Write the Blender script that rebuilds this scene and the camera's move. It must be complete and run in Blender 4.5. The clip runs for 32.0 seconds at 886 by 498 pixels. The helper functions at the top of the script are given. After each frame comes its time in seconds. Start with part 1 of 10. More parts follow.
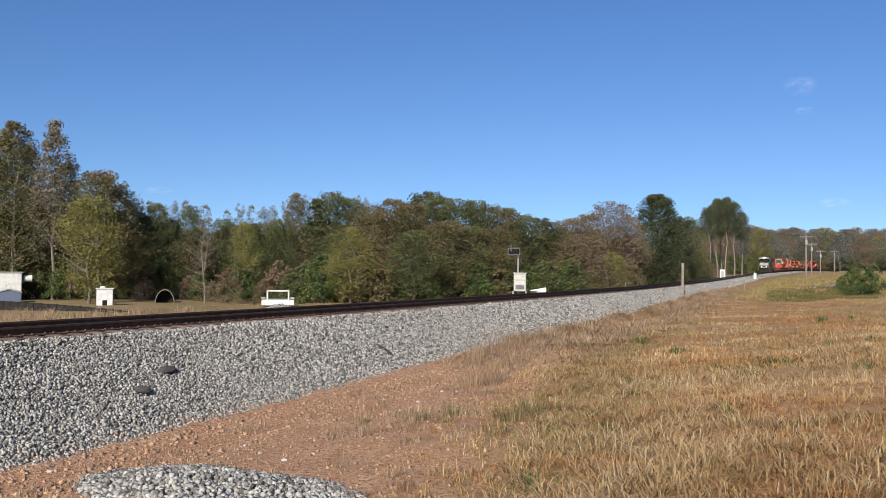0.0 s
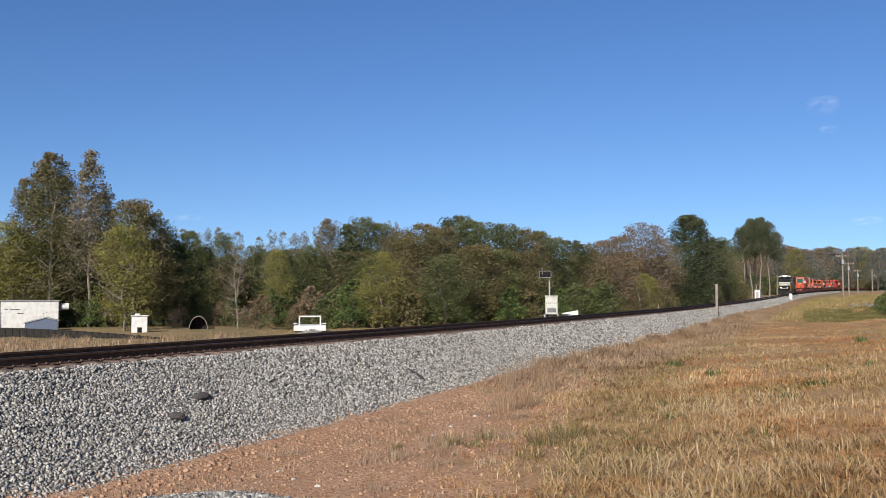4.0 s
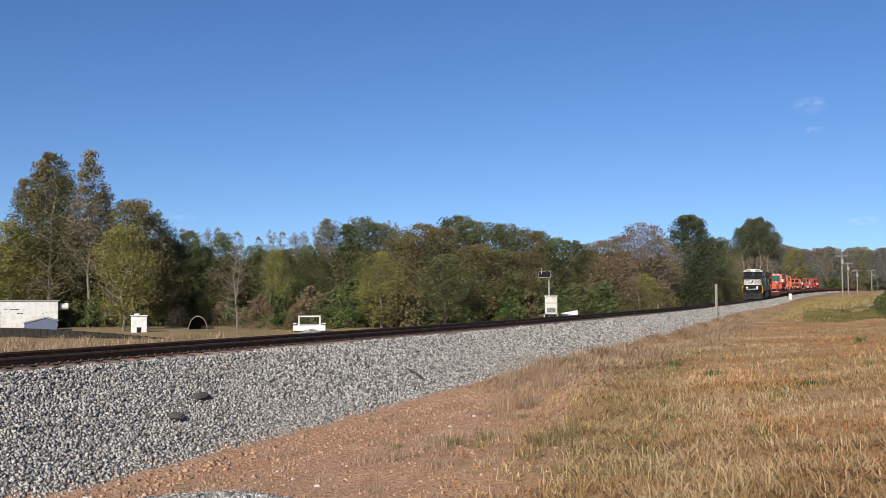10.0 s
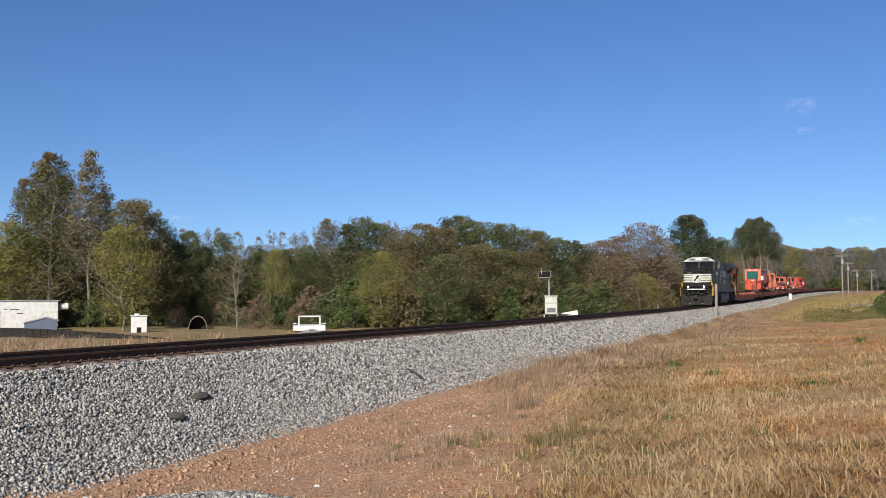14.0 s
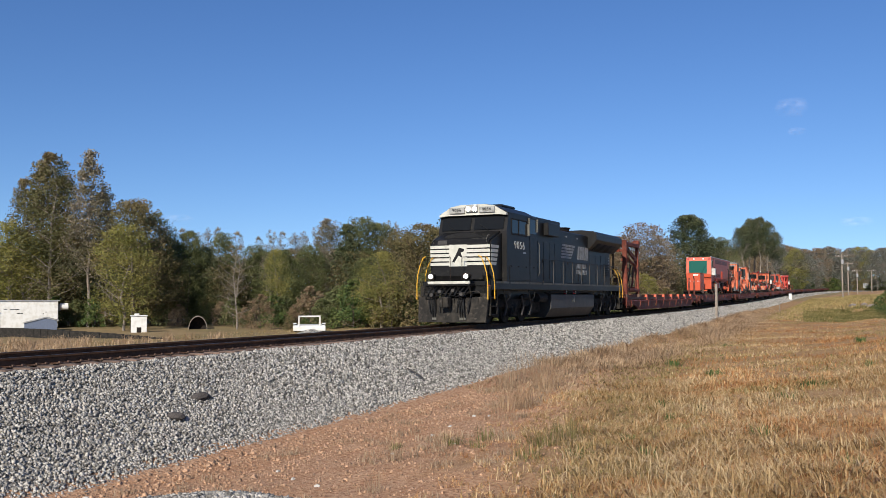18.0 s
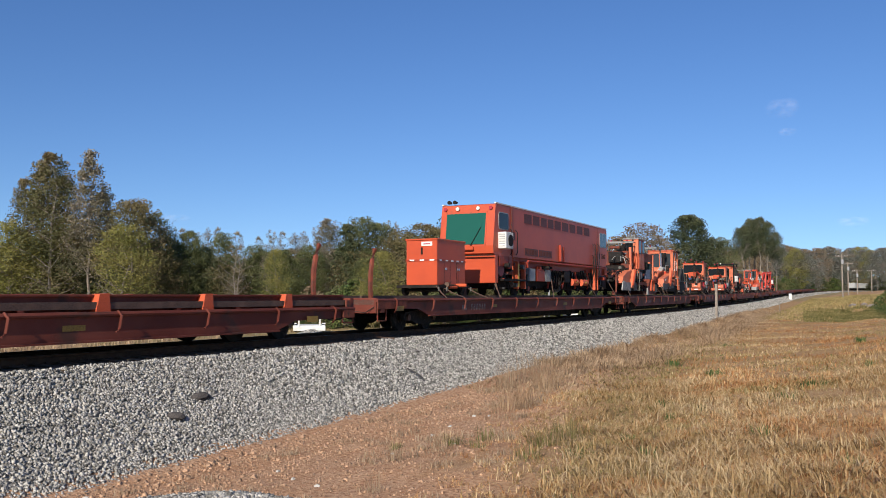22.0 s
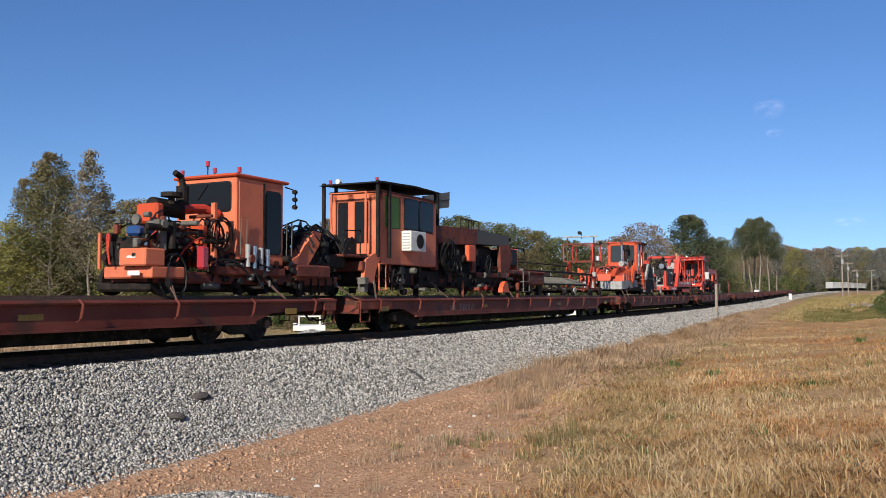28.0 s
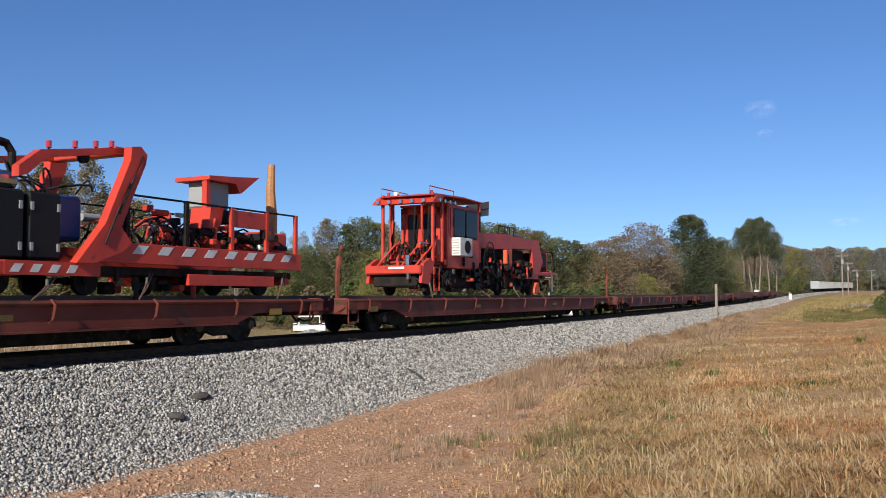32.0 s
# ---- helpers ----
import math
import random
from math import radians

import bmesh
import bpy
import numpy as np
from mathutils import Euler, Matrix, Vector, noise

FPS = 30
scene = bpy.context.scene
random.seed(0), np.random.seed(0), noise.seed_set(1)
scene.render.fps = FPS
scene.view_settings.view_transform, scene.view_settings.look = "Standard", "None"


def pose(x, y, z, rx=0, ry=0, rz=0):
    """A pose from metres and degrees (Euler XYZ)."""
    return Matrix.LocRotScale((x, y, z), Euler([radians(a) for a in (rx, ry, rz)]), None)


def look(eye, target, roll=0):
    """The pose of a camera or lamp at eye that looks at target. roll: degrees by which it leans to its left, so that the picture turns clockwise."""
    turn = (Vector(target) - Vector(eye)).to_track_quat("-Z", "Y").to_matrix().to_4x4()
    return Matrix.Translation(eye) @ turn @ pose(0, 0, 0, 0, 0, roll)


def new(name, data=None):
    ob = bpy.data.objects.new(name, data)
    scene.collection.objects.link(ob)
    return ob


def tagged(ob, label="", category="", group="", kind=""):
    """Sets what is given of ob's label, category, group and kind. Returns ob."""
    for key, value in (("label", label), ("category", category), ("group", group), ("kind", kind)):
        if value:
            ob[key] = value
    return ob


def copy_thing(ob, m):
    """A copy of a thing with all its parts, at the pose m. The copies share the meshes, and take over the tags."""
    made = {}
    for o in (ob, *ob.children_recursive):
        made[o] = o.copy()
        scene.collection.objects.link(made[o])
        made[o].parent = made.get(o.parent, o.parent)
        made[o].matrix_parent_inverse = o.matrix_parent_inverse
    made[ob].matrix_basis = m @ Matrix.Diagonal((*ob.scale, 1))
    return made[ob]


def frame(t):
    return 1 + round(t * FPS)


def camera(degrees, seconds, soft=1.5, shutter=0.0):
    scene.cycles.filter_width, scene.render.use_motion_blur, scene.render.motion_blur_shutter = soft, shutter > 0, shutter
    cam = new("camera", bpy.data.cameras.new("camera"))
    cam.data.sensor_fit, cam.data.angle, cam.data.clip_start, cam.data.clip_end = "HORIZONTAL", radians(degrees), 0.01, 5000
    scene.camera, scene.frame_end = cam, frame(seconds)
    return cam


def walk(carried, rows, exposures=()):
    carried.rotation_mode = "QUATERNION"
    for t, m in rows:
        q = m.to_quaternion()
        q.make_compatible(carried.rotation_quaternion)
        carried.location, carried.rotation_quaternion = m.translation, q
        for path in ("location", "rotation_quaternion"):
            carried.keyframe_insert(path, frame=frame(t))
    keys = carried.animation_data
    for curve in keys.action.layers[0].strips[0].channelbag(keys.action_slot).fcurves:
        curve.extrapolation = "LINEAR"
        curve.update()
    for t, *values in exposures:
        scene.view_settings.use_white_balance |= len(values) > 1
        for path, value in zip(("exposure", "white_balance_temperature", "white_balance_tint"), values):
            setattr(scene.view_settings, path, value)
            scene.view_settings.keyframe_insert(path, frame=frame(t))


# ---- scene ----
# The world: x runs along the track away from the viewer, y to the left, z = 0 at the near rail's top.
EYE = (0.0, 0.0, 1.08)
cam = camera(53.44, 32.0, soft=0.85, shutter=0.05)


def aim(yaw, pitch, roll):
    return Matrix.Translation(EYE) @ pose(0, 0, 0, 90 + pitch, 0, yaw - 90) @ pose(0, 0, 0, 0, 0, roll)


walk(cam, [(t, aim(yaw, pitch, roll)) for t, yaw, pitch, roll in (
    (0.0, 25.069, 1.580, 0.465),
    (0.5, 25.708, 1.830, 0.287),
    (1.0, 26.617, 2.713, 0.362),
    (1.5, 27.476, 3.137, 0.257),
    (2.0, 27.346, 3.212, -0.173),
    (2.5, 27.237, 3.161, -0.184),
    (3.0, 27.159, 3.139, -0.141),
    (3.5, 27.103, 3.134, -0.145),
    (5.5, 27.037, 3.129, -0.153),
    (32.0, 27.037, 3.129, -0.153))],
     exposures=((0.0, 0.34), (20.0, 0.34), (21.0, 0.42), (22.0, 0.35), (23.2, 0.40), (24.0, 0.51), (25.0, 0.42), (28.0, 0.39), (32.0, 0.39)))

# ---- daylight ----
SUN_AZ, SUN_EL = 187.5, 28.0
world = bpy.data.worlds.new("sky")
scene.world = world
world.use_nodes = True
wn, wl = world.node_tree.nodes, world.node_tree.links
sky = wn.new("ShaderNodeTexSky")
sky.sky_type, sky.sun_disc = "NISHITA", False
sky.sun_elevation, sky.sun_rotation = radians(SUN_EL), radians(90 - SUN_AZ)
sky.air_density, sky.dust_density, sky.ozone_density, sky.altitude = 1.0, 0.05, 4.0, 500
deep = wn.new("ShaderNodeHueSaturation")
deep.inputs["Hue"].default_value, deep.inputs["Saturation"].default_value = 0.5095, 1.16
# the clear autumn air stays blue down to the tree tops: the lookup is lifted a little off the horizon
lift = wn.new("ShaderNodeVectorMath")
lift.operation, lift.inputs[1].default_value = "ADD", (0.0, 0.0, 0.064)
wl.new(wn.new("ShaderNodeTexCoord").outputs["Generated"], lift.inputs[0])
level = wn.new("ShaderNodeVectorMath")
level.operation = "NORMALIZE"
wl.new(lift.outputs[0], level.inputs[0])
wl.new(level.outputs[0], sky.inputs[0])
wl.new(sky.outputs[0], deep.inputs["Color"])
wl.new(deep.outputs[0], wn["Background"].inputs[0])
wn["Background"].inputs[1].default_value = 0.097
sun = new("sun", bpy.data.lights.new("sun", "SUN"))
sun.data.energy, sun.data.angle, sun.data.color = 5.0, radians(0.55), (1.0, 0.93, 0.82)
az, el = radians(SUN_AZ), radians(SUN_EL)
sun.matrix_world = look((0, 0, 60), (-40 * math.cos(az) * math.cos(el), -40 * math.sin(az) * math.cos(el), 60 - 40 * math.sin(el)))


# ---- materials ----
def material(name, base, rough=0.7, metal=0.0, spots=None, scale=3.0, fine=40.0, amount=0.25, bump=0.15, bump_at=None, vary=0.0, grime=None, grime_at=0.6, spec=0.5, island=False):
    """A surface with two scales of variation: large blotches towards spots, fine grain, and worn or dirty patches."""
    m = bpy.data.materials.new(name)
    m.use_nodes = True
    n, l = m.node_tree.nodes, m.node_tree.links
    p = n["Principled BSDF"]
    p.inputs["Roughness"].default_value, p.inputs["Metallic"].default_value = rough, metal
    p.inputs["Specular IOR Level"].default_value = spec
    co = n.new("ShaderNodeTexCoord")

    def tex(s, detail=4.0):
        t = n.new("ShaderNodeTexNoise")
        t.inputs["Scale"].default_value, t.inputs["Detail"].default_value = s, detail
        l.new(co.outputs["Object"], t.inputs["Vector"])
        return t.outputs["Fac"]

    def ramp(src, a, b):
        r = n.new("ShaderNodeMapRange")
        r.inputs[1].default_value, r.inputs[2].default_value = a, b
        l.new(src, r.inputs[0])
        return r.outputs[0]

    def blend(fac, a, b, mode="MIX"):
        x = n.new("ShaderNodeMix")
        x.data_type, x.blend_type = "RGBA", mode
        for value, i in ((fac, 0), (a, 6), (b, 7)):
            if isinstance(value, (int, float)):
                x.inputs[i].default_value = value
            elif isinstance(value, tuple):
                x.inputs[i].default_value = (*value, 1)
            else:
                l.new(value, x.inputs[i])
        return x.outputs[2]

    dark = tuple(c * (1 - amount) for c in base)
    light = tuple(min(1, c * (1 + amount)) for c in base)
    col = blend(ramp(tex(fine), 0.35, 0.65), dark, light)
    if spots:
        col = blend(ramp(tex(scale), 0.45, 0.65), col, spots)
    if grime:
        col = blend(ramp(tex(scale * 2.7, 8.0), grime_at, grime_at + 0.12), col, grime)
    if vary:
        src = n.new("ShaderNodeNewGeometry").outputs["Random Per Island"] if island else n.new("ShaderNodeObjectInfo").outputs["Random"]
        hs = n.new("ShaderNodeHueSaturation")
        hs.inputs["Hue"].default_value = 0.5
        r = n.new("ShaderNodeMapRange")
        r.inputs[3].default_value, r.inputs[4].default_value = 1 - vary, 1 + vary
        l.new(src, r.inputs[0])
        l.new(r.outputs[0], hs.inputs["Value"])
        l.new(col, hs.inputs["Color"])
        col = hs.outputs[0]
    l.new(col, p.inputs["Base Color"])
    if bump:
        b = n.new("ShaderNodeBump")
        b.inputs["Strength"].default_value, b.inputs["Distance"].default_value = bump, 0.02
        l.new(tex(bump_at or fine), b.inputs["Height"])
        l.new(b.outputs[0], p.inputs["Normal"])
    return m


def leaf_material(name, a, b, c, single=0.45):
    """Leaves: three colours dealt out leaf by leaf, a little light through them."""
    m = bpy.data.materials.new(name)
    m.use_nodes = True
    n, l = m.node_tree.nodes, m.node_tree.links
    p = n["Principled BSDF"]
    p.inputs["Roughness"].default_value = 0.65
    p.inputs["Specular IOR Level"].default_value = 0.25
    geo = n.new("ShaderNodeNewGeometry")
    co = n.new("ShaderNodeTexCoord")
    big = n.new("ShaderNodeTexNoise")
    big.inputs["Scale"].default_value = 0.35
    l.new(co.outputs["Object"], big.inputs["Vector"])
    add = n.new("ShaderNodeMath")
    add.operation = "MULTIPLY_ADD"
    add.inputs[1].default_value = single
    l.new(geo.outputs["Random Per Island"], add.inputs[0])
    l.new(big.outputs["Fac"], add.inputs[2])
    r = n.new("ShaderNodeValToRGB")
    r.color_ramp.elements[0].position, r.color_ramp.elements[0].color = 0.22 + 0.5 * single, (*a, 1)
    r.color_ramp.elements[1].position, r.color_ramp.elements[1].color = 0.55 + single, (*c, 1)
    e = r.color_ramp.elements.new(0.40 + 0.75 * single)
    e.color = (*b, 1)
    l.new(add.outputs[0], r.inputs[0])
    l.new(r.outputs[0], p.inputs["Base Color"])
    tr = n.new("ShaderNodeBsdfTranslucent")
    l.new(r.outputs[0], tr.inputs[0])
    mx = n.new("ShaderNodeMixShader")
    mx.inputs[0].default_value = 0.3
    l.new(p.outputs[0], mx.inputs[1])
    l.new(tr.outputs[0], mx.inputs[2])
    l.new(mx.outputs[0], n["Material Output"].inputs[0])
    return m


M = dict(
    stone=material("ballast_stone", (0.298, 0.281, 0.252), 0.9, amount=0.25, fine=60, bump=0.2, vary=0.68, spec=0.25, island=True),
    bed=material("ballast_bed", (0.205, 0.188, 0.160), 0.95, fine=14, amount=0.5, bump=1.0, bump_at=14, spots=(0.25, 0.23, 0.20), scale=5, spec=0.1),
    rail=material("rail_steel", (0.0861, 0.0476, 0.0295), 0.85, spec=0.15, spots=(0.123, 0.064, 0.0377), scale=4, amount=0.35),
    railtop=material("rail_head", (0.1558, 0.1353, 0.1148), 0.45, 0.8, amount=0.1),
    rustystone=material("rust_stained_stone", (0.125, 0.078, 0.052), 0.95, amount=0.3, fine=60, bump=0.2, vary=0.6, spec=0.15, island=True),
    tie=material("tie_wood", (0.0984, 0.0656, 0.0492), 0.9, spots=(0.1558, 0.1025, 0.0779), scale=5, amount=0.4, vary=0.3),
    rust=material("rust_plate", (0.105, 0.062, 0.040), 0.85, spots=(0.0902, 0.0492, 0.0369), amount=0.35),
    black=material("loco_black", (0.0095, 0.0095, 0.0095), 0.45, spec=0.16, spots=(0.014, 0.013, 0.013), scale=1.2, amount=0.3, bump=0.03, grime=(0.026, 0.024, 0.020), grime_at=0.60),
    under=material("running_gear", (0.020, 0.0185, 0.0165), 0.85, spec=0.15, spots=(0.040, 0.035, 0.029), scale=3, amount=0.4, grime=(0.065, 0.055, 0.045), grime_at=0.58),
    tank=material("fuel_tank_paint", (0.0328, 0.0295, 0.0262), 0.6, spots=(0.0492, 0.0426, 0.0369), scale=2, amount=0.3),
    white=material("white_paint", (0.6396, 0.6314, 0.5986), 0.5, amount=0.05, spots=(0.5412, 0.5248, 0.4756), scale=2.5, bump=0.03),
    cream=material("aged_white_paint", (0.4756, 0.4674, 0.41), 0.6, amount=0.08, spots=(0.3936, 0.3854, 0.328), scale=3, bump=0.03, grime=(0.1804, 0.1722, 0.1476), grime_at=0.66),
    dull=material("dull_grey_brown", (0.1066, 0.1025, 0.0861), 0.75, amount=0.2, spots=(0.0738, 0.0697, 0.0574)),
    canvas=material("dirty_canvas", (0.2952, 0.2952, 0.2788), 0.9, amount=0.2, spots=(0.1804, 0.1763, 0.164), scale=4, bump=0.3),
    grey=material("grey_metal", (0.2952, 0.2993, 0.2952), 0.55, 0.1, amount=0.12, spots=(0.287, 0.287, 0.2788)),
    yellow=material("yellow_rail", (0.615, 0.3444, 0.0246), 0.5, amount=0.12),
    # shaded copy of the orange below: trim parts carry their shade as colour
    shaded_orange=material("shaded_orange_paint", (0.30, 0.040, 0.019), 0.5, spec=0.22, amount=0.08, spots=(0.25, 0.036, 0.019), scale=1.2, bump=0.04, grime=(0.20, 0.045, 0.026), grime_at=0.64),
    orange=material("orange_paint", (0.45, 0.064, 0.020), 0.45, spec=0.35, amount=0.08, spots=(0.40, 0.056, 0.019), scale=1.3, bump=0.03, grime=(0.22, 0.060, 0.032), grime_at=0.66),
    amber=material("amber_orange_paint", (0.55, 0.148, 0.070), 0.55, spec=0.3, amount=0.1, spots=(0.46, 0.12, 0.060), scale=1.5, bump=0.03, grime=(0.27, 0.10, 0.058), grime_at=0.63),
    red=material("red_orange_paint", (0.48, 0.046, 0.026), 0.45, spec=0.3, amount=0.1, spots=(0.38, 0.040, 0.026), scale=1.5, bump=0.03, grime=(0.18, 0.040, 0.028), grime_at=0.62),
    brown=material("flatcar_brown", (0.125, 0.031, 0.021), 0.6, spec=0.16, spots=(0.175, 0.050, 0.034), scale=0.6, amount=0.25, bump=0.1, grime=(0.080, 0.036, 0.027), grime_at=0.56),
    gantry=material("gantry_rust", (0.125, 0.033, 0.020), 0.7, spec=0.25, spots=(0.20, 0.050, 0.028), scale=2.0, amount=0.35, grime=(0.055, 0.032, 0.025), grime_at=0.56),
    chock=material("orange_chock", (0.5084, 0.082, 0.0246), 0.6, amount=0.2),
    deck=material("deck_planks", (0.082, 0.0492, 0.0369), 0.9, spots=(0.123, 0.0738, 0.0533), scale=3, amount=0.35),
    hose=material("black_rubber", (0.009, 0.009, 0.009), 0.55, spec=0.25, amount=0.2),
    iron=material("dark_machinery", (0.012, 0.0105, 0.0095), 0.7, 0.1, spec=0.16, spots=(0.028, 0.019, 0.014), scale=6, amount=0.45),
    chrome=material("bright_steel", (0.492, 0.492, 0.492), 0.25, 1.0, amount=0.1),
    blue=material("blue_paint", (0.016, 0.055, 0.17), 0.45, amount=0.15),
    bark=material("bark", (0.0902, 0.0697, 0.0533), 0.9, spots=(0.1394, 0.1148, 0.0902), scale=4, fine=20, amount=0.35, bump=0.4),
    palebark=material("pale_bark", (0.2132, 0.1804, 0.1476), 0.9, spots=(0.1312, 0.1066, 0.082), scale=4, fine=20, amount=0.3, bump=0.4),
    post=material("weathered_wood", (0.246, 0.205, 0.164), 0.9, spots=(0.1804, 0.1476, 0.1148), amount=0.25),
    faded=material("faded_lettering", (0.26, 0.19, 0.165), 0.8, amount=0.3, fine=25, spots=(0.13, 0.07, 0.055), scale=5),
    rock=material("dark_rock", (0.0574, 0.0492, 0.0451), 0.9, amount=0.35),
    clod=material("clay_clod", (0.3444, 0.2132, 0.1312), 0.95, amount=0.3, vary=0.4, island=True),
    poplar=leaf_material("poplar_leaves", (0.10, 0.10, 0.055), (0.17, 0.145, 0.085), (0.32, 0.27, 0.20), single=0.24),
    turning=leaf_material("turning_leaves", (0.070, 0.076, 0.030), (0.135, 0.13, 0.052), (0.22, 0.165, 0.09), single=0.24),
    oak=leaf_material("oak_leaves", (0.080, 0.080, 0.034), (0.15, 0.13, 0.055), (0.22, 0.165, 0.08), single=0.24),
    green=leaf_material("green_leaves", (0.058, 0.074, 0.030), (0.108, 0.122, 0.046), (0.17, 0.17, 0.07), single=0.24),
    olive=leaf_material("olive_leaves", (0.11, 0.115, 0.03), (0.20, 0.19, 0.05), (0.30, 0.265, 0.08), single=0.24),
    russet=leaf_material("russet_leaves", (0.15, 0.115, 0.065), (0.21, 0.155, 0.09), (0.245, 0.165, 0.10), single=0.24),
    pine=leaf_material("pine_needles", (0.035, 0.047, 0.023), (0.065, 0.079, 0.036), (0.115, 0.122, 0.058), single=0.24),
    yew=leaf_material("bush_leaves", (0.0392, 0.07, 0.0224), (0.077, 0.1232, 0.0364), (0.168, 0.182, 0.056), single=0.24),
    # far woods: aerial haze mixed into the leaf colours, greyer and lighter
    haze=leaf_material("hazed_leaves", (0.125, 0.142, 0.115), (0.155, 0.165, 0.135), (0.20, 0.165, 0.135), single=0.24),
    rustgrass=leaf_material("rust_grass", (0.3116, 0.1312, 0.0451), (0.492, 0.246, 0.0943), (0.6888, 0.451, 0.2296)),
    olivegrass=leaf_material("olive_grass", (0.164, 0.1394, 0.0492), (0.3034, 0.2378, 0.0902), (0.5084, 0.3936, 0.1804)),
    straw=leaf_material("dry_grass", (0.2706, 0.164, 0.0656), (0.4674, 0.3116, 0.1394), (0.697, 0.5412, 0.328)),
    greyweed=leaf_material("grey_weeds", (0.20, 0.135, 0.085), (0.33, 0.235, 0.15), (0.48, 0.37, 0.25)),
    brownweed=leaf_material("brown_weeds", (0.25, 0.16, 0.095), (0.41, 0.28, 0.165), (0.57, 0.42, 0.27)),
    hollowgrass=leaf_material("hollow_grass", (0.1066, 0.0984, 0.0328), (0.164, 0.1476, 0.0492), (0.2788, 0.2296, 0.0902)),
    lawn=leaf_material("green_grass", (0.082, 0.0902, 0.0246), (0.1394, 0.1394, 0.0451), (0.246, 0.2132, 0.082)),
)


def glass(name, tint, rough=0.05, spec=0.3):
    m = bpy.data.materials.new(name)
    m.use_nodes = True
    p = m.node_tree.nodes["Principled BSDF"]
    p.inputs["Base Color"].default_value = (*tint, 1)
    p.inputs["Roughness"].default_value = rough
    p.inputs["Specular IOR Level"].default_value = spec
    return m


def lamp_glow(name, colour, strength):
    m = bpy.data.materials.new(name)
    m.use_nodes = True
    p = m.node_tree.nodes["Principled BSDF"]
    p.inputs["Base Color"].default_value = (*colour, 1)
    p.inputs["Emission Color"].default_value = (*colour, 1)
    p.inputs["Emission Strength"].default_value = strength
    return m


M["glass"] = glass("dark_glass", (0.010, 0.011, 0.012), 0.12, 0.14)
M["greenglass"] = glass("green_glass", (0.015, 0.085, 0.062), 0.12)
M["cabglass"] = glass("cab_glass", (0.03, 0.035, 0.038))
M["head"] = lamp_glow("headlight", (1.0, 0.93, 0.85), 14.0)
M["beacon"] = material("beacon_lens", (0.35, 0.03, 0.04), 0.2, amount=0.05, bump=0)


# ---- mesh helpers ----
def mesh_of(bm, mat, smooth=False):
    me = bpy.data.meshes.new("mesh")
    bm.to_mesh(me)
    bm.free()
    me.materials.append(M[mat] if isinstance(mat, str) else mat)
    if smooth:
        me.polygons.foreach_set("use_smooth", [True] * len(me.polygons))
    return me


def part(name, bm, mat, parent=None, label="", smooth=False):
    """Links a bmesh as one mesh object under a thing or a part."""
    ob = new(name, mesh_of(bm, mat, smooth) if isinstance(bm, bmesh.types.BMesh) else bm)
    if parent is not None:
        ob.parent = parent
    if label:
        ob["label"] = label
    return ob


def thing(name, label, category, m=None, group="", kind=""):
    ob = new(name)
    ob.empty_display_size = 0.2
    if m is not None:
        ob.matrix_world = m
    return tagged(ob, label, category, group, kind)


def box(bm, x0, x1, y0, y1, z0, z1, bevel=0.0):
    """A box between two corners, its edges rounded by bevel."""
    r = bmesh.ops.create_cube(bm, size=1.0, matrix=Matrix.LocRotScale(((x0 + x1) / 2, (y0 + y1) / 2, (z0 + z1) / 2), None, (abs(x1 - x0), abs(y1 - y0), abs(z1 - z0))))
    if bevel:
        es = list({e for v in r["verts"] for e in v.link_edges})
        bmesh.ops.bevel(bm, geom=es, offset=bevel, segments=1, affect="EDGES")
    return bm


def boxes(*rows, bevel=0.0):
    bm = bmesh.new()
    for r in rows:
        box(bm, *r, bevel=bevel)
    return bm


def prism(bm, profile, axis, a, b):
    """A profile of (u, v) points drawn out from a to b along x, y or z."""
    def at(u, v, w):
        return {"x": (w, u, v), "y": (u, w, v), "z": (u, v, w)}[axis]
    lo = [bm.verts.new(at(u, v, a)) for u, v in profile]
    hi = [bm.verts.new(at(u, v, b)) for u, v in profile]
    n = len(profile)
    fs = [bm.faces.new(lo[::-1]), bm.faces.new(hi)]
    fs += [bm.faces.new((lo[i], lo[(i + 1) % n], hi[(i + 1) % n], hi[i])) for i in range(n)]
    bmesh.ops.recalc_face_normals(bm, faces=fs)
    return bm


def tube(bm, pts, r, sides=6, r2=None):
    """A round bar or hose along points, tapering from r to r2."""
    pts = [Vector(p) for p in pts]
    rings = []
    for i, p in enumerate(pts):
        d = (pts[min(i + 1, len(pts) - 1)] - pts[max(i - 1, 0)]).normalized()
        u = d.cross(Vector((0, 0, 1)) if abs(d.z) < 0.9 else Vector((1, 0, 0))).normalized()
        v = d.cross(u)
        k = r if r2 is None else r + (r2 - r) * i / (len(pts) - 1)
        rings.append([bm.verts.new(p + k * (math.cos(2 * math.pi * j / sides) * u + math.sin(2 * math.pi * j / sides) * v)) for j in range(sides)])
    for a, b in zip(rings, rings[1:]):
        for j in range(sides):
            bm.faces.new((a[j], a[(j + 1) % sides], b[(j + 1) % sides], b[j]))
    bm.faces.new(rings[0][::-1])
    bm.faces.new(rings[-1])
    return bm


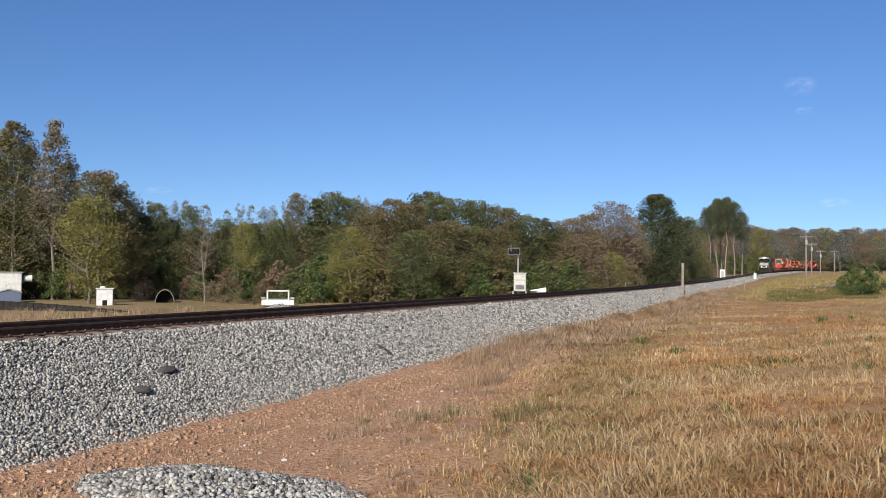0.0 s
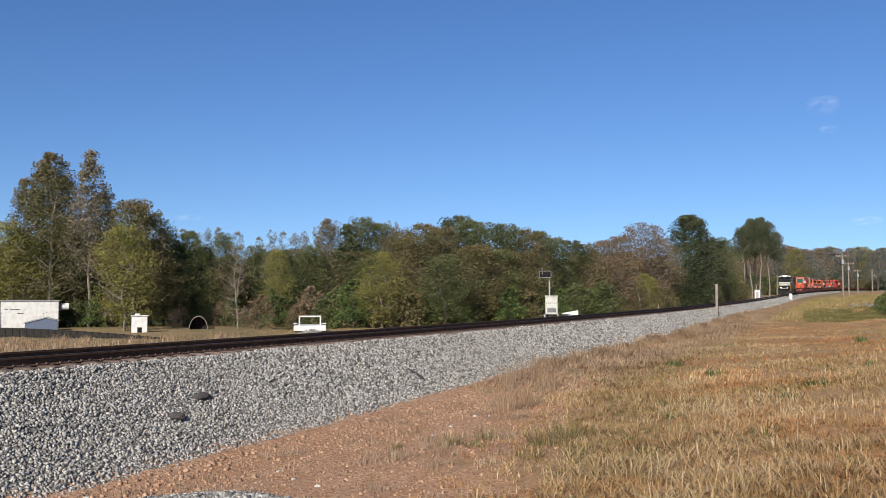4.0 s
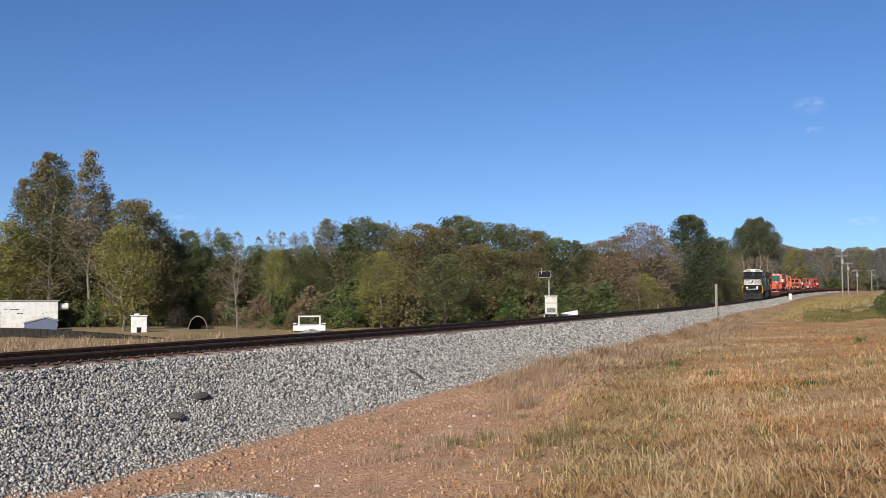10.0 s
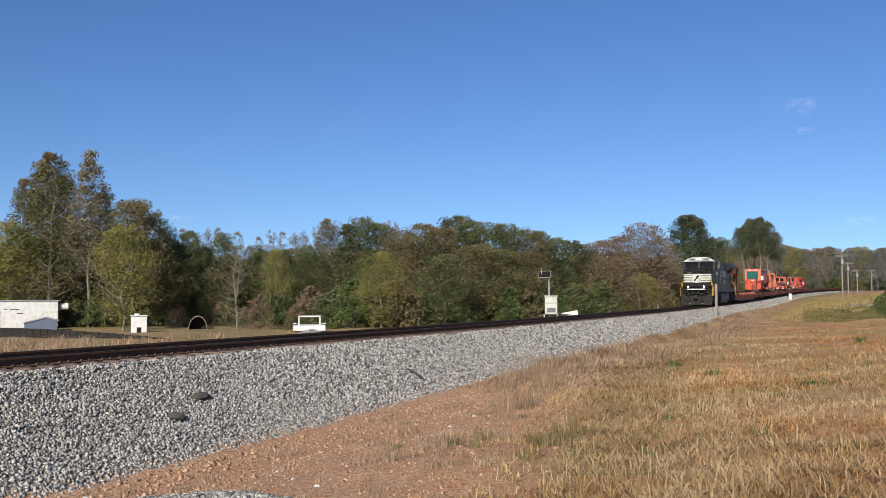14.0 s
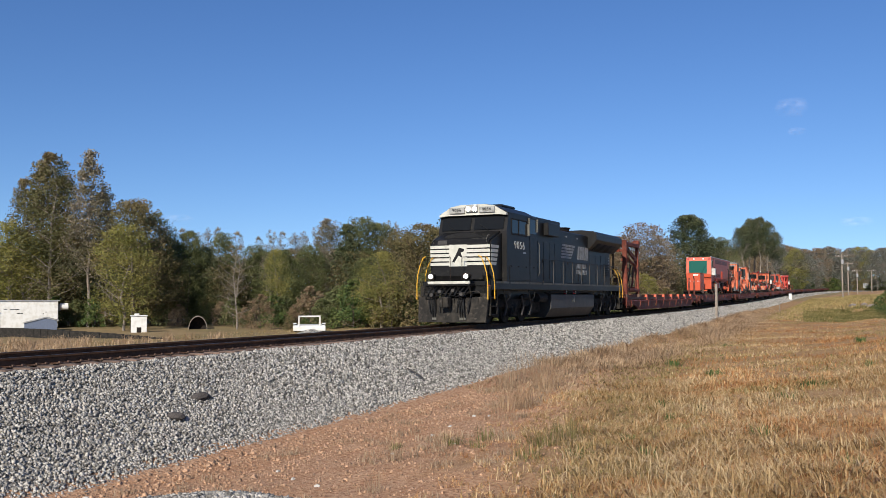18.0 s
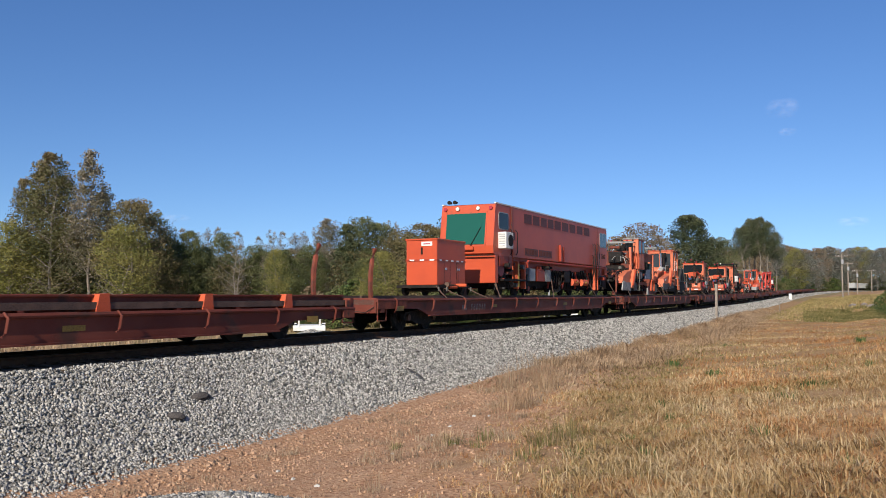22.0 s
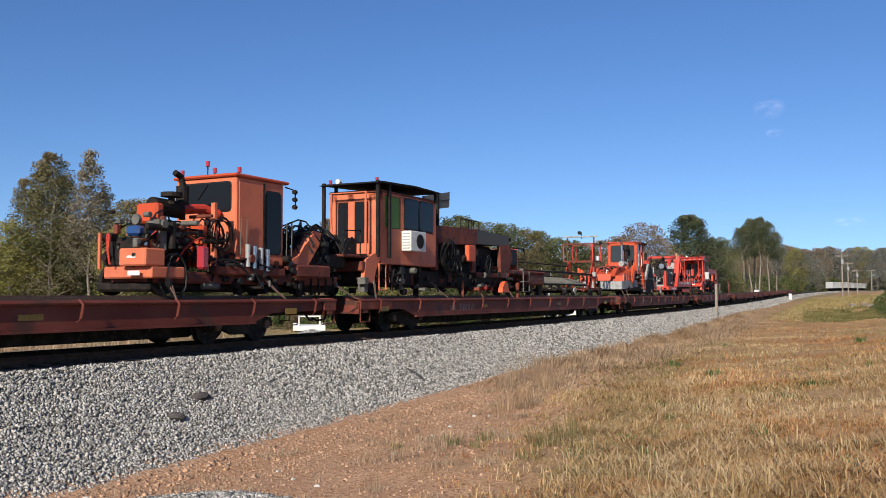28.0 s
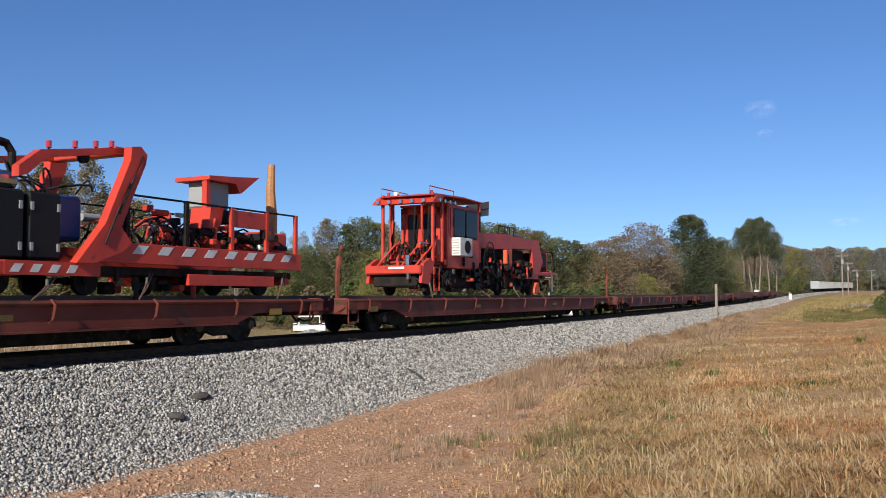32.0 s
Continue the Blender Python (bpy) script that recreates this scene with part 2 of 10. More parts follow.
def drum(bm, x, y, z, r, length, axis="y", sides=20, r2=None):
    """A cylinder or cone centred at a point, lying along an axis."""
    rot = {"x": Euler((0, radians(90), 0)), "y": Euler((radians(-90), 0, 0)), "z": Euler((0, 0, 0))}[axis]
    bmesh.ops.create_cone(bm, cap_ends=True, segments=sides, radius1=r, radius2=r if r2 is None else r2, depth=length, matrix=Matrix.LocRotScale((x, y, z), rot, None))
    return bm


def lump(name, verts, faces, mat):
    """A mesh from arrays."""
    me = bpy.data.meshes.new(name)
    me.from_pydata(verts, [], faces)
    me.materials.append(M[mat])
    return me


def plain_text(words, size, mat, parent, m, name="lettering", label="", depth=0.004, spacing=1.0, slant=0.0):
    c = bpy.data.curves.new("text", "FONT")
    c.body, c.size, c.extrude, c.align_x, c.align_y = words, size, depth, "CENTER", "CENTER"
    c.offset = size * 0.012
    c.space_character, c.shear = spacing, slant
    o = bpy.data.objects.new("text", c)
    me = bpy.data.meshes.new_from_object(o)
    me.materials.clear()
    me.materials.append(M[mat])
    bpy.data.objects.remove(o)
    ob = part(name, me, mat, parent, label)
    ob.matrix_basis = m
    return ob


# ---- the line of the track: curvature and height along it ----
S = np.arange(-400.0, 1400.0, 1.0)
BEND = np.interp(S, [-60, 0, 20, 40, 60, 80, 110, 150, 200, 260, 330, 420],
                 [0, -0.00026, 0.00018, 0.00152, 0.00055, 0.0001, -0.00008, 0.00032, -0.0003, -0.00046, -0.00045, -0.00046])
TURN = np.cumsum(BEND) - np.cumsum(BEND)[420]
TX = np.cumsum(np.cos(TURN))
TY = np.cumsum(np.sin(TURN))
TX, TY = TX - TX[420] + 20, TY - TY[420] + 15.05
TZ = np.interp(S, [0, 15, 30, 50, 80, 120, 180, 260, 360, 450, 600, 1400], [0.0, 0, 0.008, 0.032, 0.11, 0.36, 0.9, 1.72, 2.8, 3.78, 4.6, 4.6])


def on_track(s, lateral=0.0, z=0.0):
    """The place at s metres along the line, lateral metres to the camera's side, z above the rail tops."""
    x, y, a, h = (float(np.interp(s, S, q)) for q in (TX, TY, TURN, TZ))
    return Vector((x + lateral * math.sin(a), y - lateral * math.cos(a), z + h))


def truck_pose(s, half):
    """The pose of a car that stands on two trucks, half metres either side of s. Its own x points back along the train, its y away from the camera."""
    a, b = on_track(s - half), on_track(s + half)
    d = b - a
    return Matrix.LocRotScale((a + b) / 2, Euler((0, -math.atan2(d.z, d.xy.length), math.atan2(d.y, d.x))), None)


def side_of(x):
    """The line's y and height at a world x, for arrays."""
    return np.interp(x, TX, TY), np.interp(x, TX, TZ)


# ---- the land ----
def foot_of(x):
    """How far from the line the ballast ends on the viewer's side."""
    return np.interp(x, [10, 29, 79, 140], [4.75, 4.2, 3.65, 3.6])


def ground_z(x, y):
    """Height of the ground for arrays of x and y: the embankment, the ditch beside it, and the gentle field."""
    x, y = np.asarray(x, float), np.asarray(y, float)
    cy, cz = side_of(x)
    q = cy - y
    prof = np.interp(q, [-400, -70, -30, -10, -5.2, -4.2, -2.0, 2.0, 4.75, 6.0, 9.0, 12.0, 15.0, 22.0, 60.0, 400],
                     [-1.9, -1.85, -1.7, -1.45, -1.3, -1.15, -0.42, -0.42, -1.66, -1.66, -1.42, -1.05, -0.66, -0.45, -0.3, -0.3])
    # the ditch fills up along the line, so that the ballast's foot climbs and draws in
    foot = foot_of(x)
    fill = np.interp(x, [10, 29, 79, 140], [0.0, 0.26, 0.5, 0.5])
    prof = prof + fill * np.clip((q - foot + 0.25) / 0.5, 0, 1) * np.interp(q, [6, 9, 13], [1, 0.75, 0])
    far = np.clip((np.abs(q) - 60) / 200, 0, 1)
    z = prof + cz * (1 - 0.5 * far)
    dip = np.exp(-((x - 92) / 16) ** 2) * np.clip((q - 7) / 6, 0, 1)
    bank = np.clip((x - 95) / 35, 0, 1) * np.clip((q - 6) / 8, 0, 1)
    z = z - 0.55 * dip + 0.35 * bank
    away = np.clip((np.abs(q) - 5) / 3, 0, 1)
    bumps = 0.05 * np.sin(x * 0.9 + 1.3 * np.sin(y * 0.5)) * np.sin(y * 0.8 + 0.7) + 0.025 * np.sin(2.3 * x + y) * np.sin(1.9 * y - x)
    return z + bumps * away


def steps(*runs):
    return np.concatenate([np.arange(a, b, d) for a, b, d in runs])


def land():
    xs = steps((-3000, -200, 200), (-200, -20, 12), (-20, 2, 1.0), (2, 40, 0.3), (40, 120, 1.0), (120, 400, 5.0), (400, 1200, 25), (1200, 4600, 200))
    ys = steps((-4000, -200, 200), (-200, -20, 10), (-20, -3, 1.0), (-3, 22, 0.3), (22, 60, 1.0), (60, 150, 5.0), (150, 1000, 50), (1000, 4200, 200))
    gx, gy = np.meshgrid(xs, ys)
    gz = ground_z(gx, gy)
    v = np.stack([gx.ravel(), gy.ravel(), gz.ravel()], 1)
    nx, ny = len(xs), len(ys)
    i = (np.arange(ny - 1)[:, None] * nx + np.arange(nx - 1)[None, :]).ravel()
    f = np.stack([i, i + 1, i + nx + 1, i + nx], 1)
    me = lump("ground", v.tolist(), f.tolist(), "bed")
    me.materials.clear()
    me.materials.append(ground_material())
    me.polygons.foreach_set("use_smooth", [True] * len(me.polygons))
    tagged(new("ground", me), "red clay and dry tan grass ground beside the railway", "ground", kind="structure")


def ground_material():
    """Clay beside the ballast, dry grass further off: a vertex-free blend by noise and the distance from the line."""
    m = bpy.data.materials.new("clay_and_grass")
    m.use_nodes = True
    n, l = m.node_tree.nodes, m.node_tree.links
    p = n["Principled BSDF"]
    p.inputs["Roughness"].default_value = 0.95
    p.inputs["Specular IOR Level"].default_value = 0.1
    co = n.new("ShaderNodeTexCoord")

    def tex(s, d=6.0):
        t = n.new("ShaderNodeTexNoise")
        t.inputs["Scale"].default_value, t.inputs["Detail"].default_value = s, d
        l.new(co.outputs["Object"], t.inputs["Vector"])
        return t.outputs["Fac"]

    def rng(src, a, b, c=0.0, d=1.0):
        r = n.new("ShaderNodeMapRange")
        for k, value in ((1, a), (2, b), (3, c), (4, d)):
            r.inputs[k].default_value = value
        l.new(src, r.inputs[0])
        return r.outputs[0]

    def mix(fac, a, b):
        x = n.new("ShaderNodeMix")
        x.data_type = "RGBA"
        l.new(fac, x.inputs[0])
        for value, i in ((a, 6), (b, 7)):
            if isinstance(value, tuple):
                x.inputs[i].default_value = (*value, 1)
            else:
                l.new(value, x.inputs[i])
        return x.outputs[2]

    def math2(op, a, b):
        x = n.new("ShaderNodeMath")
        x.operation = op
        for k, value in ((0, a), (1, b)):
            if isinstance(value, float):
                x.inputs[k].default_value = value
            else:
                l.new(value, x.inputs[k])
        return x.outputs[0]

    clay = mix(rng(tex(1.1), 0.35, 0.7), (0.4264, 0.2419, 0.1353), (0.492, 0.3157, 0.1968))
    clay = mix(rng(tex(14), 0.42, 0.68), clay, (0.246, 0.1189, 0.0615))
    clay = mix(rng(tex(45), 0.58, 0.7), clay, (0.4756, 0.3116, 0.205))
    dry = mix(rng(tex(0.35), 0.35, 0.65), (0.3526, 0.2255, 0.1148), (0.41, 0.2829, 0.1517))
    dry = mix(rng(tex(0.9), 0.5, 0.68), dry, (0.328, 0.2296, 0.0984))
    dry = mix(rng(tex(22), 0.4, 0.7), dry, (0.2706, 0.1394, 0.0656))
    dry = mix(rng(tex(5.0), 0.52, 0.7), dry, (0.205, 0.1189, 0.0574))
    sep = n.new("ShaderNodeSeparateXYZ")
    l.new(co.outputs["Object"], sep.inputs[0])
    # the clay lies between the ballast and the field, 4.5 to 9 m from the line, further out near the viewer
    wob = rng(tex(0.25), 0.3, 0.7, -1.6, 1.6)
    edge = rng(sep.outputs[0], 5.0, 45.0, 3.6, 11.4)
    yy = math2("ADD", sep.outputs[1], wob)
    fac = rng(math2("SUBTRACT", yy, edge), -0.8, 0.8)
    fac = math2("MULTIPLY", fac, rng(sep.outputs[0], 30.0, 48.0, 1.0, 0.0))
    far = rng(sep.outputs[1], 17.0, 18.5)
    col = mix(fac, dry, clay)
    col = mix(far, col, mix(rng(tex(0.2), 0.4, 0.6), (0.2706, 0.1927, 0.0984), (0.2132, 0.164, 0.082)))
    l.new(col, p.inputs["Base Color"])
    b = n.new("ShaderNodeBump")
    b.inputs["Strength"].default_value, b.inputs["Distance"].default_value = 0.9, 0.04
    l.new(tex(16, 8.0), b.inputs["Height"])
    l.new(b.outputs[0], p.inputs["Normal"])
    return m


def strip(s0, s1, step, profile):
    """A sheet that follows the line, with a cross-section of (lateral, z) points."""
    ss = np.arange(s0, s1 + step / 2, step)
    v, f = [], []
    k = len(profile)
    for i, s in enumerate(ss):
        v += [tuple(on_track(s, q, z)) for q, z in profile]
        if i:
            a = (i - 1) * k
            f += [(a + j, a + j + 1, a + k + j + 1, a + k + j) for j in range(k - 1)]
    return v, f


def track():
    v, f = strip(-40, 700, 4.0, [(-4.6, -1.35), (-1.75, -0.2), (-1.1, -0.2), (-0.6, -0.2), (0.6, -0.2), (1.1, -0.21), (1.75, -0.22), (4.85, -1.72)])
    me = lump("ballast", v, f, "bed")
    tagged(new("ballast_bed", me), "grey crushed-stone ballast bed under the track", "ballast", kind="structure")
    head = [(-0.037, 0.0), (0.037, 0.0), (0.037, -0.035), (0.01, -0.05), (0.01, -0.145), (0.075, -0.16), (0.075, -0.172), (-0.075, -0.172), (-0.075, -0.16), (-0.01, -0.145), (-0.01, -0.05), (-0.037, -0.035)]
    for side in (0.755, -0.755):
        v, f = strip(-40, 700, 3.0, [(side + u, w) for u, w in head + head[:1]])
        rail = tagged(new("rail", lump("rail", v, f, "rail")), "brown rusty steel rail with a worn head", "rail", "rails of the track", "structure")
        v, f = strip(-40, 700, 3.0, [(side - 0.030, 0.0035), (side + 0.030, 0.0035)])
        part("running_surface", lump("head", v, f, "railtop"), "railtop", rail, "polished grey running surface")


land()
track()


# ---- the train ----
SPEED, T0 = 14.29, 19.0
FRONT, JOINT, PITCH = 15.35, 36.3, 28.27  # the locomotive's front, the first coupling and the cars' length, along the line at 19 s
MOVERS, AXLES = [], []


def run(ob, s, half):
    """Remembers a car that rolls: its middle lies s metres along the line at 19 s."""
    MOVERS.append((ob, s, half))
    ob.matrix_world = truck_pose(s, half)


def motions():
    loads_roll()
    clouds_drift()
    for ob, s, half in MOVERS:
        walk(ob, [(k * 0.5, truck_pose(s - SPEED * (k * 0.5 - T0), half)) for k in range(65)])
    for ob, s, base in AXLES:
        # a wheelset turns while it rolls past the viewer
        near = (s - 75) / SPEED + T0, (s + 2) / SPEED + T0
        times = sorted({0.0, 32.0, *(k / 30 for k in range(960) if near[0] < k / 30 < near[1])})
        rows = []
        for i, t in enumerate(times):
            turn = -SPEED / 0.5 * (t - near[0]) if near[0] < t < near[1] else (0.0 if t < near[0] else -SPEED / 0.5 * (near[1] - near[0]))
            rows.append((t, base @ Matrix.Rotation(turn, 4, "Y")))
        walk(ob, rows)


def wheelset(parent, x, r, s):
    """Two wheels on an axle: rim, hub and axle."""
    if "wheel" not in CACHE or CACHE["wheel"][0] != r:
        bm = bmesh.new()
        drum(bm, 0, 0, 0, 0.09, 1.6, "y", 10)
        for side in (-1, 1):
            drum(bm, 0, side * 0.745, 0, r, 0.11, "y", 28)
            drum(bm, 0, side * 0.69, 0, r + 0.025, 0.03, "y", 28)
            drum(bm, 0, side * 0.82, 0, 0.16, 0.08, "y", 14)
            for k in range(3):
                a = k * 2.094
                drum(bm, 0.26 * math.cos(a), side * 0.803, 0.26 * math.sin(a), 0.06, 0.012, "y", 8)
        CACHE["wheel"] = r, mesh_of(bm, "under")
    ob = part("wheelset", CACHE["wheel"][1], "under", parent)
    base = pose(x, 0, r)
    ob.matrix_basis = base
    AXLES.append((ob, s, base))
    return ob


CACHE = {}


def locomotive():
    lo = thing("locomotive", "black diesel freight locomotive with white nose stripes and yellow handrails", "locomotive")
    c = 10.95  # its middle, from the front coupler

    def X(s):
        return s - c

    # frame, sill stripes
    bm = boxes((X(1.0), X(20.25), -1.5, 1.5, 1.36, 1.69), bevel=0.02)
    box(bm, X(0.85), X(1.05), -1.35, 1.35, 1.2, 1.62, 0.02)
    box(bm, X(2.0), X(19.6), -1.05, 1.05, 1.0, 1.36)
    part("frame", bm, "black", lo)
    for a, b in ((1.35, 2.7), (2.9, 5.0), (5.1, 6.6), (6.75, 9.2), (9.3, 11.6), (11.7, 14.2), (14.3, 16.8), (16.9, 19.9)):
        for y in (-1, 1):
            part("sill_stripe", boxes((X(a), X(b), y * 1.501, y * 1.508, 1.60, 1.68)), "dull", lo, "dull worn reflective stripe")
    # nose: a box whose top slopes up to the windscreen
    bm = bmesh.new()
    prism(bm, [(X(1.42), 1.69), (X(1.29), 1.9), (X(1.29), 3.16), (X(1.42), 3.34), (X(2.55), 3.72), (X(2.75), 3.72), (X(2.75), 1.69)], "y", -1.3, 1.3)
    bmesh.ops.bevel(bm, geom=[e for e in bm.edges if abs(e.verts[0].co.y - e.verts[1].co.y) < 0.01], offset=0.08, segments=2, affect="EDGES")
    part("nose", bm, "black", lo)
    bm = bmesh.new()
    prism(bm, [(-1.28, 3.22), (-0.7, 3.52), (-0.25, 3.62), (0.25, 3.62), (0.7, 3.52), (1.28, 3.22)], "x", X(1.62), X(2.6))
    bmesh.ops.bevel(bm, geom=list(bm.edges), offset=0.03, segments=1, affect="EDGES")
    part("nose_top", bm, "black", lo)
    part("nose_hatch", boxes((X(1.278), X(1.29), 0.55, 0.95, 3.14, 3.3), bevel=0.004), "tank", lo)
    for y in (-1.15, 1.15):
        part("nose_grab", tube(bmesh.new(), [(X(1.3), y, 3.2), (X(1.24), y, 3.3), (X(1.6), y * 0.95, 3.52), (X(1.75), y * 0.95, 3.5)], 0.016, 5), "dull", lo)
    # cab shell
    bm = bmesh.new()
    prism(bm, [(X(2.5), 1.69), (X(2.5), 3.7), (X(2.72), 4.38), (X(2.72), 4.46), (X(6.05), 4.46), (X(6.05), 1.69)], "y", -1.5, 1.5)
    part("cab", bm, "black", lo)
    bm = bmesh.new()
    prism(bm, [(-1.5, 4.46), (-1.42, 4.50), (-0.92, 4.76), (-0.5, 4.82), (0.5, 4.82), (0.92, 4.76), (1.42, 4.50), (1.5, 4.46)], "x", X(2.62), X(6.05))
    roof = part("cab_roof", bm, "black", lo)
    for k, (x, y) in enumerate(((3.2, -0.3), (3.6, 0.4), (4.3, -0.5), (4.6, 0.2))):
        part("roof_fitting", drum(bmesh.new(), X(x), y, 4.83, 0.09 + 0.03 * (k % 2), 0.1, "z", 10), "iron", roof)
    part("air_conditioner", boxes((X(3.9), X(5.4), -0.75, 0.75, 4.79, 4.93), bevel=0.05), "black", roof)
    # white visor with two number boards and the headlight between
    bm = bmesh.new()
    prism(bm, [(-1.48, 4.34), (-1.48, 4.42), (-0.95, 4.74), (-0.5, 4.81), (0.5, 4.81), (0.95, 4.74), (1.48, 4.42), (1.48, 4.34), (1.1, 4.38), (-1.1, 4.38)], "x", X(2.52), X(2.66))
    visor = part("visor", bm, "cream", lo, "cream-white band over the windscreen")
    for y in (-0.66, 0.66):
        nb = part("number_board", boxes((X(2.44), X(2.53), y - 0.34, y + 0.34, 4.46, 4.70), bevel=0.015), "canvas", lo, "number board with dark digits")
        plain_text("9056", 0.17, "black", nb, Matrix.Translation((X(2.436), y, 4.59)) @ Euler((radians(90), 0, radians(-90))).to_matrix().to_4x4(), "digits", spacing=1.2)
    hl = part("headlight_housing", boxes((X(2.42), X(2.53), -0.27, 0.27, 4.5, 4.78), bevel=0.03), "canvas", lo)
    for y in (-0.14, 0.14):
        part("lens", drum(bmesh.new(), X(2.41), y, 4.61, 0.085, 0.03, "x", 16), "head", hl, "lit headlight lens")
    # windscreens, side windows, mirror
    for y0, y1 in ((-1.36, -0.08), (0.08, 1.36)):
        bm = bmesh.new()
        prism(bm, [(X(2.485), 3.78), (X(2.47), 3.78), (X(2.675), 4.36), (X(2.69), 4.36)], "y", y0, y1)
        g = part("windscreen", bm, "glass", lo, "dark windscreen pane")
        part("wiper", tube(bmesh.new(), [(X(2.44), (y0 + y1) / 2, 3.76), (X(2.50), (y0 + y1) / 2 + 0.35, 3.98)], 0.012, 5), "hose", g)
    for y in (-1, 1):
        for a, b in ((3.05, 3.75), (3.85, 4.75)):
            w = part("side_window", boxes((X(a), X(b), y * 1.495, y * 1.503, 3.66, 4.18), bevel=0.002), "glass", lo)
            part("window_frame", boxes((X(a - 0.03), X(b + 0.03), y * 1.5, y * 1.515, 4.2, 4.24), (X(a - 0.03), X(b + 0.03), y * 1.5, y * 1.515, 3.58, 3.62), (X(a - 0.03), X(a), y * 1.5, y * 1.515, 3.58, 4.24), (X(b), X(b + 0.03), y * 1.5, y * 1.515, 3.58, 4.24)), "iron", w)
        part("mirror", boxes((X(4.82), X(4.85), y * 1.5, y * 1.6, 3.62, 4.12), bevel=0.01), "dull", lo, "grey wind deflector")
        for x in (4.95, 5.95):
            part("window_guard", boxes(*((X(x), X(x + 0.03), y * 1.5, y * 1.57, z, z + 0.045) for z in (3.85, 3.93, 4.01, 4.09, 4.17, 4.25, 4.33)), (X(x + 0.03), X(x + 0.05), y * 1.5, y * 1.55, 3.85, 4.4)), "dull", lo, "pale louvred window guard")
        part("rear_window", boxes((X(5.08), X(5.9), y * 1.497, y * 1.504, 3.75, 4.35)), "glass", lo)
        plain_text("9056", 0.43, "cream", lo, Matrix.Translation((X(3.9), y * 1.504, 3.16)) @ Euler((radians(90), 0, 0 if y < 0 else radians(180))).to_matrix().to_4x4() @ Matrix.Diagonal((1.2, 1, 1, 1)), "road_number", "white road number on the cab side", spacing=1.22)
        part("builder_plate", boxes((X(4.3), X(4.62), y * 1.5, y * 1.506, 2.86, 2.92)), "grey", lo)
        for k in range(5):
            z1 = 3.10 - 0.168 * k
            bm = bmesh.new()
            prism(bm, [(X(1.36), z1), (X(2.15 - 0.06 * k), z1), (X(2.10 - 0.06 * k), z1 - 0.118), (X(1.36), z1 - 0.118)], "y", y * 1.300, y * 1.308)
            part("nose_stripe", bm, "cream", lo)
        for a, b, z0, z1 in ((6.3, 7.0, 1.75, 3.3), (7.05, 7.1, 1.75, 4.0)):
            part("door_seam", boxes((X(a), X(b), y * 1.0, y * 1.012, z0, z1)), "black", lo)
    # white bars on the nose front, with a light square panel and a dark figure in it
    for k in range(5):
        z1 = 3.10 - 0.168 * k
        for y0, y1 in ((-1.28, -0.30), (0.45, 1.28)):
            part("nose_stripe", boxes((X(1.282), X(1.29), y0, y1, z1 - 0.118, z1)), "cream", lo)
    part("nose_panel", boxes((X(1.280), X(1.289), -0.30, 0.45, 2.27, 3.12)), "cream", lo, "white panel with a dark emblem")
    bm = bmesh.new()
    prism(bm, [(-0.18, 2.95), (0.02, 3.0), (0.12, 2.8), (0.32, 2.45), (0.22, 2.42), (0.05, 2.68), (-0.12, 2.62), (-0.05, 2.8), (-0.2, 2.86)], "x", X(1.272), X(1.2805))
    part("emblem", bm, "black", lo, "dark emblem shape")
    part("nose_door", boxes((X(1.27), X(1.29), -0.98, -0.32, 1.75, 2.2), bevel=0.005), "black", lo)
    for y in (-0.74, 0.74):
        d = part("ditch_light", drum(bmesh.new(), X(0.34), y, 1.86, 0.14, 0.22, "x", 16), "iron", lo, "round ditch light")
        part("lens", drum(bmesh.new(), X(0.215), y, 1.86, 0.08, 0.03, "x", 16), "head", d, "lit lens")
        part("bracket", boxes((X(0.3), X(0.5), y - 0.06, y + 0.06, 1.66, 1.75)), "iron", d)
    part("front_deck", boxes((X(0.32), X(1.1), -0.88, 0.88, 1.5, 1.6), (X(0.8), X(1.3), -1.3, 1.3, 1.5, 1.66), bevel=0.01), "black", lo)
    for y in (-0.8, -0.3, 0.3, 0.8):
        part("deck_brace", tube(bmesh.new(), [(X(0.4), y, 1.5), (X(0.85), y * 0.9, 1.05)], 0.035, 6), "under", lo)
    for i in range(9):
        y = -0.75 + 0.19 * i
        part("jumper_hose", tube(bmesh.new(), [(X(0.5), y, 1.45), (X(0.3), y + 0.05, 1.3), (X(0.24), y + 0.12, 1.12), (X(0.3), y + 0.3, 1.02 + 0.05 * (i % 3)), (X(0.42), y + 0.34, 1.3)], 0.028, 6), "hose", lo)
    for y, z in ((-0.55, 1.18), (-0.2, 1.32), (0.35, 1.28), (0.7, 1.15)):
        part("hose_coupling", drum(bmesh.new(), X(0.26), y, z, 0.07, 0.12, "x", 10), "tank", lo)
    for i, y in enumerate((-0.62, -0.52, -0.44, 0.62, 0.72)):
        part("air_hose", tube(bmesh.new(), [(X(0.42), y, 1.1), (X(0.26), y, 0.95), (X(0.24), y - 0.03, 0.55), (X(0.30), y - 0.05, 0.28)], 0.026, 6), "hose", lo)
        part("glad_hand", drum(bmesh.new(), X(0.30), y - 0.05, 0.25, 0.05, 0.09, "z", 8), "dull", lo)
    # pilot: plough, steps, coupler, hoses
    bm = bmesh.new()
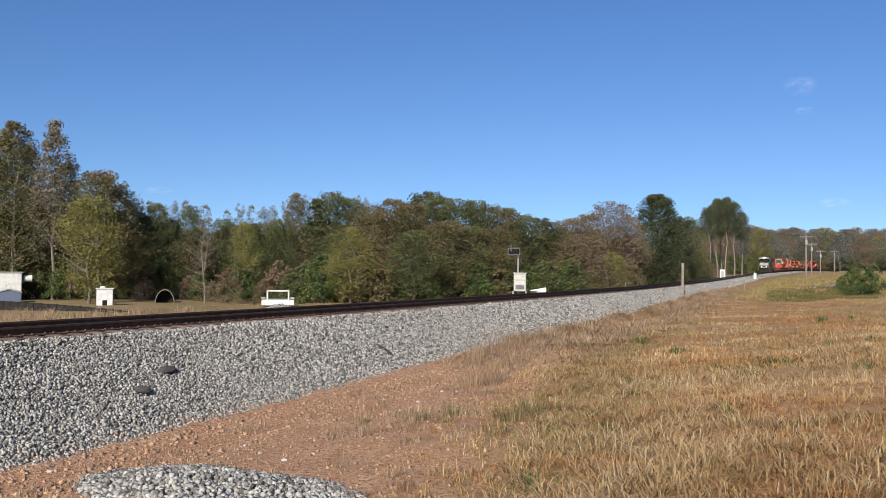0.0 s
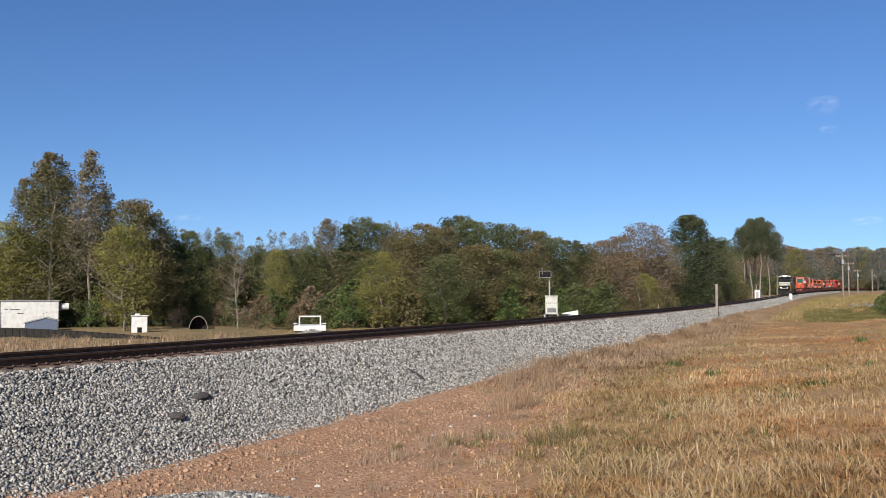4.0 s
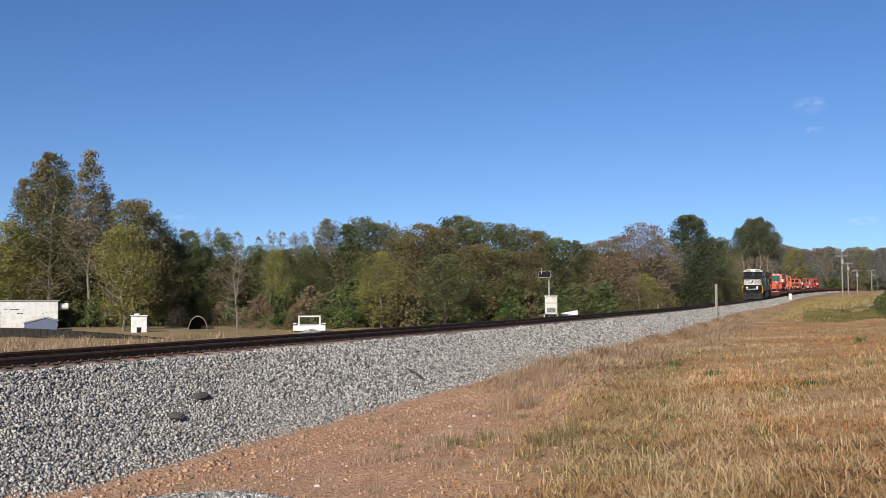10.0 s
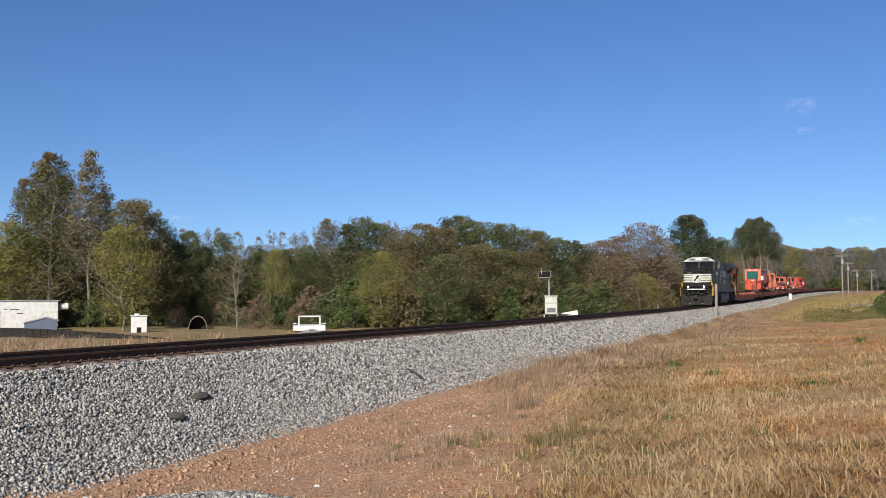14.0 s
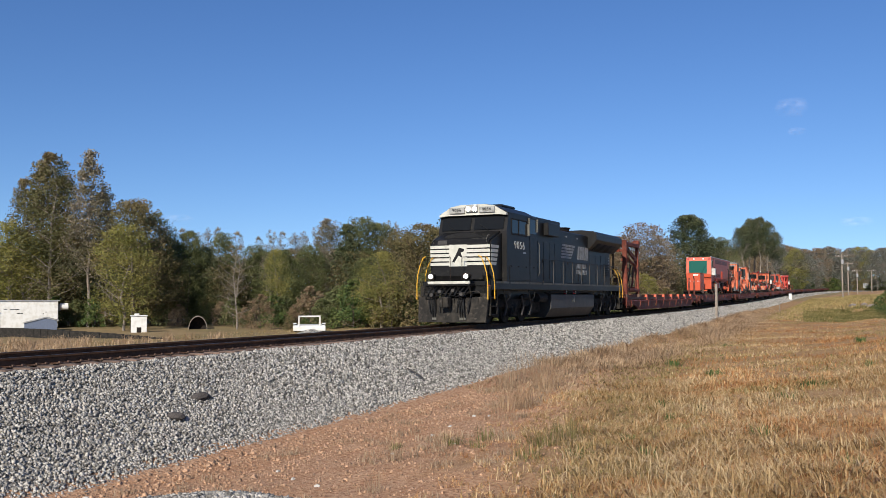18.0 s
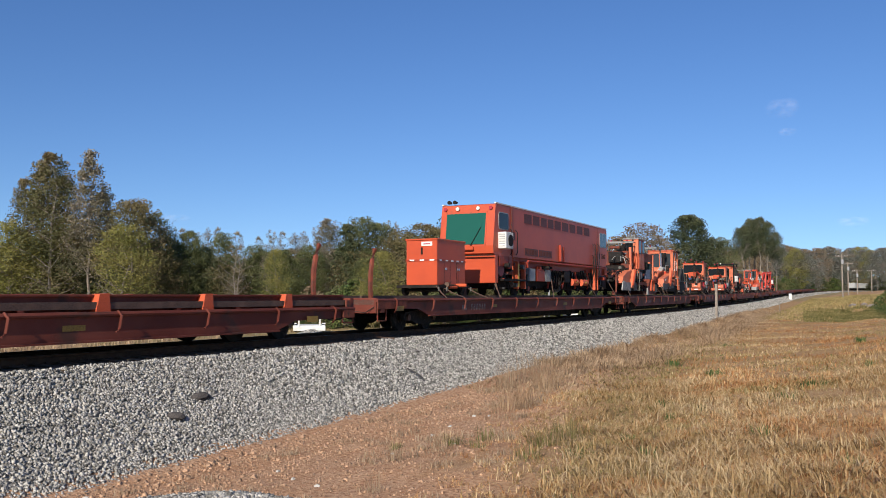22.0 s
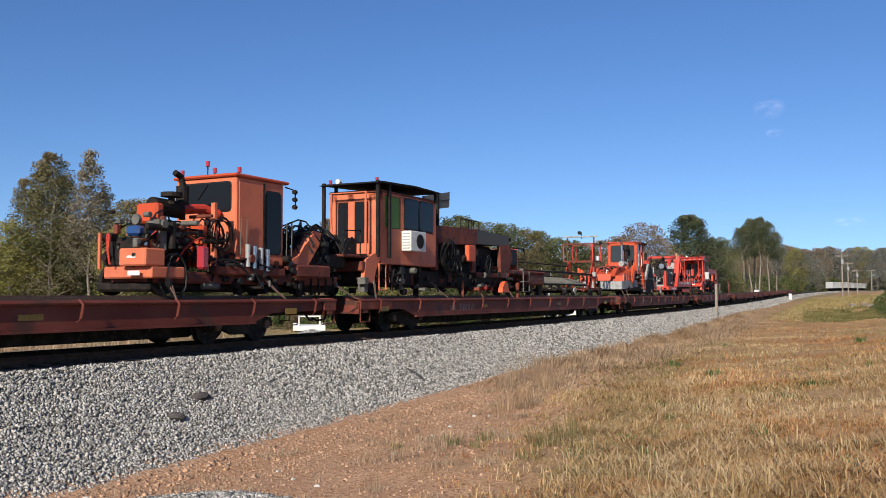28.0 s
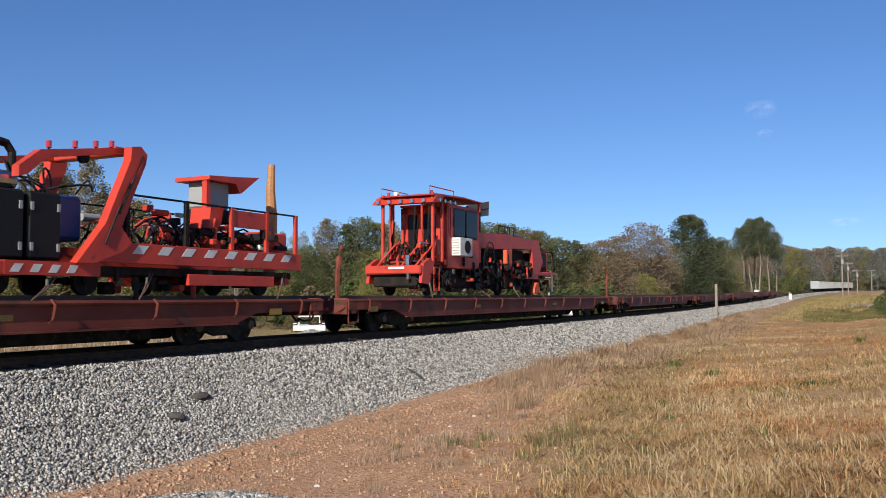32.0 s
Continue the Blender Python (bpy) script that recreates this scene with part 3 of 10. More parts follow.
    for y in (-1, 1):
        vs = [bm.verts.new(v) for v in ((X(0.30), 0, 1.0), (X(0.12), 0, 0.12), (X(0.5), y * 1.42, 0.12), (X(0.66), y * 1.48, 1.1), (X(0.43), 0, 1.0), (X(0.3), 0, 0.12), (X(0.63), y * 1.42, 0.12), (X(0.78), y * 1.48, 1.1))]
        for q in ((0, 1, 2, 3), (7, 6, 5, 4), (0, 3, 7, 4), (1, 5, 6, 2), (3, 2, 6, 7), (0, 4, 5, 1)):
            bm.faces.new([vs[i] for i in q])
    bmesh.ops.recalc_face_normals(bm, faces=bm.faces)
    plough = part("snow_plough", bm, "under", lo, "black steel snow plough")
    for y in (-1.1, -0.6, -0.2, 0.2, 0.6, 1.1):
        part("rib", boxes((X(0.24 + abs(y) * 0.26), X(0.36 + abs(y) * 0.26), y - 0.025, y + 0.025, 0.2, 1.02)), "under", plough)
    part("end_sill", boxes((X(0.24), X(0.34), -0.88, 0.88, 1.56, 1.67), bevel=0.02), "cream", lo, "white anticlimber edge")
    bm = boxes((X(0.05), X(0.9), -0.12, 0.12, 0.78, 1.0), (X(-0.18), X(0.15), -0.17, 0.10, 0.68, 1.08), (X(-0.24), X(-0.05), 0.02, 0.17, 0.7, 1.06), bevel=0.02)
    part("coupler", bm, "under", lo)
    for y in (-0.85, -0.6, -0.38, 0.38, 0.6, 0.85):
        part("hose", tube(bmesh.new(), [(X(0.7), y, 1.2), (X(0.45), y, 1.15), (X(0.28), y * 0.98, 0.85), (X(0.25), y * 0.92, 0.5)], 0.03, 6), "hose", lo)
    part("uncoupling_lever", tube(bmesh.new(), [(X(0.62), -1.3, 1.1), (X(0.5), -1.1, 1.3), (X(0.35), -0.3, 1.2), (X(0.35), 0.3, 1.2), (X(0.5), 1.1, 1.3), (X(0.62), 1.3, 1.1)], 0.018, 5), "under", lo)
    for end, x0, x1 in ((0, 0.85, 1.5), (1, 19.75, 20.35)):
        for y in (-1, 1):
            bm = boxes(*((X(x0), X(x1), y * 1.08, y * 1.5, z, z + 0.04) for z in (0.38, 0.70, 1.02, 1.34)))
            box(bm, X(x0), X(x0 + 0.03), y * 1.08, y * 1.5, 0.36, 1.5)
            box(bm, X(x1 - 0.03), X(x1), y * 1.08, y * 1.5, 0.36, 1.5)
            box(bm, X(x0), X(x1), y * 1.06, y * 1.09, 0.36, 1.5)
            part("steps", bm, "under", lo)
            xa, xb = (x0 - 0.3, x1 - 0.28) if end == 0 else (x1 + 0.03, x0 + 0.05)
            for x, inner in ((xa, 1.12), (xb, 1.08)):
                part("grab_rail", tube(bmesh.new(), [(X(x), y * 1.5, 0.98), (X(x), y * 1.5, 1.55), (X(x), y * 1.46, 1.95), (X(x), y * 1.36, 2.3), (X(x), y * (inner + 0.12), 2.58), (X(x), y * inner, 2.64)], 0.020, 7), "yellow", lo, "yellow grab rail")
    part("reflector", boxes((X(0.93), X(0.95), -1.45, -1.3, 1.42, 1.52)), "beacon", lo)
    for y0, y1 in ((-1.25, -0.25), (0.25, 1.25)):
        part("front_railing", tube(bmesh.new(), [(X(0.95), y0, 1.66), (X(0.95), y0, 2.62), (X(0.95), y1, 2.62), (X(0.95), y1, 1.66)], 0.02, 6), "iron", lo)
        part("rear_railing", tube(bmesh.new(), [(X(20.2), y0, 1.66), (X(20.2), y0, 2.62), (X(20.2), y1, 2.62), (X(20.2), y1, 1.66)], 0.02, 6), "iron", lo)
    # long hood in steps
    bm = boxes((X(6.05), X(10.55), -1.05, 1.05, 1.69, 4.64), bevel=0.04)
    hood = part("blower_hood", bm, "black", lo)
    part("engine_hood", boxes((X(10.5), X(15.2), -1.02, 1.02, 1.69, 4.27), bevel=0.05), "black", lo)
    bm = bmesh.new()
    prism(bm, [(-1.0, 1.69), (-1.0, 3.52), (-1.46, 3.98), (-1.5, 4.06), (-1.5, 4.36), (-1.34, 4.5), (-0.7, 4.58), (0.7, 4.58), (1.34, 4.5), (1.5, 4.36), (1.5, 4.06), (1.46, 3.98), (1.0, 3.52), (1.0, 1.69)], "x", X(15.2), X(19.55))
    part("radiator_hood", bm, "black", lo, "flared radiator hood")
    bm = bmesh.new()
    prism(bm, [(-1.0, 3.52), (-1.46, 3.98), (-1.5, 4.06), (-1.5, 4.36), (-1.34, 4.5), (-0.7, 4.58), (0.7, 4.58), (1.34, 4.5), (1.5, 4.36), (1.5, 4.06), (1.46, 3.98), (1.0, 3.52)], "x", X(19.55), X(20.4))
    part("radiator_overhang", bm, "black", lo)
    for y in (-1, 1):
        bm = bmesh.new()
        for k in range(7):
            prism(bm, [(y * (1.06 + 0.055 * k), 3.50 + 0.055 * k), (y * (1.09 + 0.055 * k), 3.50 + 0.055 * k), (y * (1.07 + 0.055 * k), 3.53 + 0.055 * k)], "x", X(15.7), X(19.3))
        part("radiator_grille", bm, "iron", lo)
        for x in (6.5, 7.3, 8.1, 8.9, 9.7):
            part("hood_door", boxes((X(x), X(x + 0.7), y * 1.05, y * 1.062, 1.85, 3.55), bevel=0.004), "black", lo)
        for x in (10.7, 11.4, 12.1, 12.8, 13.5, 14.2):
            part("hood_door", boxes((X(x), X(x + 0.62), y * 1.02, y * 1.032, 1.85, 2.62), bevel=0.004), "black", lo)
        part("blower_box", boxes((X(8.1), X(9.6), y * 1.05, y * 1.30, 3.85, 4.45), bevel=0.03), "black", lo)
        for x in (15.5, 16.6, 17.7, 18.6):
            part("hood_door", boxes((X(x), X(x + 0.85), y * 1.0, y * 1.012, 1.85, 3.3), bevel=0.004), "black", lo)
        part("filter_grille", boxes(*((X(18.2), X(19.3), y * 1.0, y * 1.02, z, z + 0.05) for z in (2.2, 2.3, 2.4, 2.5, 2.6, 2.7, 2.8))), "iron", lo)
        for z in (2.55, 2.72, 2.89, 3.06, 3.2):
            part("step_light", boxes((X(19.2), X(19.32), y * 1.02, y * 1.03, z, z + 0.06)), "grey", lo)
        # the road's mark in plain bars and blocks
        for k in range(5):
            z1 = 3.62 - 0.145 * k
            bm = bmesh.new()
            prism(bm, [(X(10.9 - 0.05 * k), z1), (X(13.0 - 0.16 * k), z1), (X(12.9 - 0.16 * k), z1 - 0.105), (X(10.86 - 0.05 * k), z1 - 0.105)], "y", y * 1.02, y * 1.028)
            part("side_stripe", bm, "canvas", lo, "worn pale side stripe")
        for a, b in ((13.35, 13.62), (13.72, 14.42), (14.55, 15.15)):
            bm = bmesh.new()
            prism(bm, [(X(a), 2.95), (X(a + 0.12), 3.62), (X(b + 0.12), 3.62), (X(b), 2.95)], "y", y * 1.02, y * 1.027)
            part("side_mark", bm, "canvas", lo, "pale block mark")
        for a, b, z, n in ((13.15, 14.75, 2.50, 7), (13.1, 14.95, 2.20, 8)):
            for i in range(n):
                x0 = a + (b - a) * i / n
                bm = prism(bmesh.new(), [(X(x0), z), (X(x0 + 0.05), z + 0.22), (X(x0 + 0.20), z + 0.22), (X(x0 + 0.15), z)], "y", y * 1.033, y * 1.038)
                part("letter_block", bm, "canvas", lo, "pale block in place of a letter")
        # walkway railing
        posts = [6.75 + 1.42 * k for k in range(10)]
        for x in posts:
            part("stanchion", tube(bmesh.new(), [(X(x), y * 1.5, 1.62), (X(x), y * 1.5, 2.72)], 0.017, 6), "tank", lo)
        part("handrail", tube(bmesh.new(), [(X(x), y * 1.5, 2.72) for x in posts], 0.02, 6), "hose", lo)
        part("grab_iron", tube(bmesh.new(), [(X(6.1), y * 1.52, 2.0), (X(6.1), y * 1.58, 2.1), (X(6.1), y * 1.58, 3.3), (X(6.1), y * 1.52, 3.4)], 0.012, 5), "dull", lo)
    for x, z in ((6.3, 4.25), (8.3, 4.1), (11.4, 4.0), (13.2, 4.0)):
        part("marker", boxes((X(x), X(x + 0.07), -1.07, -1.04, z - 0.03, z + 0.03)), "grey", lo)
    bm = drum(bmesh.new(), X(13.45), 0, 4.40, 0.5, 0.3, "z", 24, 0.56)
    drum(bm, X(13.45), 0, 4.57, 0.6, 0.05, "z", 24)
    part("exhaust_stack", bm, "iron", lo)
    bm = tube(bmesh.new(), [(X(11.15), -0.3, 4.2), (X(11.15), -0.3, 4.34), (X(12.0), -0.3, 4.37)], 0.06, 8)
    drum(bm, X(12.05), -0.3, 4.37, 0.11, 0.2, "x", 12, 0.05)
    part("horn", bm, "iron", lo)
    for dy in (-0.16, 0.02, 0.2):
        part("horn_bell", drum(bmesh.new(), X(11.1), dy - 0.3, 4.42 + 0.06 * (dy > 0), 0.09, 0.36, "x", 12, 0.03), "iron", lo)
    # hanging cables and pipes over the trucks
    for x0 in (2.2, 5.0, 15.9, 17.1, 18.9):
        part("cable", tube(bmesh.new(), [(X(x0), -1.46, 1.36), (X(x0 + 0.1), -1.5, 1.05), (X(x0 + 0.35), -1.48, 0.92), (X(x0 + 0.62), -1.5, 1.08), (X(x0 + 0.7), -1.46, 1.36)], 0.022, 6), "hose", lo)
    for x0 in (2.7, 4.6, 5.5, 16.4, 18.3, 19.3):
        part("brake_lever", tube(bmesh.new(), [(X(x0), -1.3, 1.1), (X(x0 + 0.16), -1.32, 0.7), (X(x0 + 0.02), -1.28, 0.3)], 0.05, 6), "tank", lo, "dusty brake lever")
    for y in (-1, 1):
        for x in (6.35, 7.9, 9.45, 11.5, 14.8):
            part("latch", boxes((X(x), X(x + 0.05), y * 1.06, y * 1.085, 2.6, 2.75)), "iron", lo)
        for x in (2.9, 3.7, 4.6, 5.5):
            part("cab_latch", boxes((X(x), X(x + 0.1), y * 1.5, y * 1.53, 2.28, 2.33)), "iron", lo)
        part("cab_locker", boxes((X(2.75), X(5.0), y * 1.5, y * 1.515, 1.75, 2.3), bevel=0.006), "black", lo)
        part("cab_door", boxes((X(5.1), X(5.95), y * 1.5, y * 1.515, 1.75, 3.6), bevel=0.006), "black", lo)
    # fuel tank with a long chamfer, air pipes
    bm = bmesh.new()
    prism(bm, [(-1.12, 1.3), (-1.4, 1.16), (-1.4, 0.55), (-1.08, 0.13), (1.08, 0.13), (1.4, 0.55), (1.4, 1.16), (1.12, 1.3)], "x", X(8.1), X(14.9))
    part("fuel_tank", bm, "tank", lo, "dusty black fuel tank")
    for x in (10.2, 11.6):
        part("fuel_filler", drum(bmesh.new(), X(x), -1.38, 1.28, 0.09, 0.12, "y", 12), "beacon", lo)
    part("sight_gauge", boxes((X(11.3), X(11.36), -1.42, -1.40, 0.8, 1.12), (X(11.5), X(11.53), -1.42, -1.40, 0.8, 1.12)), "dull", lo)
    part("equipment_locker", boxes((X(6.6), X(8.05), -0.9, 0.9, 0.35, 1.3), (X(15.0), X(15.6), -0.9, 0.9, 0.4, 1.3), bevel=0.04), "under", lo)
    part("air_reservoir", drum(bmesh.new(), X(7.15), -1.2, 1.02, 0.2, 1.1, "x", 14), "under", lo)
    part("air_pipe", tube(bmesh.new(), [(X(7.7), -1.45, 1.28), (X(14.8), -1.45, 1.28)], 0.03, 6), "under", lo)
    # two trucks
    for x0 in (4.0, 17.9):
        for y in (-1, 1):
            bm = bmesh.new()
            prism(bm, [(X(x0 - 2.5), 0.7), (X(x0 - 2.4), 0.98), (X(x0 + 2.4), 0.98), (X(x0 + 2.5), 0.7), (X(x0 + 2.15), 0.62), (X(x0 + 1.4), 0.68), (X(x0 + 0.5), 0.62), (X(x0 - 0.5), 0.62), (X(x0 - 1.4), 0.68), (X(x0 - 2.15), 0.62)], "y", y * 1.0, y * 1.16)
            fr = part("side_frame", bm, "under", lo)
            for dx in (-1.9, 0, 1.9):
                bm = boxes((X(x0 + dx - 0.2), X(x0 + dx + 0.2), y * 1.02, y * 1.24, 0.36, 0.74), bevel=0.05)
                prism(bm, [(X(x0 + dx - 0.34), 0.28), (X(x0 + dx + 0.34), 0.28), (X(x0 + dx + 0.18), 0.7), (X(x0 + dx - 0.18), 0.7)], "y", y * 1.04, y * 1.18)
                drum(bm, X(x0 + dx), y * 1.25, 0.54, 0.13, 0.06, "y", 14)
                part("journal_box", bm, "under", fr)
            for dx in (-0.95, 0.95):
                part("spring", drum(bmesh.new(), X(x0 + dx), y * 1.14, 0.8, 0.09, 0.32, "z", 10), "under", fr)
                part("brake_cylinder", drum(bmesh.new(), X(x0 + dx * 1.2), y * 1.22, 1.08, 0.11, 0.5, "x", 12), "under", fr)
            part("sand_pipe", tube(bmesh.new(), [(X(x0 - 2.6), y * 1.1, 1.3), (X(x0 - 2.6), y * 1.05, 0.6), (X(x0 - 2.35), y * 0.8, 0.15)], 0.025, 5), "under", fr)
        for dx in (-1.3, 0.6, 2.3):
            part("traction_motor", boxes((X(x0 + dx - 0.45), X(x0 + dx + 0.45), -0.62, 0.62, 0.2, 0.85), bevel=0.08), "under", lo)
        part("bolster", boxes((X(x0 - 2.2), X(x0 + 2.2), -0.95, 0.95, 0.6, 1.05)), "under", lo)
        for dx in (-1.9, 0, 1.9):
            wheelset(lo, X(x0 + dx), 0.53, FRONT + x0 + dx)
    run(lo, FRONT + c, 6.95)


def flatcar(k, empty=False, number=""):
    """An 89-foot flatcar: side sills that drop between the trucks, deck with rails and ties, stake straps, two trucks."""
    first = "car" not in CACHE
    s = JOINT + PITCH * k + PITCH / 2
    if not first:
        car = copy_thing(CACHE["car"], truck_pose(s, 10.1))
        for ob in car.children:
            if ob.name.startswith("wheelset"):
                x = ob.matrix_basis.translation.x
                AXLES.append((ob, s + x, pose(x, 0, 0.42)))
        MOVERS.append((car, s, 10.1))
        return car
    car = thing("flatcar", "long rust-brown steel flatcar with rails laid along its deck", "flatcar", group="flatcars of the train")
    CACHE["car"] = car
    h = 13.55
    for y in (-1, 1):
        bm = bmesh.new()
        prism(bm, [(-h, 1.02), (-h, 0.74), (-h + 2.7, 0.70), (-h + 3.5, 0.46), (h - 3.5, 0.46), (h - 2.7, 0.70), (h, 0.74), (h, 1.02)], "y", y * 1.32, y * 1.4)
        sill = part("side_sill", bm, "brown", car)
        part("sill_flange", boxes((-h, h, y * 1.4, y * 1.46, 0.98, 1.03), (-h + 3.4, h - 3.4, y * 1.36, y * 1.46, 0.45, 0.49)), "brown", sill)
        part("top_roll", tube(bmesh.new(), [(-h, y * 1.43, 0.985), (h, y * 1.43, 0.985)], 0.052, 8), "brown", sill, "rounded top lip of the sill")
        for i in range(11):
            x = -12.5 + 2.5 * i
            bm = tube(bmesh.new(), [(x, y * 1.44, 1.05), (x + 0.03, y * 1.52, 0.95), (x + 0.01, y * 1.49, 0.70), (x - 0.05, y * 1.46, 0.62)], 0.028, 5)
            part("strap_hook", bm, "brown", car, "rusty tie-down hook")
        for x in (-12.2, -4.6, 4.0, 11.5):
            part("yellow_mark", boxes((x - 0.24, x + 0.24, y * 1.472, y * 1.476, 0.66, 0.81) if abs(x) > 11 else (x - 0.26, x + 0.26, y * 1.402, y * 1.406, 0.68, 0.79)), material_cached("reflector_yellow", (0.2788, 0.164, 0.023)), car, "worn yellow reflective mark")
        for x in (-h + 0.3, h - 0.3):
            part("end_plate", boxes((x - 0.28 if x > 0 else x - 0.3, x + 0.3 if x > 0 else x + 1.5, y * 1.41, y * 1.47, 0.72, 0.98), bevel=0.02), "gantry", car, "worn salmon-red end plate")
            part("end_post", boxes((x - 0.12, x + 0.12, y * 1.4, y * 1.46, 0.62, 1.0), bevel=0.01), "gantry", car)
            part("ladder", boxes((x - 0.25, x + 0.25, y * 1.41, y * 1.44, 0.36, 0.39), (x - 0.27, x - 0.24, y * 1.41, y * 1.44, 0.36, 0.75), (x + 0.24, x + 0.27, y * 1.41, y * 1.44, 0.36, 0.75)), "gantry", car)
    part("deck", boxes((-h, h, -1.32, 1.32, 0.86, 1.0)), "deck", car, "dark worn plank deck")
    # centre sill coloured near-black for the shade beneath the brown car
    part("centre_sill", prism(bmesh.new(), [(-h, 0.86), (-h, 0.6), (-h + 3.6, 0.6), (-h + 4.6, 0.17), (h - 4.6, 0.17), (h - 3.6, 0.6), (h, 0.6), (h, 0.86)], "y", -0.45, 0.45), "under", car, "fish-bellied centre sill, shade under the car put in its colour")
    for i in range(14):
        x = -12.6 + 1.94 * i
        part("cross_beam", boxes((x - 0.06, x + 0.06, -1.32, 1.32, 0.72, 0.86)), "brown", car)
    for y in (-0.75, 0.75):
        part("deck_rail", boxes((-h + 0.2, h - 0.2, y - 0.035, y + 0.035, 1.0, 1.13), (-h + 0.2, h - 0.2, y - 0.07, y + 0.07, 1.0, 1.02)), "rust", car, "rusty rail for carried machines")
    for e in (-1, 1):
        part("end_sill", boxes((e * h, e * (h - 0.15), -1.4, 1.4, 0.6, 1.06), bevel=0.01), "brown", car)
        part("coupler", boxes((e * (h - 0.1), e * (h + 0.5), -0.1, 0.1, 0.68, 0.9), (e * (h + 0.38), e * (h + 0.62), -0.16, 0.14, 0.62, 0.98), bevel=0.02), "under", car)
        part("brake_hose", tube(bmesh.new(), [(e * (h - 0.05), -0.35, 0.75), (e * (h + 0.25), -0.38, 0.45), (e * (h + 0.5), -0.3, 0.42), (e * (h + 0.62), -0.2, 0.5)], 0.03, 6), "hose", car)
        part("uncoupling_rod", tube(bmesh.new(), [(e * h, -1.35, 0.8), (e * (h + 0.12), -1.1, 0.62), (e * (h + 0.12), -0.3, 0.72)], 0.014, 5), "under", car)
        for y in (-1, 1):
            bm = bmesh.new()
            x0 = e * 10.1
            prism(bm, [(x0 - 1.15, 0.36), (x0 - 1.1, 0.58), (x0 - 0.35, 0.66), (x0 + 0.35, 0.66), (x0 + 1.1, 0.58), (x0 + 1.15, 0.36), (x0 + 0.7, 0.34), (x0 + 0.3, 0.2), (x0 - 0.3, 0.2), (x0 - 0.7, 0.34)], "y", y * 0.93, y * 1.08)
            tf = part("truck_frame", bm, "under", car)
            for dx in (-0.89, 0.89):
                part("bearing_cap", drum(bmesh.new(), x0 + dx, y * 1.1, 0.42, 0.11, 0.07, "y", 12), "rust", tf)
        part("truck_bolster", boxes((e * 10.1 - 0.2, e * 10.1 + 0.2, -0.95, 0.95, 0.36, 0.56)), "under", car)
        for dx in (-0.89, 0.89):
            wheelset(car, e * 10.1 + dx, 0.42, s + e * 10.1 + dx)
    MOVERS.append((car, s, 10.1))
    car.matrix_world = truck_pose(s, 10.1)
    return car


def material_cached(name, base):
    if name not in M:
        M[name] = material(name, base, 0.6, amount=0.3)
    return name


locomotive()
CARS = [flatcar(k) for k in range(12)]
# the first car has lower sills and a raised inner beam along each side
for ob in CARS[0].children:
    if ob.name.split(".")[0] in ("side_sill", "strap_hook", "yellow_mark", "end_plate"):
        ob.location.z -= 0.22
for y in (-1, 1):
    part("inner_beam", boxes((-13.4, 13.4, y * 0.98, y * 1.14, 0.72, 1.14), (-13.4, 13.4, y * 0.9, y * 1.2, 1.1, 1.15), bevel=0.01), "brown", CARS[0], "raised red-brown inner beam")
for car, digits in ((CARS[1], "980048"), (CARS[2], "980047"), (CARS[4], "980045"), (CARS[5], "980044")):
    plain_text(digits, 0.31, "faded", car, Matrix.Translation((-6.15, -1.402, 0.70)) @ Euler((radians(90), 0, 0)).to_matrix().to_4x4(), "car_number", "faded white car number", spacing=1.5, slant=0.25)
    part("owner_bar", boxes((-7.55, -7.15, -1.406, -1.401, 0.62, 0.78)), "faded", car, "faded white bar")


def ride(ob, k, s):
    """Sets a load on car k, its origin s metres along the line at 19 s, and rolls it with the car."""
    mid = JOINT + PITCH * k + PITCH / 2
    RIDERS.append((ob, mid, s - mid))
    ob.matrix_world = truck_pose(mid, 10.1) @ pose(s - mid, 0, 0)
    return ob


RIDERS = []


def add(parent, name, mat, *rows, bevel=0.0, label=""):
    return part(name, boxes(*rows, bevel=bevel), mat, parent, label)


def pipe(parent, name, mat, pts, r=0.02, sides=6, label=""):
    return part(name, tube(bmesh.new(), pts, r, sides), mat, parent, label)


def plate(parent, name, mat, profile, axis, a, b, label=""):
    return part(name, prism(bmesh.new(), profile, axis, a, b), mat, parent, label)


def rail_wheels(parent, xs, r=0.33, z=1.13):
    for x in xs:
        for y in (-0.75, 0.75):
            bm = drum(bmesh.new(), x, y, z + r, r, 0.12, "y", 20)
            drum(bm, x, y * 1.09, z + r, 0.12, 0.08, "y", 12)
            part("wheel", bm, "iron", parent)
        part("axle", drum(bmesh.new(), x, 0, z + r, 0.06, 1.5, "y", 8), "iron", parent)


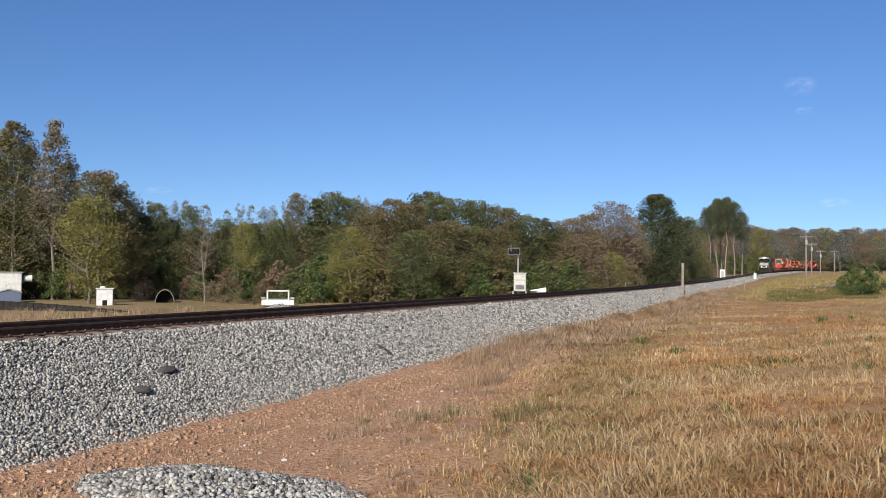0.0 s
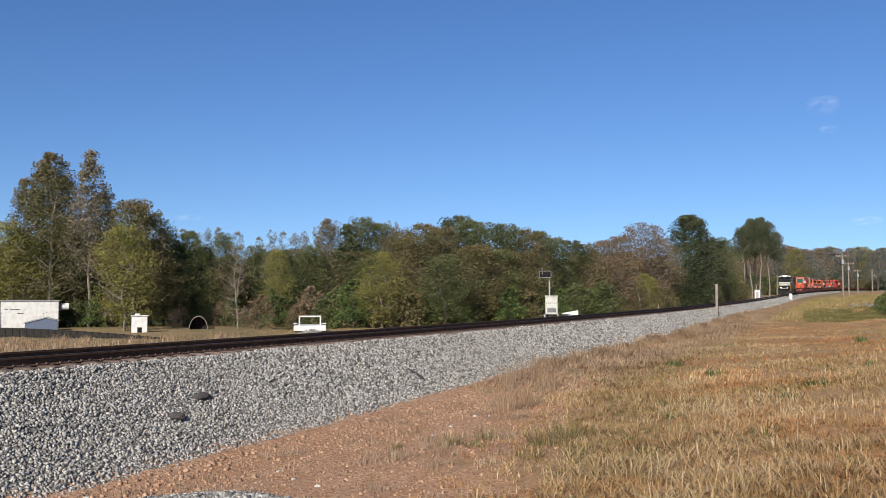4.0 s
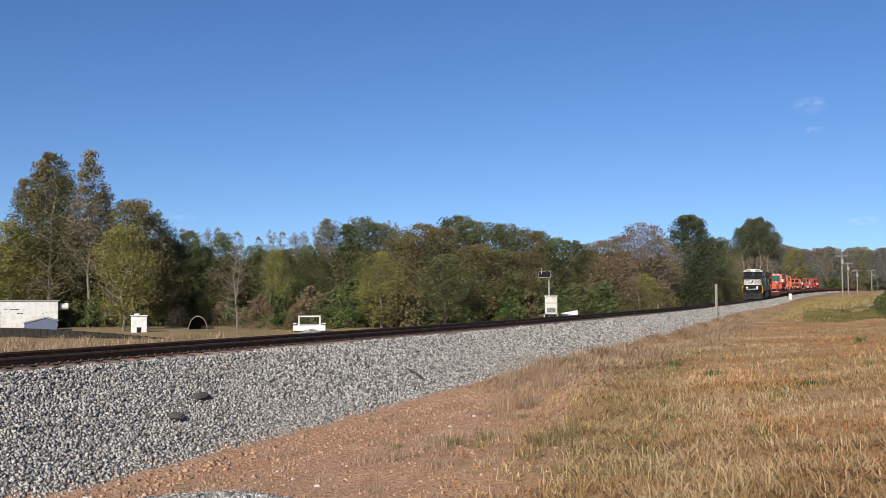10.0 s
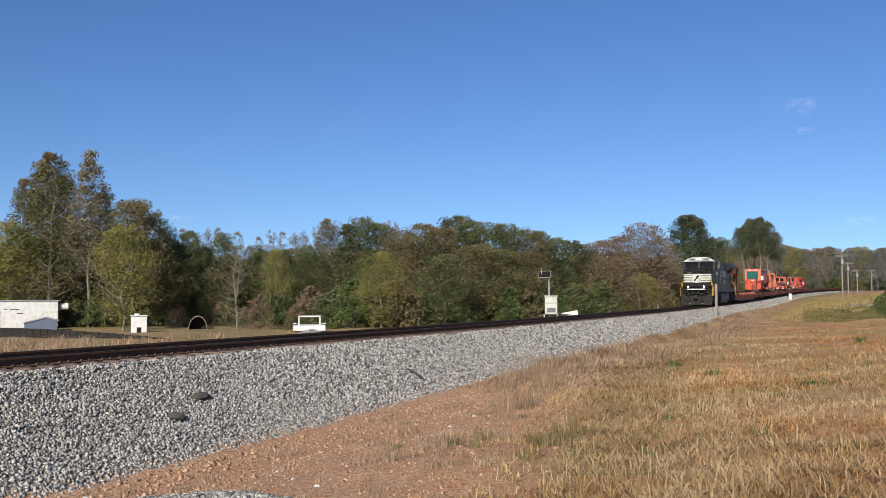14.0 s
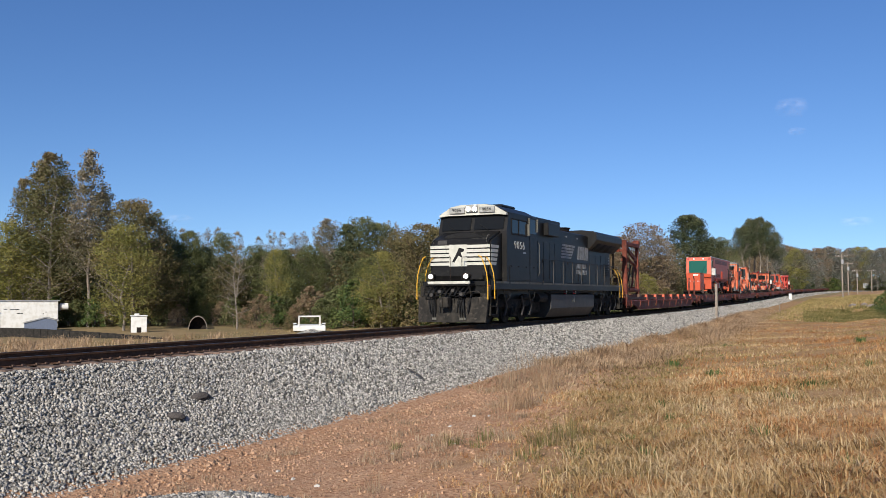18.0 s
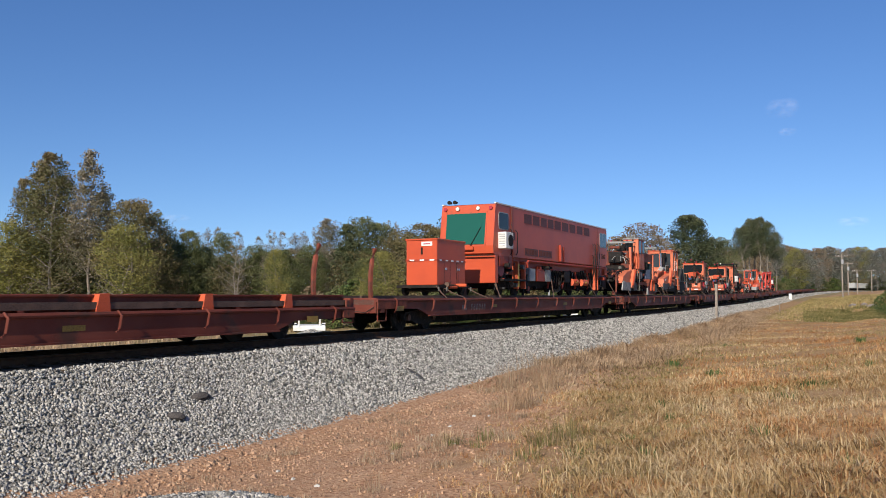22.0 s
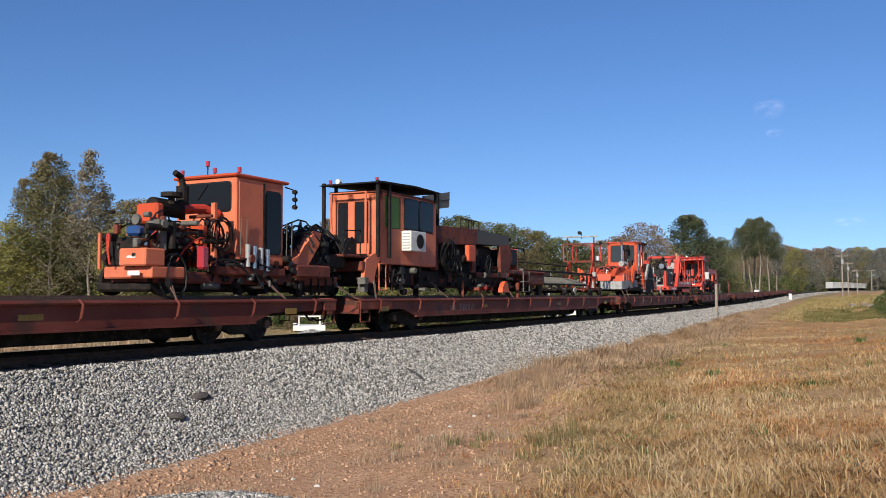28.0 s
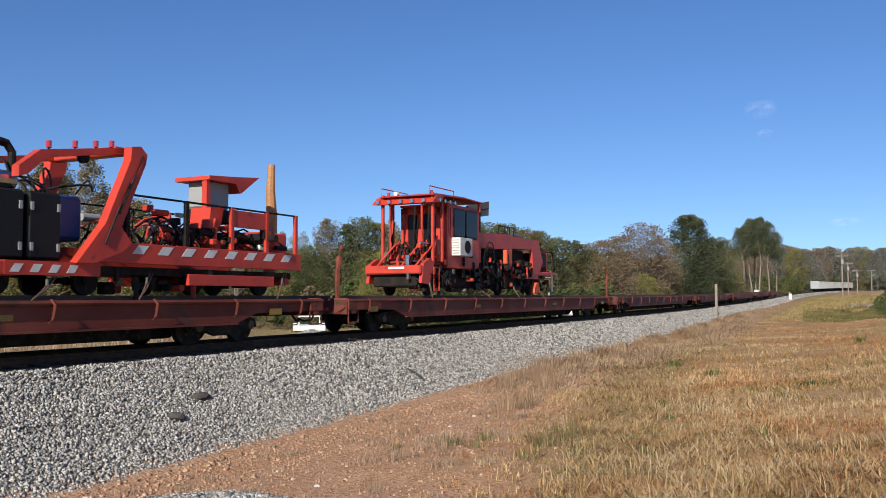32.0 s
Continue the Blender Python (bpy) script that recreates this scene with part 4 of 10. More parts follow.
def hose_bundle(parent, x0, x1, y0, y1, z0, z1, n, seed, mats=("hose",), r=0.022):
    """Looped hydraulic hoses inside a box, each a part of its own."""
    rnd = random.Random(seed)
    for i in range(n):
        a = Vector((rnd.uniform(x0, x1), rnd.uniform(y0, y1), rnd.uniform(z0, z0 + 0.4 * (z1 - z0))))
        b = Vector((rnd.uniform(x0, x1), rnd.uniform(y0, y1), rnd.uniform(z0, z0 + 0.6 * (z1 - z0))))
        top = rnd.uniform(z0 + 0.6 * (z1 - z0), z1)
        pts = []
        for k in range(7):
            t = k / 6
            p = a.lerp(b, t)
            p.z += (top - max(a.z, b.z)) * 4 * t * (1 - t) * 0.9
            p.y += 0.08 * math.sin(5 * t + i)
            pts.append(p)
        part("hose", tube(bmesh.new(), pts, r * rnd.uniform(0.8, 1.3), 5), rnd.choice(mats), parent)


def clutter(parent, x0, x1, y0, y1, z0, z1, n, seed, mats, big=0.22):
    """Valve blocks, brackets, cylinders and pumps bolted on in a region of a machine."""
    rnd = random.Random(seed)
    for i in range(n):
        x, y, z = rnd.uniform(x0, x1), rnd.uniform(y0, y1), rnd.uniform(z0, z1)
        mat = rnd.choice(mats)
        kind = rnd.random()
        if kind < 0.4:
            a, b, c = (rnd.uniform(0.25, 1.0) * big for _ in range(3))
            part("bracket", boxes((x - a, x + a, y - b, y + b, z - c, z + c), bevel=0.015), mat, parent)
        elif kind < 0.7:
            part("cylinder", drum(bmesh.new(), x, y, z, rnd.uniform(0.04, 0.10), rnd.uniform(0.25, 0.7), rnd.choice("xyz"), 10), mat, parent)
        else:
            part("valve", drum(bmesh.new(), x, y, z, rnd.uniform(0.05, 0.12), rnd.uniform(0.08, 0.2), rnd.choice("xy"), 12), rnd.choice(("iron", "dull", mat)), parent)


def chains(parent, spots, near=-1.42):
    """Tie-down chains from the machine to the car's edge."""
    for x0, y0, z0, x1 in spots:
        for dx in (0.0, 0.09):
            pipe(parent, "tie_down_chain", "rust", [(x0 + dx, y0, z0), ((x0 + x1) / 2 + dx * 0.6, (y0 + near) / 2, (z0 + 1.05) / 2 - 0.05), (x1, near, 1.04)], 0.017, 5)
        part("chain_binder", drum(bmesh.new(), x0 * 0.7 + x1 * 0.3, y0 * 0.7 + near * 0.3, z0 * 0.7 + 1.04 * 0.3, 0.03, 0.15, "z", 8), "dull", parent, "worn steel ratchet binder")


def rounded(u0, u1, v0, v1, r):
    """A rectangle's outline with its corners rounded."""
    pts = []
    for cu, cv, a0 in ((u1 - r, v1 - r, 0), (u0 + r, v1 - r, 90), (u0 + r, v0 + r, 180), (u1 - r, v0 + r, 270)):
        pts += [(cu + r * math.cos(radians(a0 + k)), cv + r * math.sin(radians(a0 + k))) for k in (0, 30, 60, 90)]
    return pts


def framed_window(parent, x0, x1, y, z0, z1, mat="cabglass", frame="hose"):
    """A window in a side wall at y: pane in a rounded gasket."""
    s = -1 if y < 0 else 1
    w = plate(parent, "window", mat, rounded(x0, x1, z0, z1, 0.09), "y", y - s * 0.005, y + s * 0.022)
    plate(w, "window_frame", frame, rounded(x0 - 0.04, x1 + 0.04, z0 - 0.04, z1 + 0.04, 0.12), "y", y - s * 0.005, y + s * 0.014)
    return w


def front_window(parent, x, y0, y1, z0, z1, mat="cabglass", frame="hose"):
    w = plate(parent, "window", mat, rounded(y0, y1, z0, z1, 0.07), "x", x - 0.022, x)
    plate(w, "window_frame", frame, rounded(y0 - 0.035, y1 + 0.035, z0 - 0.035, z1 + 0.035, 0.1), "x", x - 0.014, x)
    return w


def coil(parent, x, y, z, r, n, seed, mat="hose", thick=0.022):
    """Hoses hung up in loops, each loop a part of its own."""
    rnd = random.Random(seed)
    for i in range(n):
        ra, rb = r * rnd.uniform(0.6, 1.05), r * rnd.uniform(0.7, 1.25)
        cx, cy, cz, tilt = x + rnd.uniform(-0.12, 0.12), y + rnd.uniform(-0.14, 0.14), z + rnd.uniform(-0.1, 0.1), rnd.uniform(-0.25, 0.25)
        pts = [(cx + ra * math.cos(k * 0.5236), cy + tilt * ra * math.sin(k * 0.5236), cz + rb * math.sin(k * 0.5236)) for k in range(13)]
        pipe(parent, "hose", mat, pts, thick, 5)


def air_conditioner(parent, x0, x1, y, z0, z1):
    u = add(parent, "air_conditioner", "white", (x0, x1, y - 0.35, y, z0, z1), bevel=0.02, label="white boxed air conditioner")
    r = 0.36 * min(x1 - x0, z1 - z0)
    part("fan_grille", drum(bmesh.new(), (x0 + x1) / 2 + 0.08, y - 0.36, (z0 + z1) / 2, r, 0.03, "y", 20), "iron", u)
    for k in range(6):
        z = z0 + (k + 1) * (z1 - z0) / 7
        add(u, "slat", "grey", (x0 - 0.012, x0, y - 0.31, y - 0.04, z - 0.015, z + 0.015))


def beacon(parent, x, y, z):
    b = part("beacon", drum(bmesh.new(), x, y, z + 0.1, 0.052, 0.13, "z", 12), "beacon", parent, "small red beacon")
    part("beacon_stem", drum(bmesh.new(), x, y, z, 0.02, 0.12, "z", 6), "iron", b)


def gantry():
    """The rusty loading frame over the front of the first flatcar."""
    g = thing("loading_gantry", "rusty red-brown steel gantry frame with hydraulic arms", "gantry")
    for y in (-1, 1):
        add(g, "front_post", "gantry", (-0.12, 0.14, y * 1.06, y * 1.32, 1.0, 4.45), bevel=0.02)
        part("post_sleeve", drum(bmesh.new(), -0.12, y * 1.2, 2.0, 0.15, 2.0, "z", 14), "gantry", g)
        plate(g, "hook_arm", "chock", [(-0.62, 3.72), (-0.55, 4.5), (-0.38, 4.58), (-0.2, 4.3), (-0.36, 3.72)], "y", y * 0.86 - 0.05, y * 0.86 + 0.05)
        pipe(g, "lift_ram", "hose", [(-0.2, y * 0.5, 2.4), (-0.3, y * 0.55, 3.7)], 0.05, 8)
        pipe(g, "lacing_bar", "gantry", [(0.5, y * 1.1, 1.6), (1.1, y * 1.05, 2.9)], 0.05, 6)
        pipe(g, "hose", "hose", [(0.2, y * 1.38, 4.0), (0.25, y * 1.4, 3.0), (0.1, y * 1.4, 2.2), (0.3, y * 1.38, 1.4)], 0.025, 5)
        add(g, "inner_post", "gantry", (0.45, 0.6, y * 1.0, y * 1.2, 1.5, 4.2), bevel=0.01)
        add(g, "rear_post", "gantry", (3.44, 3.64, y * 1.04, y * 1.24, 1.1, 4.35), bevel=0.02)
        pipe(g, "stay", "gantry", [(3.4, y * 1.1, 3.4), (2.5, y * 1.0, 1.6)], 0.06, 6)
        pipe(g, "stay", "iron", [(2.0, y * 1.1, 3.0), (1.2, y * 1.0, 1.6)], 0.05, 6)
        pipe(g, "pipe_rail", "gantry", [(0.0, y * 1.15, 3.6), (1.6, y * 1.15, 3.2), (2.9, y * 1.15, 3.0)], 0.09, 8)
        add(g, "top_beam", "gantry", (-0.1, 3.8, y * 1.05, y * 1.28, 4.12, 4.36), bevel=0.02)
        pipe(g, "base_beam", "gantry", [(-0.2, y * 1.12, 1.46), (3.9, y * 1.12, 1.42)], 0.12, 10)
        for x in (0.0, 3.5):
            add(g, "deck_shoe", "rust", (x - 0.25, x + 0.3, y * 0.9, y * 1.35, 1.0, 1.2), bevel=0.02)
        plate(g, "diagonal_arm", "gantry", [(0.4, 4.2), (0.4, 3.95), (2.9, 3.3), (3.2, 3.3), (3.2, 3.45)], "y", y * 1.08, y * 1.2)
        pipe(g, "ram", "chrome", [(0.6, y * 0.9, 3.55), (1.5, y * 0.9, 3.45)], 0.07, 10, "bright steel hydraulic ram")
        pipe(g, "ram_body", "gantry", [(0.55, y * 0.9, 3.3), (2.4, y * 0.9, 3.25)], 0.1, 10)
        pipe(g, "cross_bar", "chock", [(0.7, y * 0.9, 2.65), (1.9, y * 0.95, 2.7)], 0.11, 8)
        pipe(g, "hanging_chain", "rust", [(3.1, y * 1.1, 3.3), (2.7, y * 1.05, 2.8), (2.85, y * 1.0, 2.1), (2.9, y * 1.0, 1.9)], 0.06, 5)
    for z in (3.75, 4.15, 4.3):
        add(g, "cross_beam", "gantry", (-0.12, 0.12, -1.3, 1.3, z, z + 0.14), bevel=0.01)
    add(g, "beam_cap", "gantry", (3.35, 3.75, -1.3, -0.9, 4.36, 4.6), bevel=0.02)
    for x, z in ((3.5, 4.2), (0.5, 4.05), (3.5, 1.5)):
        add(g, "cross_beam", "gantry", (x - 0.08, x + 0.08, -1.25, 1.25, z, z + 0.15), bevel=0.01)
    add(g, "winch", "iron", (-0.3, 0.1, -0.5, 0.5, 4.0, 4.35), bevel=0.05)
    pipe(g, "lift_roller", "chock", [(-0.42, -0.85, 4.1), (-0.42, 0.85, 4.1)], 0.13, 12, "red lifting roller")
    pipe(g, "lift_bar", "chock", [(-0.48, -0.9, 3.78), (-0.48, 0.9, 3.78)], 0.06, 8)
    hose_bundle(g, -0.1, 0.7, -1.2, 0.9, 1.4, 2.6, 7, 3)
    clutter(g, 0.2, 3.0, -1.0, 1.0, 1.5, 2.1, 10, 5, ("gantry", "iron", "rust"))
    for y, z in ((-0.35, 3.62), (-0.1, 3.62), (0.3, 3.62)):
        add(g, "reflector", "white", (-0.14, -0.12, y - 0.08, y + 0.08, z, z + 0.1))
    ride(g, 0, 37.75)
    wedge = None
    for i in range(7):
        for y in (-1.24, 1.24):
            if wedge is None:
                wedge = thing("wheel_chock", "orange steel wheel chock bolted to the flatcar deck", "chock", group="chocks on the flatcar")
                plate(wedge, "wedge", "chock", [(-0.22, 0.74), (-0.12, 1.16), (0.12, 1.17), (0.16, 0.74)], "y", -0.1, 0.1)
                add(wedge, "bolt_plate", "chock", (-0.3, 0.3, -0.13, 0.13, 0.725, 0.75))
                ride(wedge, 0, 43.4)
                w = wedge
                RIDERS[-1] = (w, RIDERS[-1][1], RIDERS[-1][2], y)
            else:
                w = copy_thing(wedge, Matrix.Identity(4))
                ride(w, 0, 43.4 + 2.95 * i)
                RIDERS[-1] = (*RIDERS[-1], y)


def container():
    c = thing("tool_container", "orange steel tool container on a small rail cart", "container")
    b = add(c, "body", "orange", (0, 2.35, -0.74, 0.5, 1.5, 3.13), bevel=0.02)
    add(b, "lid_edge", "orange", (-0.03, 2.38, -0.77, 0.53, 3.10, 3.16), bevel=0.01)
    add(b, "rub_strip", "shaded_orange", (-0.02, 2.37, -0.76, 0.52, 2.36, 2.42))
    for y in (-0.55, -0.15, 0.25):
        add(b, "reflector", "white", (-0.028, -0.02, y - 0.09, y + 0.09, 2.365, 2.415))
    for x in (0.25, 0.75, 1.2, 1.65, 2.05):
        add(b, "reflector", "white", (x - 0.09, x + 0.09, -0.768, -0.76, 2.365, 2.415))
    add(b, "sign", "white", (-0.012, 0, -0.55, -0.12, 2.90, 3.05), label="small white sign")
    add(b, "sign_bar", "beacon", (-0.016, -0.012, -0.48, -0.2, 2.95, 2.99))
    for x in (0.55, 1.05, 1.6, 1.72):
        add(b, "door_seam", "iron", (x, x + 0.012, -0.748, -0.74, 1.55, 2.35))
    for x in (0.6, 0.72, 1.65, 1.78):
        add(b, "latch", "chrome", (x, x + 0.05, -0.76, -0.74, 2.05, 2.13))
    add(b, "hasp", "iron", (-0.02, 0, -0.17, -0.1, 2.6, 2.85))
    add(c, "cart_frame", "iron", (-0.1, 2.5, -0.85, 0.85, 1.4, 1.5), bevel=0.01)
    rail_wheels(c, (0.4, 1.95), 0.2)
    clutter(c, 0.0, 2.4, -0.9, -0.6, 1.3, 1.55, 9, 8, ("iron", "chock", "rust"), 0.12)
    chains(c, ((0.2, -0.7, 1.5, 0.9), (2.3, -0.7, 1.5, 2.9), (-0.05, -0.7, 1.5, -0.6)))
    ride(c, 1, 70.5)


def big_tamper():
    """The long enclosed tamping machine."""
    t = thing("tamping_machine", "long orange enclosed track tamping machine with green windscreen", "track machine")
    w = 1.18
    bm = bmesh.new()
    prism(bm, [(-0.05, 2.72), (-0.28, 2.80), (-0.3, 3.1), (-0.08, 4.45), (-0.02, 4.76), (0.12, 4.80), (15.75, 4.80), (15.88, 4.7), (15.92, 3.1), (15.7, 2.72)], "y", -w, w)
    body = part("body", bm, "orange", t)
    add(t, "roof_edge", "white", (0.0, 15.85, -w - 0.02, -w + 0.06, 4.79, 4.84), (0.0, 15.85, w - 0.06, w + 0.02, 4.79, 4.84), label="pale roof edge")
    add(t, "front_apron", "orange", (-0.12, 0.2, -w, w, 1.62, 2.78), bevel=0.02)
    for x0 in (0.32, 0.8, 1.28):
        plate(t, "side_valance", "shaded_orange", [(x0, 2.72), (x0, 2.3 - 0.1 * (x0 > 1)), (x0 + 0.44, 2.34), (x0 + 0.44, 2.72)], "y", -w, -w + 0.03)
    add(t, "visor_lip", "iron", (-0.33, -0.27, -w, w, 2.70, 2.74))
    bm = bmesh.new()
    prism(bm, [(-0.30, 3.16), (-0.315, 3.16), (-0.108, 4.42), (-0.09, 4.42)], "y", -0.80, 0.92)
    part("windscreen", bm, "greenglass", body, "green tinted windscreen")
    bm = bmesh.new()
    prism(bm, [(-0.28, 3.10), (-0.325, 3.10), (-0.09, 4.5), (-0.05, 4.5)], "y", 0.92, 0.97)
    prism(bm, [(-0.28, 3.10), (-0.325, 3.10), (-0.09, 4.5), (-0.05, 4.5)], "y", -0.85, -0.80)
    part("windscreen_frame", bm, "orange", body)
    pipe(body, "wiper", "hose", [(-0.36, -0.2, 3.08), (-0.22, -0.62, 3.85)], 0.015, 5)
    add(body, "wiper_motor", "orange", (-0.42, -0.3, -0.35, 0.2, 2.92, 3.08), bevel=0.03)
    for y in (-1.0, -0.45, 0.45, 1.0):
        lamp = part("lamp", drum(bmesh.new(), -0.1, y, 4.62, 0.075, 0.06, "x", 14), "white" if abs(y) < 0.6 else "beacon", body)
    for y in (0.85, 0.6):
        part("horn", drum(bmesh.new(), 0.02, y, 4.9, 0.08, 0.2, "x", 12, 0.05), "iron", body)
    framed_window(body, 0.3, 1.25, -w, 3.82, 4.45, "glass", "grey")
    framed_window(body, 14.55, 15.08, -w, 3.77, 4.5, "cabglass", "grey")
    framed_window(body, 15.14, 15.67, -w, 3.77, 4.5, "cabglass", "grey")
    plain_text("TS-62", 0.36, "iron", body, Matrix.Translation((15.12, -w - 0.004, 3.24)) @ Euler((radians(90), 0, 0)).to_matrix().to_4x4(), "fleet_number", "dark fleet number")
    add(body, "fleet_bar", "iron", (14.4, 14.52, -w - 0.006, -w, 3.1, 3.38))
    air_conditioner(t, 0.2, 0.98, -w, 3.0, 3.66)
    mesh_red = material_cached("dark_red_mesh", (0.0943, 0.0172, 0.0115))
    for x0, x1 in ((3.1, 4.0), (4.15, 5.0), (5.15, 5.95), (6.1, 6.9), (7.05, 7.95), (8.15, 9.1), (9.3, 10.2), (10.45, 11.4), (11.6, 12.6)):
        v = add(body, "vent_panel", mesh_red, (x0, x1, -w - 0.008, -w + 0.005, 4.22, 4.63), label="dark red mesh vent")
        add(v, "vent_lip", "shaded_orange", (x0, x1, -w - 0.02, -w, 4.2, 4.225))
    for x0, x1, n in ((3.15, 4.75, 8), (4.9, 6.6, 8)):
        board = add(body, "name_board", mesh_red, (x0, x1, -w - 0.012, -w + 0.005, 2.84, 3.16), label="dark board with worn bars for lettering")
        for i in range(n):
            x = x0 + 0.08 + (x1 - x0 - 0.1) * i / n
            add(board, "letter_bar", "gantry", (x, x + 0.12, -w - 0.016, -w - 0.011, 2.9, 3.1))
    for x in (1.45, 2.05, 13.1):
        pipe(body, "door_rail", "iron", [(x, -w - 0.02, 2.8), (x, -w - 0.1, 2.9), (x, -w - 0.1, 3.75), (x, -w - 0.02, 3.85)], 0.018, 6)
    add(body, "door_plate", mesh_red, (1.72, 2.0, -w - 0.012, -w, 3.45, 3.75), bevel=0.004)
    pipe(body, "conduit", "shaded_orange", [(3.4, -w - 0.04, 2.6), (15.2, -w - 0.04, 2.6)], 0.05, 8)
    add(body, "ladder_recess", "shaded_orange", (7.72, 7.8, -w - 0.1, -w, 2.74, 3.52), (8.24, 8.3, -w - 0.07, -w, 2.74, 3.46), (7.8, 8.24, -w - 0.03, -w, 2.78, 3.46))
    for x in (1.6, 14.0):
        pipe(body, "drain_pipe", "gantry", [(x, -w - 0.02, 4.78), (x, -w - 0.02, 2.75)], 0.014, 5)
    for x in (4.0, 5.1, 7.3, 9.9, 12.0, 14.2, 14.5):
        add(t, "roof_fitting", "chrome", (x, x + 0.12, -w + 0.05, -w + 0.13, 4.83, 4.87))
    # under-frame
    for y in (-1, 1):
        add(t, "frame_beam", "shaded_orange", (0.3, 15.6, y * 0.8, y * 1.0, 2.25, 2.72), bevel=0.01)
        add(t, "step_platform", "iron", (0.5, 3.0, y * 1.0, y * 1.3, 1.72, 1.8))
        for x in (2.15, 2.95, 13.34, 13.8):
            j = add(t, "jack_leg", "chock", (x, x + 0.14, y * 1.05, y * 1.25, 1.4, 2.55), bevel=0.01, label="bright orange jack leg")
            if x < 3 and x > 2.1 and x < 2.5:
                add(j, "yellow_band", "yellow", (x - 0.01, x + 0.15, y * 1.252, y * 1.26, 1.5, 2.45), label="bright yellow stripe")
        for x0, x1, mat in ((3.7, 4.4, "grey"), (4.6, 5.6, "shaded_orange"), (5.75, 6.4, "canvas"), (8.4, 9.2, "iron")):
            add(t, "tool_box", mat, (x0, x1, y * 0.95, y * 1.2, 1.75, 2.3), bevel=0.02)
        for x0 in (9.6, 11.15):
            tank = pipe(t, "air_tank", "chock", [(x0, y * 1.12, 1.77), (x0 + 0.06, y * 1.12, 1.77), (x0 + 0.9, y * 1.12, 1.77)], 0.17, 14, "orange air tank")
            add(tank, "tank_label", "yellow", (x0 + 0.3, x0 + 0.6, y * 1.285, y * 1.295, 1.74, 1.83))
        pipe(t, "grab_rail", "chock", [(1.5, y * 1.28, 1.8), (1.5, y * 1.28, 3.0), (1.7, y * 1.2, 3.1)], 0.02)
        for x in (13.0, 13.36, 14.03):
            pipe(t, "grab_rail", "iron", [(x, y * 1.22, 2.1), (x, y * 1.28, 2.2), (x, y * 1.28, 3.8 if x > 13.2 else 3.2), (x, y * 1.2, 3.87 if x > 13.2 else 3.25)], 0.022)
    for i in range(22):
        x = 6.4 + 0.34 * i
        pipe(t, "tamping_arm", "iron" if i % 6 else "shaded_orange", [(x, -1.05, 2.3), (x + 0.05, -1.1, 1.9), (x - 0.03, -1.05, 1.45)], 0.05, 6)
    add(t, "belly_pan", "iron", (2.0, 15.5, -0.8, 0.8, 1.85, 2.3))
    rail_wheels(t, (1.2, 3.0, 13.4, 15.0), 0.36)
    add(t, "bogie", "iron", (0.8, 3.4, -0.95, 0.95, 1.45, 1.85), bevel=0.05)
    add(t, "bogie", "iron", (13.0, 15.4, -0.95, 0.95, 1.45, 1.85), bevel=0.05)
    add(t, "tamping_bank", "iron", (8.0, 10.5, -0.9, 0.9, 1.4, 1.9), bevel=0.05)
    part("hose_reel", drum(bmesh.new(), 0.55, -1.05, 2.25, 0.36, 0.2, "y", 20), material_cached("dark_red_reel", (0.1312, 0.0164, 0.0246)), t)
    hose_bundle(t, 0.2, 1.8, -1.2, -0.7, 1.3, 2.6, 12, 11, ("hose", "hose", "red"))
    hose_bundle(t, 6.0, 11.0, -1.1, -0.6, 1.4, 2.3, 9, 12)
    clutter(t, 0.2, 3.4, -1.2, -0.6, 1.3, 2.6, 40, 13, ("iron", "shaded_orange", "hose", "iron", "gantry", "dull"), 0.15)
    clutter(t, 3.4, 15.8, -1.15, -0.6, 1.35, 2.4, 80, 14, ("iron", "shaded_orange", "iron", "dull", "hose"), 0.17)
    add(t, "under_tank", "iron", (3.2, 8.0, -0.85, 0.85, 1.4, 2.25), bevel=0.08)
    add(t, "under_tank", "iron", (10.5, 13.0, -0.85, 0.85, 1.4, 2.25), bevel=0.08)
    clutter(t, 15.6, 16.6, -1.0, 0.6, 1.5, 2.5, 8, 15, ("chock", "iron"), 0.2)
    add(t, "rear_buffer_box", "chock", (15.7, 16.2, -1.1, 0.2, 2.25, 2.7), bevel=0.03)
    chains(t, ((0.1, -0.8, 2.6, -0.2), (0.15, -0.6, 2.5, -0.1), (6.7, -1.0, 2.6, 6.2), (11.9, -1.0, 2.4, 13.0), (16.3, -0.9, 2.3, 17.0)))
    ride(t, 1, 74.85)


